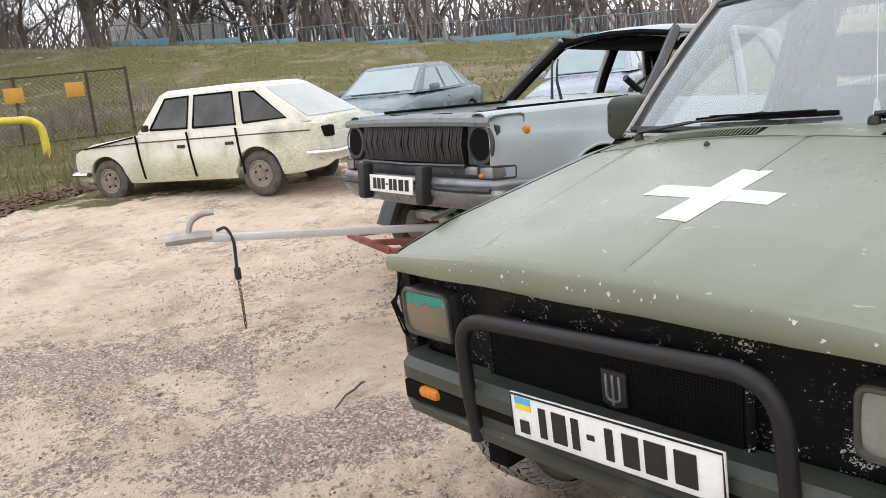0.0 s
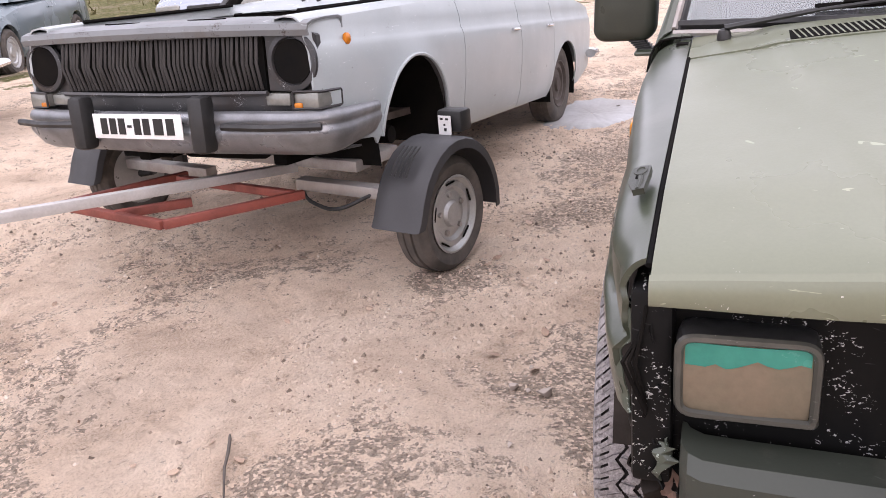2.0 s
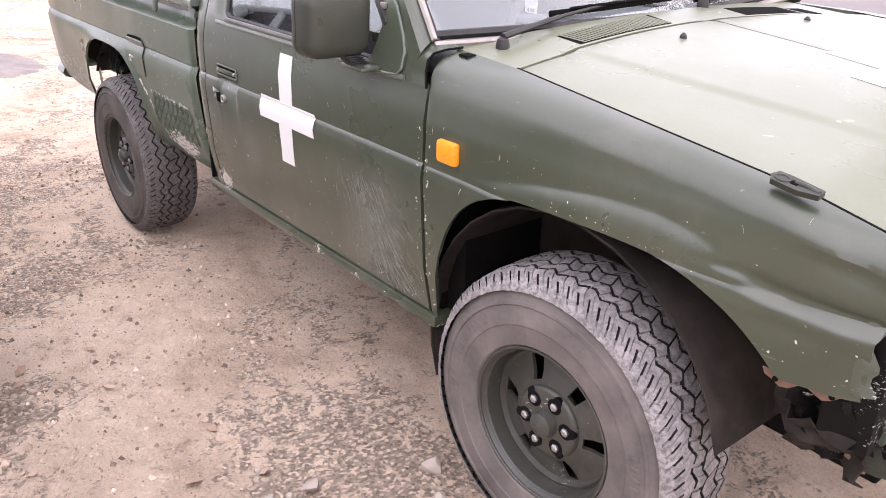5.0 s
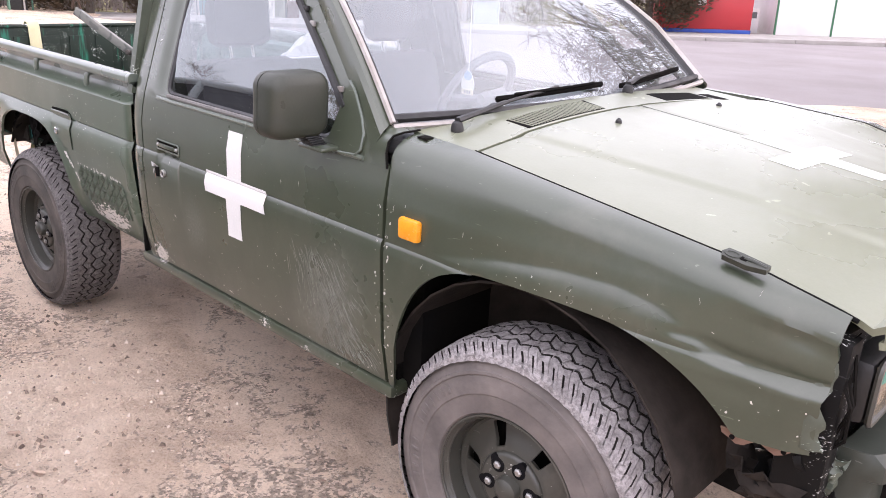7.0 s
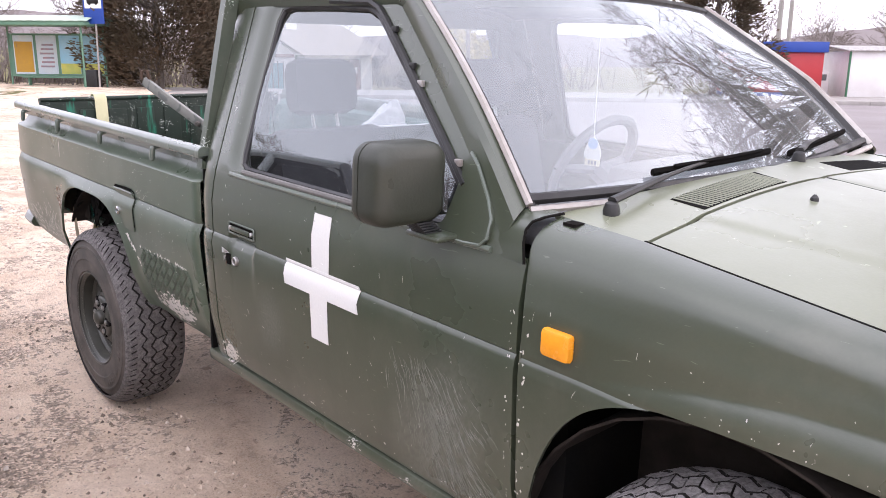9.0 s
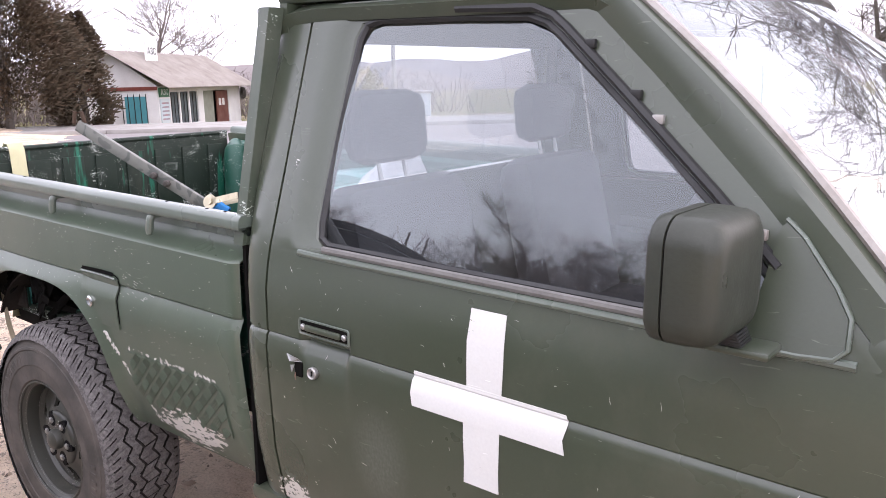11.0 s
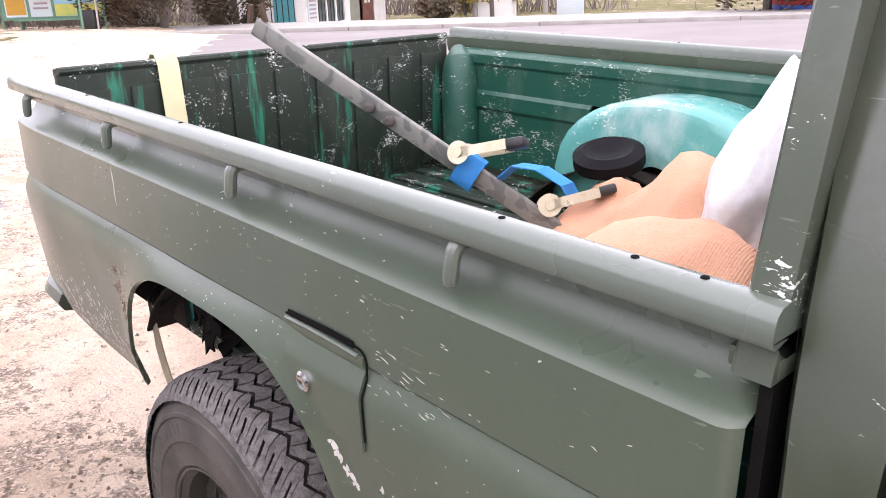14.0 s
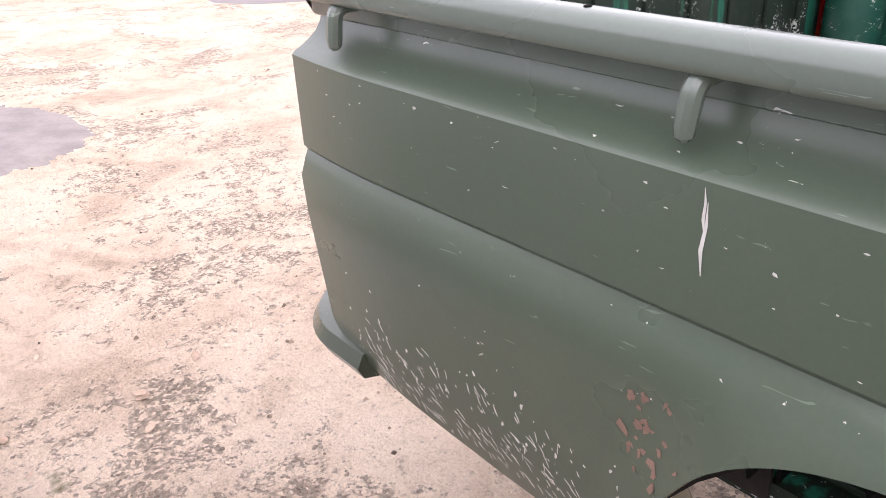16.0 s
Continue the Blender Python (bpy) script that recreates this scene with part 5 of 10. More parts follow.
for flip in (False, True):
    k = -1 if flip else 1
    bm = bed_side_bm()
    bs = part("bed_side", mirrored(bm) if flip else bm, M["olive_bed"], pickup, "olive bed side with flaked paint")
    bm = bmesh.new()
    prof = [(0.765, 1.127), (0.780, 1.127), (0.806, 1.1215), (0.813, 1.1195), (0.8185, 1.122), (0.8205, 1.128), (0.820, 1.143), (0.8170, 1.151), (0.810, 1.1565), (0.798, 1.158), (0.787, 1.157), (0.778, 1.152), (0.774, 1.143), (0.7725, 1.090), (0.766, 1.086), (0.764, 1.10)]
    rows = [[(s, k * (y - (0.01 if s > 3.97 else 0)), z) for y, z in prof] for s in (RAIL0, RAIL0 + 0.012, 2.6, 3.3, 3.85, 3.96, RAIL1)]
    vs = grid(bm, rows, True)
    bm.faces.new(vs[0])
    bm.faces.new(vs[-1])
    rail = part("bed_rail", bm, M["olive_rail"], bs, "rolled grey-olive bed rail", 55)
    for s in (1.974, 2.047, 2.219, 3.0, 3.45):
        bm = bmesh.new()
        lathe(bm, [(0.0042, 0), (0.0042, 0.0015)], 12, Matrix.Translation((s, k * 0.797, 1.1573)) @ pose(0, 0, 0, 90))
        part("screw_hole", bm, M["matt_black"], rail)
    if flip:
        bs.matrix_basis = Matrix.Translation((0, 0, 0.022))
    for i in range(4):
        s = 2.279 + 0.522 * i
        bm = bmesh.new()
        hook = rounded([(s - 0.004, k * 0.775, 1.118), (s, k * 0.812, 1.117), (s + 0.004, k * 0.815, 1.076)], 0.024, 7)
        tube(bm, list(hook) + [(s + 0.004, k * 0.815, 1.067), (s + 0.004, k * 0.8145, 1.063)], [0.0105] * len(hook) + [0.009, 0.005], 10)
        part("rope_hook", bm, M["olive_rail"], bs)
    # inner wall, open where the wheel housing stands
    bm = bmesh.new()
    prof = ((0.66, 0), (0.80, 0), (0.875, 0), (0.887, 0.011), (0.935, 0.011), (0.948, 0), (1.035, 0), (1.045, 0.008), (1.075, 0.008), (1.083, 0), (1.092, -0.034))
    for ss, low in (((1.92, 2.2, 2.49), 0), ((2.49, 2.9, 3.25), 5), ((3.25, 3.5, 3.92), 0)):
        grid(bm, [[(s, k * (0.715 - d), z) for s in ss] for z, d in prof[low:]])
    bmesh.ops.remove_doubles(bm, verts=bm.verts[:], dist=0.0004)
    part("bed_inner_wall", thicken(bm, 0.008), M["bed_green"], bs, "green inner bed wall with scuffs")
    # wheel housing
    bm, rows = bmesh.new(), []
    for i in range(19):
        a = math.pi * i / 18
        rows.append([(2.87 + (0.39 - d) * math.cos(a), k * y, 0.66 + (0.365 - d * 0.6) * max(0.0, math.sin(a)) ** 0.6) for y, d in ((0.714, 0), (0.56, 0), (0.535, 0.008), (0.522, 0.025), (0.515, 0.06), (0.513, 0.30))])
    grid(bm, rows)
    part("wheel_housing", thicken(bm, 0.006), M["turquoise"], bs, "turquoise wheel housing in the bed")
    bm, rows = bmesh.new(), []
    for i in range(19):
        a = math.pi * i / 18
        rows.append([(2.87 + 0.375 * math.cos(a), k * y, 0.645 + 0.355 * max(0.0, math.sin(a)) ** 0.6) for y in (0.712, 0.56, 0.535)] + [(2.88 + 0.375 * math.cos(a), k * 0.532, 0.64 + 0.1 * math.sin(a))] + [(2.88 + 0.43 * math.cos(a), k * 0.50, 0.625)])
    grid(bm, rows)
    # added dark sheets that fill the arch with shade and hide green walls
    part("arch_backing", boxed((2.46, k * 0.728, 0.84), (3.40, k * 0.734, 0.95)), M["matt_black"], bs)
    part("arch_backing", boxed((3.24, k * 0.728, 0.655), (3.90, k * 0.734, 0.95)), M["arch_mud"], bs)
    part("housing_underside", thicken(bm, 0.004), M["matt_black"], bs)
    bm = bmesh.new()
    tube(bm, [(3.835, k * 0.685, 0.66), (3.835, k * 0.68, 0.99), (3.848, k * 0.69, 1.045), (3.885, k * 0.72, 1.08)], [0.068, 0.068, 0.058, 0.03], 16)
    part("corner_post", bm, M["bed_green"], bs, "rounded green corner post")
bed_floor = part("bed_floor", boxed((1.93, -0.714, 0.63), (3.925, 0.714, 0.665)), M["bed_dark"], pickup, "ribbed dark bed floor")
for i in range(12):
    y = -0.65 + i * 0.118
    part("floor_rib", boxed((1.95, y - 0.025, 0.665), (3.91, y + 0.025, 0.677), None, 0.005), M["bed_dark"], bed_floor)
part("bed_front_wall", boxed((1.917, -0.735, 0.60), (1.93, 0.735, 1.16)), M["bed_dark"], pickup)
# black box filling the space behind the cab with painted shade
part("cab_gap", boxed((1.885, -0.70, 0.45), (1.915, 0.70, 1.1)), M["matt_black"], pickup)
M["post_paint"] = chipped_paint("chipped_post_paint", (0.062, 0.078, 0.055), (0.58, 0.62, 0.57), 0.35, 0.4, 0.2, low=(1.10, 1.26, 0.12), spec=0.6)
for k in (1, -1):
    bm = bmesh.new()
    rows = []
    for z in (1.085, 1.10, 1.17, 1.30, 1.45, 1.60, 1.64):
        y1 = 0.793 - 0.21 * (z - 1.17)
        rows.append([(1.898, k * y1, z), (1.932, k * y1, z), (1.937, k * (y1 - 0.006), z), (1.937, k * (y1 - 0.040), z), (1.932, k * (y1 - 0.046), z), (1.898, k * (y1 - 0.046), z)])
    vs = grid(bm, rows, True)
    bm.faces.new(vs[0])
    bm.faces.new(vs[-1])
    post = part("headboard_post", bm, M["post_paint"], pickup, "bed headboard post with flaked paint")
    part("post_foot", boxed((1.896, k * 0.735, 1.086), (1.944, k * 0.80, 1.106), None, 0.003), M["post_paint"], post)
part("headboard_bar", boxed((1.91, -0.69, 1.600), (1.95, 0.69, 1.640), None, 0.006), M["olive"], pickup)
gate = part("tailgate", boxed((3.93, -0.705, 0.64), (3.96, 0.705, 1.150), None, 0.006), M["bed_dark"], pickup, "dark tailgate with green paint runs")
for i in range(9):
    y = -0.62 + i * 0.155
    bm = bmesh.new()
    box(bm, (3.921, y - 0.05, 0.69), (3.931, y + 0.05, 1.10), None, 0.004)
    part("tailgate_rib", bm, M["bed_dark"], gate)
bm = bmesh.new()
tube(bm, [(3.935, -0.70, 1.155), (3.935, 0.70, 1.155)], 0.012, 8)
tube(bm, [(3.965, -0.70, 1.15), (3.965, 0.70, 1.15)], 0.012, 8)
part("tailgate_rim", bm, M["bed_dark"], gate)
bm = bmesh.new()
box(bm, (3.961, -0.70, 0.64), (3.985, 0.70, 1.12), None, 0.01)
part("tailgate_skin", bm, M["olive"], gate)
for k in (1, -1):
    part("tail_lamp", boxed((3.95, k * 0.735, 0.72), (3.99, k * 0.79, 1.0), None, 0.01), M["red_lens"], pickup, "red tail lamp")
bm = bmesh.new()
tube(bm, rounded([(3.89, 0.775, 0.535), (4.02, 0.775, 0.54), (4.075, 0.72, 0.55), (4.075, -0.72, 0.55), (4.02, -0.775, 0.54), (3.89, -0.775, 0.535)], 0.05), 0.042, 8, flat=0.8)
part("rear_bumper", bm, M["olive"], pickup)
# fuel flap and tread-plate patch
def on_bed(rows, out, deep):
    """A patch laid on the bed's side, from rows of (s, z)."""
    bm = bmesh.new()
    grid(bm, [[(s, bed_y(s, z) + out, z) for s, z in row] for row in rows])
    return thicken(bm, deep)


def band(pts, wide):
    """Rows of (s, z) for a strip of that width along points."""
    up, low = [], []
    for i, (s, z) in enumerate(pts):
        d = (Vector(pts[min(i + 1, len(pts) - 1)]) - Vector(pts[max(i - 1, 0)])).normalized()
        up.append((s - d.y * wide / 2, z + d.x * wide / 2))
        low.append((s + d.y * wide / 2, z - d.x * wide / 2))
    return [up, low]


flap_low = lambda s: max(0.768, arch_low(s, 0.5) + 0.010)
fl = part("fuel_flap", on_bed([[(s, flap_low(s) + (0.914 - flap_low(s)) * q) for s in steps(2.443, 2.634, 0.012)] for q in [i / 14 for i in range(15)]], 0.0045, 0.004), M["olive_bed"], pickup, "olive fuel filler flap")
part("flap_gap", on_bed(band(rounded([(2.640, 0.919), (2.50, 0.925), (2.438, 0.924), (2.438, 0.86), (2.440, 0.785)], 0.022, 5), 0.0038), 0.0024, 0.001), M["matt_black"], fl)
part("flap_slit", on_bed(band([(2.632, 0.922), (2.58, 0.9245), (2.52, 0.9265), (2.465, 0.926)], 0.011), 0.0030, 0.001), M["matt_black"], fl)
bm = bmesh.new()
tube(bm, [(s, bed_y(s, 0.914) + 0.0055, 0.9145 + 0.002 * math.sin((s - 2.443) * 16)) for s in steps(2.452, 2.634, 0.02)], 0.0035, 6)
part("flap_lip", bm, M["olive_rail"], fl)
bm = bmesh.new()
lathe(bm, [(0.0165, 0), (0.0165, 0.006), (0.012, 0.009), (0.008, 0.007)], 16, Matrix.Translation((2.578, bed_y(2.578, 0.831) + 0.004, 0.831)))
part("flap_lock", bm, M["chrome"], fl, "chrome flap lock")
tp = part("tread_plate", bmesh.new(), M["olive_bed"], pickup, "chequer-plate patch on the bed side")
bm = bmesh.new()
rows = []
plate_end = lambda z: interp(z, [0.556, 0.575, 0.68, 0.705], [2.375, 2.400, 2.445, 2.425])
for z in (0.556, 0.575, 0.60, 0.64, 0.68, 0.705):
    s0, s1 = interp(z, [0.556, 0.58, 0.69, 0.705], [1.985, 1.978, 1.995, 2.012]), plate_end(z)
    rows.append([(s0 + (s1 - s0) * i / 6, bed_y(2.2, z) + 0.004, z) for i in range(7)])
grid(bm, rows)
thicken(bm, 0.003)
for i in range(10):
    for j in range(6):
        s, z = 2.002 + i * 0.050 + 0.025 * (j % 2), 0.573 + j * 0.0245
        if s > plate_end(z) - 0.014:
            continue
        turn = 48 if j % 2 else -42
        for e in (-0.0105, -0.0035, 0.0035, 0.0105):
            box(bm, (-0.013, -0.001, -0.0017), (0.013, 0.0026, 0.0017), Matrix.Translation((s, bed_y(2.2, z) + 0.0052, z)) @ pose(0, 0, 0, 0, turn, 0) @ Matrix.Translation((0, 0, e)))
finish(bm)
bm.to_mesh(tp.data)
bm.free()

# peeled primer along the plate's upper edge and down the front of the arch
rnd = random.Random(71)
peel = [(2.02 + 0.40 * rnd.random() ** 1.4, 0.712 + abs(rnd.gauss(0, 0.004)), rnd.uniform(0.004, 0.011), rnd.uniform(0.5, 2.0)) for q in range(46)]
for q in range(60):
    z = rnd.uniform(0.50, 0.745)
    peel.append((interp(z, [0.447, 0.567, 0.663, 0.738], [2.325, 2.380, 2.466, 2.535]) - 0.012 * rnd.random(), z, rnd.uniform(0.004, 0.011), rnd.uniform(0.8, 1.8)))
peel += [(2.55 + 0.02 * rnd.random(), 0.775 + 0.01 * rnd.random(), 0.004, 1.0) for q in range(3)]
PEEL = [p for p in peel if p[1] - p[2] * p[3] * 0.8 > arch_low(p[0], 0.46) + 0.002]

# nose
bm = bmesh.new()
rows = []
for z in (0.62, 0.70, 0.80, 0.90, 0.975):
    rows.append([(-0.665 - 0.03 * (1 - (y / 0.68) ** 2) - 0.01 * (z > 0.9), y, z) for y in [-0.86 + 1.56 * i / 20 for i in range(21)]])
grid(bm, rows)
nose = part("nose_panel", thicken(bm, 0.02), M["black_chip"], pickup, "black nose panel with flaking paint")
bm = boxed((-0.725, -0.40, 0.70), (-0.70, 0.31, 0.885), None, 0.012)
grille = part("grille", bm, M["matt_black"], nose, "black mesh grille")
bm = bmesh.new()
for i in range(86):
    y = -0.39 + 0.69 * i / 85
    box(bm, (-0.728, y - 0.002, 0.705), (-0.724, y + 0.002, 0.88))
for j in range(24):
    z = 0.708 + 0.0073 * j
    box(bm, (-0.729, -0.39, z - 0.0016), (-0.725, 0.30, z + 0.0016))
part("grille_mesh", bm, M["nose_black"], grille)
bm = bmesh.new()
tube(bm, rounded([(-0.722, 0.315, 0.70), (-0.722, 0.315, 0.89), (-0.722, -0.405, 0.89), (-0.722, -0.405, 0.70), (-0.722, 0.315, 0.70)], 0.02), 0.010, 6)
part("grille_frame", bm, M["black_chip"], grille)
bm = bmesh.new()
sh = [(0.033, 0.046), (0.033, -0.034), (0, -0.044), (-0.033, -0.034), (-0.033, 0.046)]
plate_poly(bm, [(-0.732, -0.09 + y, 0.785 + z) for y, z in sh], (-1, 0, 0), 0.008)
em = part("shield_badge", bm, M["black"], grille, "dark shield badge with pale three-pronged shape")
bm = bmesh.new()
for y in (-0.018, 0, 0.018):
    box(bm, (-0.744, -0.09 + y - 0.003, 0.765 if y else 0.75), (-0.740, -0.09 + y + 0.003, 0.822))
tube(bm, rounded([(-0.742, -0.108, 0.79), (-0.742, -0.108, 0.76), (-0.742, -0.072, 0.76), (-0.742, -0.072, 0.79)], 0.012), 0.003, 5)
part("badge_relief", bm, M["steel"], em)


def headlamp(y, k):
    bm = bmesh.new()
    box(bm, (-0.73, y - 0.10, 0.785), (-0.66, y + 0.10, 0.925), None, 0.022)
    h = part("headlamp", bm, M["black"], nose, "rectangular headlamp" + (", lens partly covered in green film" if k > 0 else ""))
    bm = bmesh.new()
    tube(bm, rounded([(-0.735, y - 0.095, 0.80), (-0.735, y - 0.095, 0.92), (-0.735, y + 0.095, 0.92), (-0.735, y + 0.095, 0.79), (-0.735, y - 0.095, 0.79), (-0.735, y - 0.095, 0.80)], 0.025), 0.007, 6, False)
    part("lamp_rim", bm, M["rim"], h)
    bm = bmesh.new()
    rows = []
    for i in range(7):
        v = -1 + i / 3
        rows.append([(-0.742 + 0.012 * (0.5 * v * v + 0.5 * u * u), y + 0.088 * u, 0.855 + 0.060 * v) for u in [-1 + j / 4 for j in range(9)]])
    grid(bm, rows)
    part("lens", thicken(bm, 0.004), M["lamp_amber" if k > 0 else "lamp_clear"], h, "brown-tinted dirty lens" if k > 0 else "clear dirty lens")
    if k > 0:
        bm = bmesh.new()
        top = []
        for u in [-1 + j / 6 for j in range(13)]:
            lo = 0.886 - 0.012 * noise.noise(Vector((u * 3, 0, 0))) - (0.01 if u > 0.3 else 0)
            top.append((u, lo))
        grid(bm, [[(-0.7465 + 0.006 * u * u + 0.004, y + 0.086 * u, lo) for u, lo in top], [(-0.744 + 0.006 * u * u + 0.005, y + 0.086 * u, 0.913) for u, lo in top]])
        part("green_film", thicken(bm, 0.002), M["green_film"], h, "torn green film")
    return h


M["lamp_amber"] = plain("brown_lens", (0.17, 0.13, 0.09), (0.12, 0.11, 0.075), 0.12, 0, 12, 70, 0.2, 0.08)
M["lamp_clear"] = plain("grey_lens", (0.26, 0.26, 0.24), (0.17, 0.17, 0.15), 0.12, 0.3, 12, 70, 0.2, 0.06)
M["green_film"] = plain("green_film", (0.02, 0.17, 0.13), (0.035, 0.24, 0.18), 0.15, 0, 20, 90, 0.1)
nose.matrix_basis = Matrix.Translation((0, 0, 0.010))
headlamp(0.555, 1)
headlamp(-0.705, -1)
# torn dark structure at the wing's front edge
rnd = random.Random(4)
for k in (1, -1):
    out = 0.0 if k > 0 else 0.14
    tb = part("torn_bracket", boxed((-0.70, k * (0.66 + out), 0.62), (-0.60, k * (0.725 + out), 0.975), None, 0.01), M["black_chip"], nose, "torn blackened metal behind the headlamp")
    for i in range(11):
        z0, x0, y0 = 0.62 + 0.027 * i, -0.712 + rnd.uniform(0, 0.04), 0.672 + out + rnd.uniform(0, 0.05)
        bm, rows = bmesh.new(), []
        a0, tall, wide = rnd.uniform(-0.9, 0.9), rnd.uniform(0.05, 0.12), rnd.uniform(0.012, 0.03)
        for q in range(6):
            f = q / 5
            mid = Vector((x0 + 0.03 * math.sin(a0 + 2.2 * f) + rnd.uniform(-0.004, 0.004), k * (y0 + 0.02 * math.sin(1.7 * a0 + 3 * f)), z0 + tall * f))
            turn = a0 + 1.2 * f
            d = Vector((math.cos(turn), k * math.sin(turn), 0.2 * math.sin(5 * f))) * wide * (0.5 + 0.5 * math.sin(math.pi * (0.15 + 0.8 * f))) * rnd.uniform(0.7, 1.2)
            rows.append([mid - d * 0.5, mid, mid + d * 0.5])
        grid(bm, rows)
        part("torn_shred", thicken(bm, 0.0025), M["bare_rust"] if i in (2, 6) else M["black_chip"], nose)
    for i in range(3):
        bm = bmesh.new()
        tube(bm, [(-0.70 + 0.012 * i, k * (0.70 + out), 0.95 - 0.02 * i), (-0.72, k * (0.715 + out + 0.01 * i), 0.86), (-0.695 - 0.01 * i, k * (0.70 + out), 0.77), (-0.68, k * (0.71 + out), 0.67 + 0.03 * i)], 0.0035, 5)
        part("loose_wire", bm, M["matt_black"], nose)
bm = bmesh.new()
edge = [-0.652 + 0.0145 * i for i in range(11)]
grid(bm, [[(s, fender_y(s, 0.745) - 0.010 - f, 0.750 - 0.036 * f / 0.012 * (0.75 + 0.25 * math.sin(s * 90)) + 0.07 * max(0, -0.60 - s)) for s in edge] for f in (0.0, 0.004, 0.008, 0.012)])
flange = part("rusty_edge", thicken(bm, 0.003), M["bare_rust"], pickup, "bare rusty lower edge of the wing")
for s in (-0.625, -0.575, -0.53):
    bm = bmesh.new()
    lathe(bm, [(0.0055, 0), (0.0055, 0.003)], 10, Matrix.Translation((s, fender_y(s, 0.745) - 0.016, 0.732)))
    part("bolt_hole", bm, M["matt_black"], flange)
# bent flange ahead of the wing, with flaked turquoise and white paint
M["flange_paint"] = chipped_paint("flaked_flange_paint", (0.075, 0.088, 0.066), (0.42, 0.50, 0.46), 0.4, 1.35, 0.5, (0.22, 0.15, 0.11))
bm = bmesh.new()
rows = []
for i in range(15):
    z = 0.757 + 0.185 * i / 14
    w = 0.034 + 0.016 * noise.noise(Vector((z * 26, 2, 0))) - 0.022 * math.exp(-((z - 0.86) / 0.02) ** 2)
    rows.append([(-0.652 - w * q, fender_y(-0.64, z) - 0.006 - 0.020 * q * q + 0.004 * noise.noise(Vector((z * 40, q * 3, 0))), z) for q in (0, 0.35, 0.7, 1.0)])
grid(bm, rows)
part("torn_flange", thicken(bm, 0.003), M["flange_paint"], pickup, "bent wing flange with flaked paint")
def crumpled(centre, size, seed, lean):
    bm, rows, rnd = bmesh.new(), [], random.Random(seed)
    m = Matrix.Translation(centre) @ pose(0, 0, 0, *lean)
    for i in range(9):
        row = []
        for j in range(9):
            u, v = i / 8 - 0.5, j / 8 - 0.5
            rag = 1 + 0.35 * noise.noise(Vector((u * 5 + seed, v * 5, 0)))
            row.append(m @ Vector((size[0] * u * rag, size[1] * 0.5 * noise.noise(Vector((u * 4, v * 4, seed))) + 0.012 * noise.noise(Vector((u * 13, v * 13, seed))), size[2] * v * rag)))
        rows.append(row)
    grid(bm, rows)
    return thicken(bm, 0.003)


for i, (centre, size, lean, mat) in enumerate((((-0.63, 0.66, 0.66), (0.14, 0.10, 0.16), (10, 20, 25), "black_chip"), ((-0.60, 0.69, 0.60), (0.18, 0.09, 0.10), (-20, 8, -15), "arch_mud"), ((-0.67, 0.64, 0.60), (0.08, 0.06, 0.12), (0, 30, 60), "bare_rust"), ((-0.56, 0.62, 0.66), (0.16, 0.10, 0.16), (25, 0, 10), "arch_mud"), ((-0.69, 0.68, 0.69), (0.06, 0.05, 0.09), (0, -20, 30), "flange_paint"))):
    part("crumpled_sheet", crumpled(centre, size, i * 3.7 + 1, lean), M[mat], pickup, "crumpled torn metal hanging behind the bumper")
# bumper
bm = bmesh.new()
prof = [(-0.70, 0.715), (-0.775, 0.72), (-0.80, 0.70), (-0.80, 0.665), (-0.785, 0.66), (-0.785, 0.60), (-0.80, 0.59), (-0.79, 0.56), (-0.74, 0.53), (-0.68, 0.55)]
rows = []
for y, back in ((-0.86, 0.12), (-0.82, 0.04), (-0.72, 0.0), (-0.4, -0.01), (0, -0.015), (0.3, -0.01), (0.56, 0.0), (0.61, 0.004), (0.632, 0.018), (0.642, 0.04), (0.645, 0.06)):
    rows.append([(x + back, y, z) for x, z in prof])
vs = grid(bm, rows, True)
bm.faces.new(vs[0])
bm.faces.new(vs[-1])
bumper = part("front_bumper", bm, M["bumper"], pickup, "dark-painted steel bumper with empty lamp slots")
for k, y0 in ((1, 0.36), (-1, -0.62)):
    part("lamp_slot", boxed((-0.803, y0, 0.605), (-0.78, y0 + 0.25, 0.66), None, 0.004), M["matt_black"], bumper)
bumper.matrix_basis = Matrix.Translation((0, 0, 0.022))
bm = bmesh.new()
box(bm, (-0.818, 0.455, 0.628), (-0.785, 0.535, 0.660), None, 0.013)
part("turn_signal", bm, M["amber_dim"], bumper, "amber turn signal hanging in its slot")
part("bumper_opening", boxed((-0.803, -0.62, 0.63), (-0.79, 0.30, 0.70), None, 0.006), M["matt_black"], bumper)
# bull bar
bm = bmesh.new()
tube(bm, rounded([(-0.80, 0.318, 0.58), (-0.815, 0.322, 0.74), (-0.82, 0.315, 0.922), (-0.82, 0.05, 0.932), (-0.82, -0.515, 0.952), (-0.80, -0.53, 0.60)], 0.11, 8), 0.0195, 12)
part("bull_bar", bm, M["bar_black"], pickup, "black tubular bull bar")
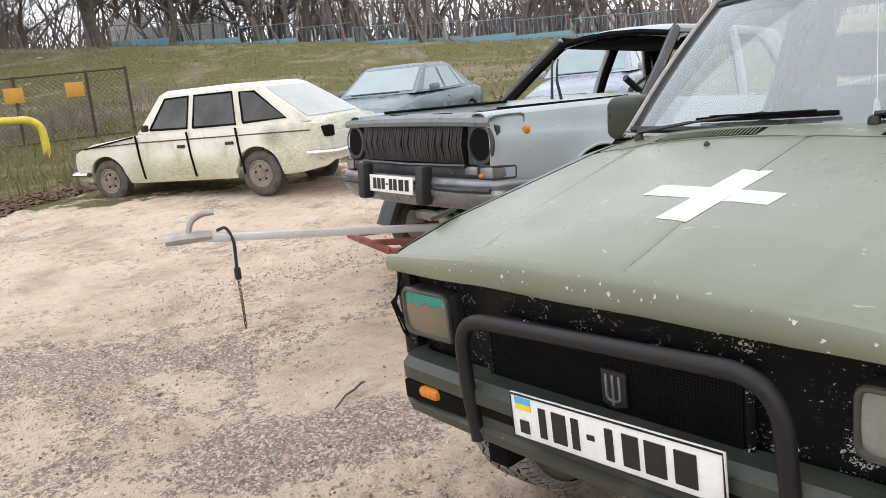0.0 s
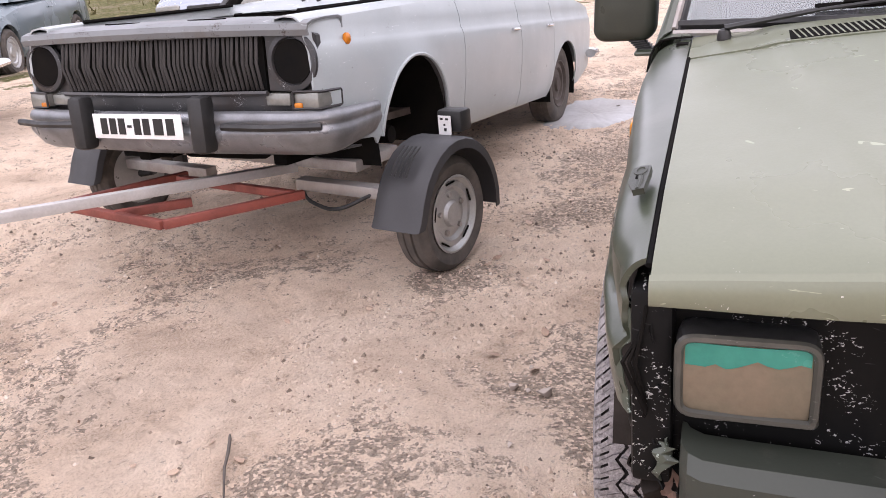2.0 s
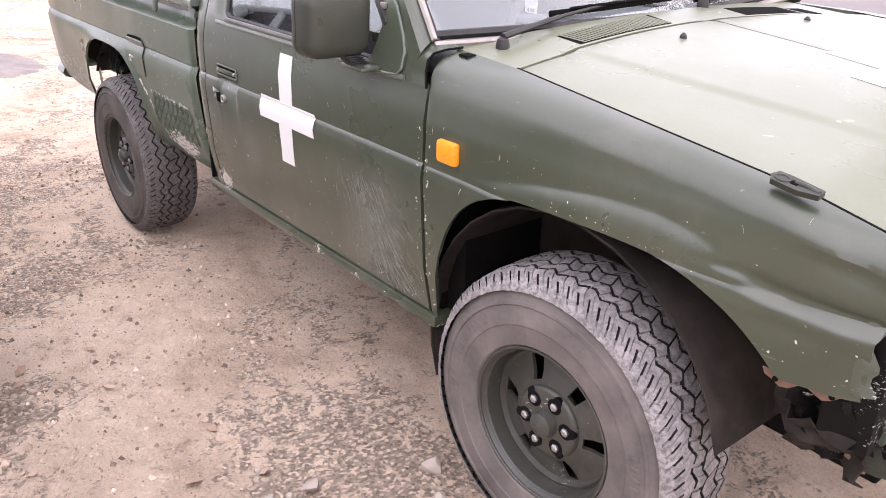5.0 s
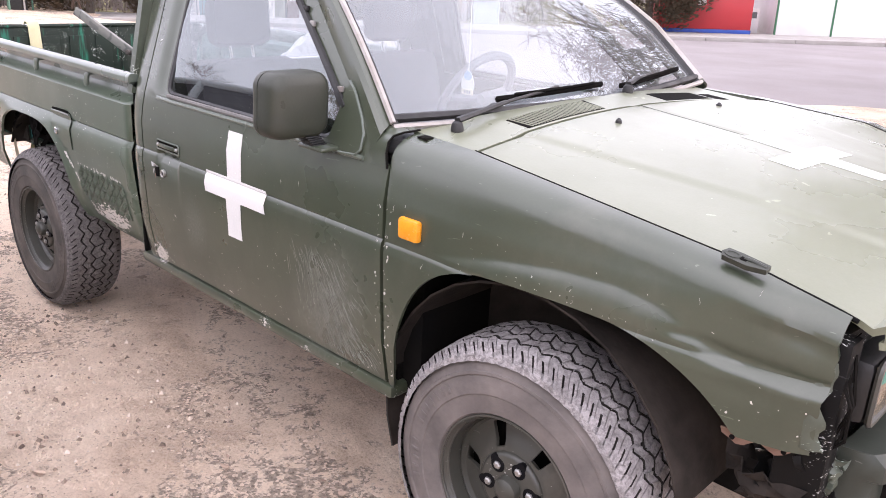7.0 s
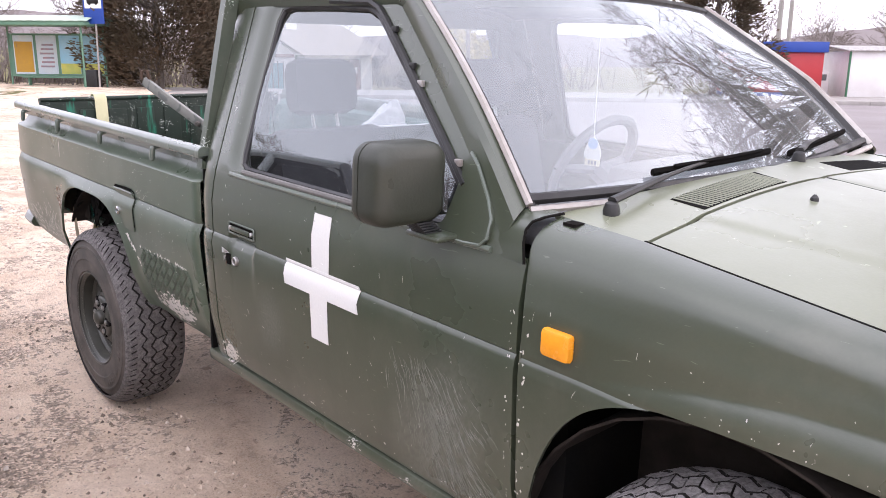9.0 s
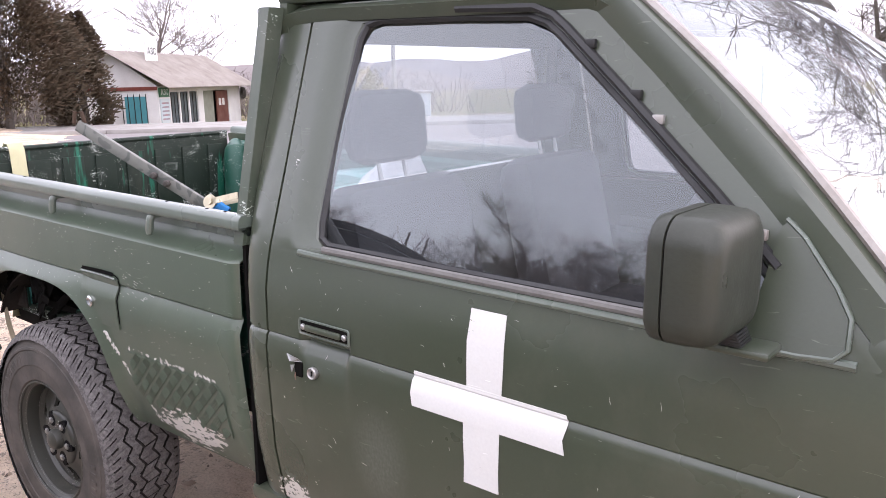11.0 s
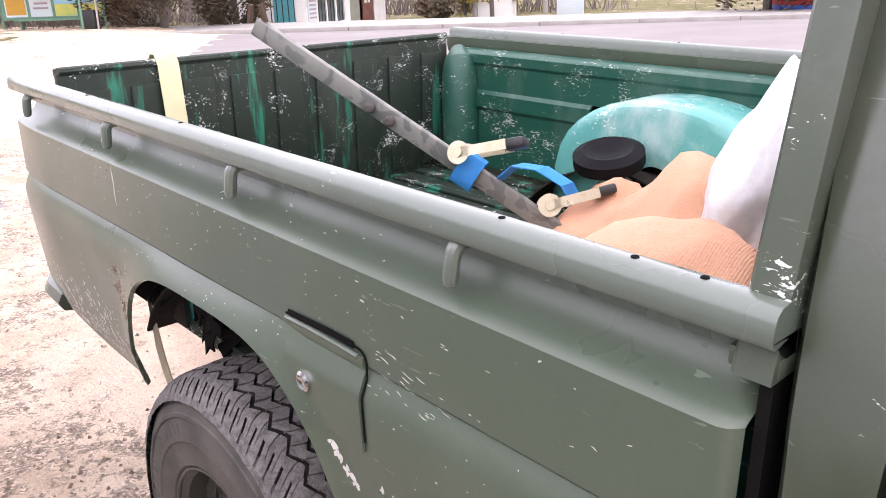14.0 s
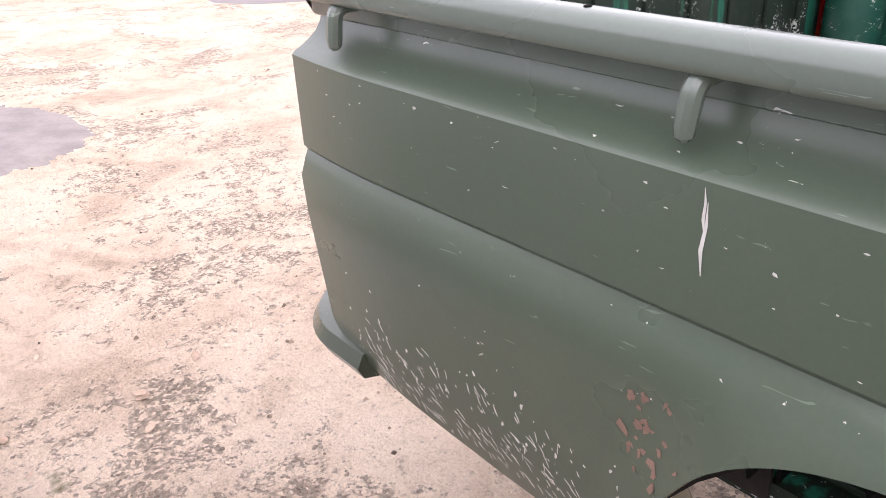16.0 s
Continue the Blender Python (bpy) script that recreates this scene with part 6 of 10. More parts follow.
# number plate, with bars in place of its characters
pl = part("number_plate", boxed((-0.832, -0.385, 0.622), (-0.824, 0.175, 0.738), None, 0.002), M["plate"], bumper, "white number plate with dark bars")
pl.matrix_basis = Matrix.Translation((-0.004, -0.047, 0.016)) @ pose(0, 0, 0, -1.4, 0, 0)
bm = bmesh.new()
tube(bm, [(-0.833, -0.382, 0.625), (-0.833, 0.172, 0.625), (-0.833, 0.172, 0.735), (-0.833, -0.382, 0.735), (-0.833, -0.382, 0.625)], 0.0025, 5)
part("plate_border", bm, M["ink"], pl)
for i, (c0, c1) in enumerate([(0.085, 0.065), (0.045, 0.005), (-0.012, -0.032), (-0.055, -0.075), (-0.105, -0.125), (-0.15, -0.19), (-0.205, -0.255), (-0.275, -0.325)]):
    z0, z1 = (0.642, 0.716) if i != 3 else (0.676, 0.688)
    part("plate_bar", boxed((-0.835, c0, z0), (-0.832, c1, z1)), M["ink"], pl)
part("plate_flag", boxed((-0.835, 0.158, 0.714), (-0.832, 0.11, 0.729)), M["sky_blue"], pl)
part("plate_flag", boxed((-0.835, 0.158, 0.699), (-0.832, 0.11, 0.714)), M["yellow"], pl)
part("plate_bar", boxed((-0.835, 0.148, 0.640), (-0.832, 0.120, 0.672)), M["ink"], pl)
# side repeater, bonnet catch
bm = boxed((0.31, cab_y(0.35, 0.955) - 0.004, 0.925), (0.385, cab_y(0.35, 0.955) + 0.02, 0.985), None, 0.014)
part("side_repeater", bm, M["amber"], pickup, "amber side repeater")
bm = bmesh.new()
cm = Matrix.Translation((-0.475, 0.734, 1.081)) @ pose(0, 0, 0, -14, -7, 0) @ Matrix.Scale(0.66, 4)
plate_poly(bm, [cm @ Vector(p) for p in ((-0.075, -0.020, 0), (0.02, -0.027, 0), (0.06, -0.026, 0), (0.07, 0.0, 0), (0.058, 0.022, 0), (-0.02, 0.026, 0), (-0.075, 0.010, 0))], cm.to_3x3() @ Vector((0, 0, 1)), 0.011)
tube(bm, [cm @ Vector(p) for p in ((-0.07, -0.004, 0.014), (-0.03, -0.008, 0.017), (0.0, -0.006, 0.017))], 0.005, 8, flat=0.7)
tube(bm, [cm @ Vector((0.036 + 0.022 * math.cos(a), -0.002 + 0.014 * math.sin(a), 0.014)) for a in [i * math.pi / 7 for i in range(15)]], 0.004, 6, False)
catch = part("bonnet_catch", bm, M["mirror_shell"], pickup, "rubber bonnet catch on the wing")
bm = boxed((-0.012, -0.011, 0.012), (0.012, 0.010, 0.019), cm, 0.003)
box(bm, (0.022, -0.010, 0.0135), (0.05, 0.008, 0.0155), cm, 0.001)
part("catch_strap", bm, M["matt_black"], catch)
# inner arches and underbody
for sc, zc, r in ARCHES:
    for k in (1, -1):
        bm, rows = bmesh.new(), []
        for i in range(17):
            a = math.pi * ((-0.12 + 1.05 * i / 16) if sc < 1 else (0.17 + 0.73 * i / 16))
            rows.append([(sc + (r + 0.015) * math.cos(a), k * y, zc + (r + 0.015) * math.sin(a)) for y in (0.45, 0.62, 0.79)])
        grid(bm, rows)
        if sc < 1:
            grid(bm, [[(sc + (r + 0.015) * math.cos(a), k * 0.45, zc + (r + 0.015) * math.sin(a)) for a in [math.pi * (-0.12 + 1.05 * i / 16) for i in range(17)]], [(sc, k * 0.45, zc - 0.1)] * 17])
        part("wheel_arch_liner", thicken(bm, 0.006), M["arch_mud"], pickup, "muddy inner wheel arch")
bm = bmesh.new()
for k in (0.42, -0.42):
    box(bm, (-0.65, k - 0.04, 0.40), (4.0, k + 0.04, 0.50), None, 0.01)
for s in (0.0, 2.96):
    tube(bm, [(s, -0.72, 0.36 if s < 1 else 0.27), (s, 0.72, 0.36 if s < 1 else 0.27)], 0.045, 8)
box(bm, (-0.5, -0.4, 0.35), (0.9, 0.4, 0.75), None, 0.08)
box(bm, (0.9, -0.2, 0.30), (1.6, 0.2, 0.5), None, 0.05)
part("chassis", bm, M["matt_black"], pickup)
bm = bmesh.new()
rnd = random.Random(9)
for s0, y0, z0, tall, wide, lean in ((3.24, 0.76, 0.80, 0.10, 0.09, 0.03), (3.13, 0.74, 0.82, 0.13, 0.11, -0.05), (3.05, 0.73, 0.79, 0.16, 0.07, 0.06), (3.00, 0.70, 0.74, 0.12, 0.05, 0.10), (3.19, 0.70, 0.84, 0.09, 0.12, 0.0)):
    rows = []
    for q in range(7):
        f = q / 6
        rows.append([(s0 + wide * (e - 0.5) * (1 - 0.45 * f * abs(math.sin(7 * e + s0 * 9))) + lean * f, y0 + 0.018 * noise.noise(Vector((e * 4, f * 4, s0 * 7))) + 0.02 * f, z0 - tall * f * (0.8 + 0.35 * noise.noise(Vector((e * 5, s0 * 3, 0))))) for e in [i / 6 for i in range(7)]])
    grid(bm, rows)
thicken(bm, 0.004)
part("torn_mud_liner", bm, M["matt_black"], pickup, "torn black mud liner in the rear arch")
bm = bmesh.new()
grid(bm, [[(s - w, y, z - 0.2 * w), (s, y + 0.002, z), (s + w, y, z + 0.2 * w)] for s, y, z, w in ((3.345, 0.770, 0.700, 0.010), (3.318, 0.776, 0.650, 0.014), (3.290, 0.782, 0.592, 0.022), (3.258, 0.786, 0.548, 0.025), (3.225, 0.788, 0.500, 0.020), (3.200, 0.788, 0.455, 0.012))])
part("hanging_strap", thicken(bm, 0.003), M["khaki"], pickup, "frayed khaki strap hanging in the rear arch")
# spring shackle and brake hose behind the wheel
bm = bmesh.new()
tube(bm, [(3.02, 0.52, 0.66), (3.16, 0.55, 0.60), (3.22, 0.60, 0.545)], [0.03, 0.035, 0.02], 8)
tube(bm, [(3.16, 0.55, 0.60), (3.12, 0.60, 0.50)], [0.032, 0.02], 8)
part("spring_shackle", bm, M["rust"], pickup, "rusty spring shackle")


# ---- wheels ----
def tread_bm():
    """A rounded all-terrain tread: zigzag grooves between the ribs, cuts across them, notched shoulders."""
    bm, pitches, deep = bmesh.new(), 40, 0.011
    step = 2 * math.pi / pitches
    # across: (y, how far the zigzag carries it, kind of the band from here to the next line)
    lines = [(-0.1235, 0, "skirt"), (-0.119, 0, "edge"), (-0.106, 0, "lug"), (-0.088, 0.1, "land"), (-0.076, 0.5, "land"), (-0.0645, 1, "groove"), (-0.0565, 1, "rib_a"), (-0.042, 1, "rib_a"), (-0.0275, 1, "groove"), (-0.0195, 1, "rib_b"), (0.0, 1, "rib_b"),
             (0.0195, 1, "groove"), (0.0275, 1, "rib_c"), (0.042, 1, "rib_c"), (0.0565, 1, "groove"), (0.0645, 1, "land"), (0.076, 0.5, "land"), (0.088, 0.1, "lug"), (0.106, 0, "edge"), (0.119, 0, "skirt"), (0.1235, 0, "")]
    cuts = [0.0, 0.11, 0.18, 0.30, 0.34, 0.44, 0.52, 0.61, 0.74, 0.78, 0.90]
    notch = {"land": ((0.30, 0.34, 0.4), (0.74, 0.78, 0.3)), "lug": ((0.0, 0.11, 1.0), (0.52, 0.61, 1.0), (0.30, 0.34, 0.35), (0.74, 0.78, 0.3)), "edge": ((0.0, 0.11, 0.6), (0.52, 0.61, 0.6)), "skirt": (),
             "rib_a": ((0.30, 0.34, 0.8), (0.74, 0.78, 0.4)), "rib_b": ((0.11, 0.18, 0.35), (0.52, 0.61, 0.8)), "rib_c": ((0.30, 0.34, 0.4), (0.78, 0.90, 0.45))}

    def crown(y):
        return 0.3765 - 0.10 * (y / 0.1) ** 2 * 0.06 - (0.020 * ((abs(y) - 0.075) / 0.044) ** 2.0 if abs(y) > 0.075 else 0)

    tops = {}

    def vert(i, j, low):
        key = (i, j, low)
        if key not in tops:
            y, z, kind = lines[j]
            turn, f = divmod(i, len(cuts))
            f = cuts[f]
            zig = (abs(((f * 2) % 2) - 1) - 0.5) * 2 * 0.0105
            a = (turn + f) * step + 0.10 * step * math.sin(y * 60) + (0.55 * step * max(0, (abs(y) - 0.06) / 0.06))
            r = crown(y)
            if abs(y) > 0.122:
                r = 0.334
            yy = y + zig * z + 0.0006 * math.sin(i * 12.9898 + j * 3.1)
            r += 0.0008 * math.sin(i * 7.3 + j * 5.7) - low * deep
            tops[key] = bm.verts.new((r * math.cos(a), yy, r * math.sin(a)))
        return tops[key]

    n = pitches * len(cuts)
    depth = {}
    for i in range(n):
        f = cuts[i % len(cuts)]
        for j in range(len(lines) - 1):
            kind, d = lines[j][2], 0.0
            if kind == "groove":
                d = 1.0
            else:
                for a, b, k in notch[kind]:
                    if a - 1e-6 <= f < b - 1e-6:
                        d = k
            depth[i, j] = d
    for i in range(n):
        i2 = (i + 1) % n
        for j in range(len(lines) - 1):
            d = depth[i, j]
            q = bm.faces.new((vert(i, j, d), vert(i2, j, d), vert(i2, j + 1, d), vert(i, j + 1, d)))
            # deep faces take the shade-dark rubber
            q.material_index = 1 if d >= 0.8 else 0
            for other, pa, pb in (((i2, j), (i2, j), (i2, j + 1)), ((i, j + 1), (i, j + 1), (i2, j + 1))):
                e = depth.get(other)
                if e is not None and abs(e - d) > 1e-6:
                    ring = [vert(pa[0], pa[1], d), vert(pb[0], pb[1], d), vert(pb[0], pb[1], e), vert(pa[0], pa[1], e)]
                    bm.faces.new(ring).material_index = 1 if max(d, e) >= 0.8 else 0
    return bm


def off_road_wheel(m, side, dusty=""):
    """side +1: the outer face looks along +y."""
    w = part("wheel", bmesh.new(), M["rim"], pickup, "all-terrain wheel with dark spoked rim", at=m)
    W = 0.118
    bm = bmesh.new()
    prof = [(0.192, -W + 0.012), (0.205, -W - 0.004), (0.27, -W - 0.010), (0.312, -W - 0.004), (0.335, -W + 0.006), (0.345, -W + 0.025), (0.345, 0), (0.345, W - 0.025), (0.335, W - 0.006),
            (0.325, W - 0.001), (0.312, W + 0.004), (0.310, W + 0.0075), (0.303, W + 0.0085), (0.300, W + 0.0055), (0.285, W + 0.0085), (0.27, W + 0.010), (0.255, W + 0.0105), (0.252, W + 0.008), (0.205, W + 0.004), (0.192, W - 0.012)]
    lathe(bm, prof, 56, closed=True)
    part("tyre", bm, M[dusty + "rubber"], w, "dusty black tyre")
    part("tread", tread_bm(), [M[dusty + "tread"], M["groove_shade"]], w, "worn all-terrain tread with zigzag grooves", 24)
    bm = bmesh.new()
    s = side
    lathe(bm, [(0.196, -0.11 * s), (0.200, -0.115 * s), (0.185, -0.09 * s), (0.178, 0.03 * s), (0.184, 0.10 * s), (0.200, 0.118 * s), (0.203, 0.112 * s), (0.206, 0.09 * s)], 40, closed=True)
    finish(bm)
    bm.to_mesh(w.data)
    bm.free()
    # black disc behind the slots stands in for the wheel's shaded inside
    bm = bmesh.new()
    lathe(bm, [(0.180, 0.006 * s), (0.12, 0.010 * s), (0.05, 0.012 * s)], 32)
    part("rim_well", bm, M["matt_black"], w)
    # pressed wheel face with six slots, in sectors
    rings = [(0.080, 0.072), (0.100, 0.068), (0.116, 0.058), (0.160, 0.044), (0.172, 0.044), (0.181, 0.062)]
    for q in range(6):
        bm = bmesh.new()
        vs = [[bm.verts.new((r * math.cos(a), y * s, r * math.sin(a))) for r, y in rings] for a in [math.radians(60 * q + 5 * h + 17) for h in range(13)]]
        for h in range(12):
            for g in range(5):
                if g in (1, 2) and h in (0, 1, 2):
                    continue
                bm.faces.new((vs[h][g], vs[h + 1][g], vs[h + 1][g + 1], vs[h][g + 1]))
        part("spoke", thicken(bm, 0.010), M["rim"], w)
        t2 = Matrix.Rotation(2 * math.pi * (q + 0.5) / 6 + 0.3, 4, "Y") @ Matrix.Translation((0.062, 0, 0))
        # black discs on the hub plate paint in the shade of the nut pockets
        bm = bmesh.new()
        lathe(bm, [(0.020, 0.070 * s), (0.020, 0.0936 * s)], 16, t2)
        lathe(bm, [(0.013, 0.070 * s), (0.013, 0.0934 * s)], 12, t2 @ Matrix.Translation((0.016, 0, 0)))
        part("nut_pocket", bm, M["nose_black"], w)
        bm = bmesh.new()
        lathe(bm, [(0.0105, 0.07 * s), (0.0105, 0.098 * s), (0.006, 0.101 * s)], 6, t2)
        part("wheel_nut", bm, M["steel"], w)
    bm = bmesh.new()
    lathe(bm, [(0.094, 0.060 * s), (0.092, 0.082 * s), (0.087, 0.089 * s), (0.080, 0.0925 * s), (0.035, 0.0925 * s)], 32)
    part("hub_plate", bm, M["rim"], w)
    bm = bmesh.new()
    for r0, y0 in ((0.196, 0.1165), (0.187, 0.100)):
        tube(bm, [(r0 * math.cos(a), y0 * s, r0 * math.sin(a)) for a in [2 * math.pi * i / 48 for i in range(49)]], 0.004, 6, False)
    part("rim_lip", bm, M["rim"], w)
    # worn raised lettering round the sidewall, as plain bars
    for a0, count in ((20, 7), (65, 5), (200, 7), (245, 5)):
        for i in range(count):
            bm = bmesh.new()
            box(bm, (-0.0055, 0, -0.012), (0.0055, 0.003, 0.012), pose(0, 0, 0, 0, a0 + 5.2 * i, 0) @ Matrix.Translation((0, (W + 0.0095) * s - 0.0015, 0.278)), 0.001)
            part("sidewall_bar", bm, M[dusty + "rubber"], w)
    bm = bmesh.new()
    lathe(bm, [(0.034, 0.06 * s), (0.034, 0.100 * s), (0.030, 0.112 * s), (0.020, 0.119 * s), (0.005, 0.122 * s)], 24)
    part("hub_cap", bm, M["rim"], w)
    return w


off_road_wheel(Matrix.Translation((-0.03, 0.735, 0.372)) @ pose(0, 0, 0, 0, 20, 3) @ Matrix.Scale(1.03, 4), 1, "dusty_")
off_road_wheel(Matrix.Translation((-0.03, -0.735, 0.372)) @ pose(0, 0, 0, 0, 50, 3) @ Matrix.Scale(1.03, 4), -1, "dusty_")
off_road_wheel(Matrix.Translation((2.90, 0.74, 0.292)) @ pose(0, 0, 0, 0, 5, 0) @ Matrix.Scale(1.04, 4), 1)
off_road_wheel(Matrix.Translation((2.90, -0.74, 0.292)) @ pose(0, 0, 0, 0, 33, 0) @ Matrix.Scale(1.04, 4), -1)


# ---- paint knocked off along edges, arches and the bed's side ----
def flakes(spots, yfun, seed):
    """Thin ragged flecks of bared primer on a body side, from (s, z, size, stretch along z)."""
    rnd, bm = random.Random(seed), bmesh.new()
    for s, z, r, tall in spots:
        if z < 0.40:
            continue
        n = rnd.randint(5, 7)
        lean = rnd.uniform(-0.8, 0.8)
        r *= 0.62
        pts = []
        for i in range(n):
            a = 2 * math.pi * i / n + rnd.uniform(-0.3, 0.3)
            q = r * rnd.uniform(0.25, 1.3)
            ds, dz = q * math.cos(a), q * math.sin(a) * tall
            ds += dz * lean * 0.5
            pts.append((s + ds, yfun(s + ds, z + dz) + 0.0009, z + dz))
        vs = [bm.verts.new(p) for p in reversed(pts)]
        bm.faces.new(vs)
    return thicken(bm, 0.0006)


def scratches(strokes, yfun):
    """Thin strokes (s, z, length, degrees, width) scored into a body side."""
    V, F = [], []
    for s, z, long, turn, wide in strokes:
        a, b = radians(turn), len(V)
        d, n = Vector((math.cos(a), math.sin(a))), Vector((-math.sin(a), math.cos(a)))
        for q, w in ((-0.5, 0.15), (-0.15, 1), (0.2, 0.7), (0.5, 0.1)):
            p = Vector((s, z)) + d * long * q + n * 0.04 * long * math.sin(q * 5 + s * 40)
            for k in (-1, 1):
                e = p + n * wide * w * 0.5 * k
                V.append((e.x, yfun(e.x, e.y) + 0.0009, e.y))
        F += [(b + 2 * i, b + 2 * i + 1, b + 2 * i + 3, b + 2 * i + 2) for i in range(3)]
    bm = bmesh.new()
    vs = [bm.verts.new(v) for v in V]
    for f in F:
        bm.faces.new([vs[i] for i in f])
    return thicken(bm, 0.0004)


M["scuff"] = plain("rubbed_paint", (0.24, 0.245, 0.21), (0.16, 0.165, 0.14), 0.7, 0, 30, 200, 0.1)
rnd = random.Random(12)
door_part = [o for o in pickup.children if o.name == "door"][0]
strokes = [(rnd.uniform(0.52, 1.76), rnd.uniform(0.50, 1.08), rnd.uniform(0.003, 0.020) * rnd.uniform(0.4, 1), rnd.choice((60, 75, 110, 20, 150)) + rnd.gauss(0, 12), rnd.uniform(0.0005, 0.0010)) for q in range(64)]
tagged(part("paint_scuff", scratches(strokes, cab_y), M["chip"], door_part, "fine pale scratches"), kind="stuff")
strokes = []
for q in range(420):
    u, v = rnd.gauss(0, 0.45), rnd.random()
    strokes.append((0.60 + 0.16 * u + 0.13 * v, 0.475 + 0.30 * v ** 1.4, rnd.uniform(0.015, 0.07), 62 + 22 * u + rnd.gauss(0, 7), rnd.uniform(0.0005, 0.0013)))
strokes = [p for p in strokes if p[0] > 0.475 and p[1] - p[2] / 2 > 0.462]
tagged(part("rubbed_patch", scratches(strokes, cab_y), M["scuff"], door_part, "rubbed patch of slanting scratches"), kind="stuff")
strokes = [(rnd.uniform(-0.62, 0.42), rnd.uniform(0.86, 1.06), rnd.uniform(0.004, 0.020), rnd.choice((60, 110, 85)) + rnd.gauss(0, 15), rnd.uniform(0.0004, 0.0008)) for q in range(9)]
tagged(part("paint_scuff", scratches([p for p in strokes if p[1] - p[2] / 2 > arch_low(p[0], 0.76) + 0.004], fender_y), M["chip"], pickup, "fine pale scratches"), kind="stuff")
strokes = [(rnd.uniform(2.0, 3.9), 0.935 + 0.10 * rnd.random(), rnd.uniform(0.002, 0.008), rnd.choice((0, 8, -8, 20)) + rnd.gauss(0, 8), rnd.uniform(0.0006, 0.0014)) for q in range(40)]
strokes += [(rnd.uniform(2.4, 3.5), rnd.uniform(1.044, 1.075), rnd.uniform(0.003, 0.010), rnd.gauss(0, 5), rnd.uniform(0.0006, 0.0012)) for q in range(22)]
strokes += [(rnd.uniform(2.28, 2.44), 0.87 + 0.07 * rnd.random(), rnd.uniform(0.004, 0.02), rnd.gauss(8, 6), rnd.uniform(0.0004, 0.0009)) for q in range(30)]
strokes += [(rnd.uniform(3.40, 3.85), 0.53 + 0.14 * rnd.random() ** 1.5, rnd.uniform(0.003, 0.020), 62 + rnd.gauss(0, 14), rnd.uniform(0.0007, 0.0022)) for q in range(210)]
strokes += [(3.292, 0.985, 0.070, 87, 0.004), (3.294, 1.01, 0.045, 82, 0.003)]
strokes = [p for p in strokes if p[1] - p[2] / 2 > arch_low(p[0], 0.51) + 0.01]
tagged(part("paint_scuff", scratches(strokes, bed_y), M["chip"], pickup, "fine pale scratches"), kind="stuff")
rnd = random.Random(31)
spots = [(rnd.uniform(0.425, 0.447), rnd.uniform(0.48, 0.99), rnd.uniform(0.002, 0.006), rnd.uniform(1, 2.2)) for q in range(30)]
for q in range(20):
    s = rnd.uniform(-0.47, 0.40)
    spots.append((s, arch_low(s, 0.5) + 0.008 + abs(rnd.gauss(0, 0.012)), rnd.uniform(0.0012, 0.0042), rnd.uniform(0.5, 1.2)))
spots += [(rnd.uniform(-0.66, -0.45), rnd.uniform(0.76, 0.86), rnd.uniform(0.0015, 0.005), rnd.uniform(0.4, 1.5)) for q in range(10)]
spots += [(rnd.uniform(-0.4, 0.4), rnd.uniform(0.90, 1.0), rnd.uniform(0.001, 0.003), rnd.uniform(0.4, 3)) for q in range(12)]
spots = [p for p in spots if p[1] - p[2] * p[3] * 1.2 > arch_low(p[0], 0.44) + 0.003 and p[1] - p[2] * p[3] * 1.2 > (0.75 if p[0] < -0.25 else 0.45)]
tagged(part("paint_wear", flakes(spots, fender_y, 1), M["chip"], pickup, "small white chips in the paint"), kind="stuff")
spots = [(rnd.uniform(0.468, 0.482), rnd.uniform(0.48, 1.0), rnd.uniform(0.0015, 0.004), rnd.uniform(1, 2.5)) for q in range(24)]
spots += [(rnd.uniform(0.5, 1.75), rnd.uniform(0.465, 0.50), rnd.uniform(0.002, 0.006), rnd.uniform(0.4, 1)) for q in range(26)]
tagged(part("paint_wear", flakes(spots, cab_y, 2), M["chip"], pickup, "small white chips in the paint"), kind="stuff")
spots = [(rnd.uniform(2.1, 3.9), 0.905 + 0.13 * rnd.random() ** 0.6, rnd.uniform(0.0012, 0.005), rnd.choice((0.25, 0.35, 0.5, 0.8))) for q in range(30)]
spots += [(rnd.uniform(3.36, 3.9), rnd.gauss(0.60, 0.07), rnd.uniform(0.0012, 0.005), rnd.uniform(0.6, 2.4)) for q in range(80)]
spots += [(rnd.uniform(2.5, 3.4), rnd.uniform(0.862, 0.885), rnd.uniform(0.0010, 0.003), rnd.uniform(0.4, 1.2)) for q in range(30)]
spots += [(rnd.uniform(2.03, 2.40), rnd.gauss(0.80, 0.04), rnd.uniform(0.001, 0.004), rnd.uniform(0.3, 0.8)) for q in range(34)]
rust = [(3.325 + 0.035 * rnd.gauss(0, 0.6), rnd.uniform(0.69, 0.81), rnd.uniform(0.005, 0.013), rnd.uniform(0.8, 2.0)) for q in range(34)]
rust = [p for p in rust if p[1] - p[2] * p[3] * 0.9 > arch_low(p[0], 0.51) + 0.004]
tagged(part("rust_patch", flakes(rust, bed_y, 8), M["bare_rust"], pickup, "rusty scabs beside the rear arch"), kind="stuff")
tagged(part("peeled_edge", flakes(PEEL, bed_y, 5), M["chip"], pickup, "peeled primer beside the tread plate"), kind="stuff")
tagged(part("paint_wear", flakes(spots, bed_y, 3), M["chip"], pickup, "small white chips in the paint"), kind="stuff")

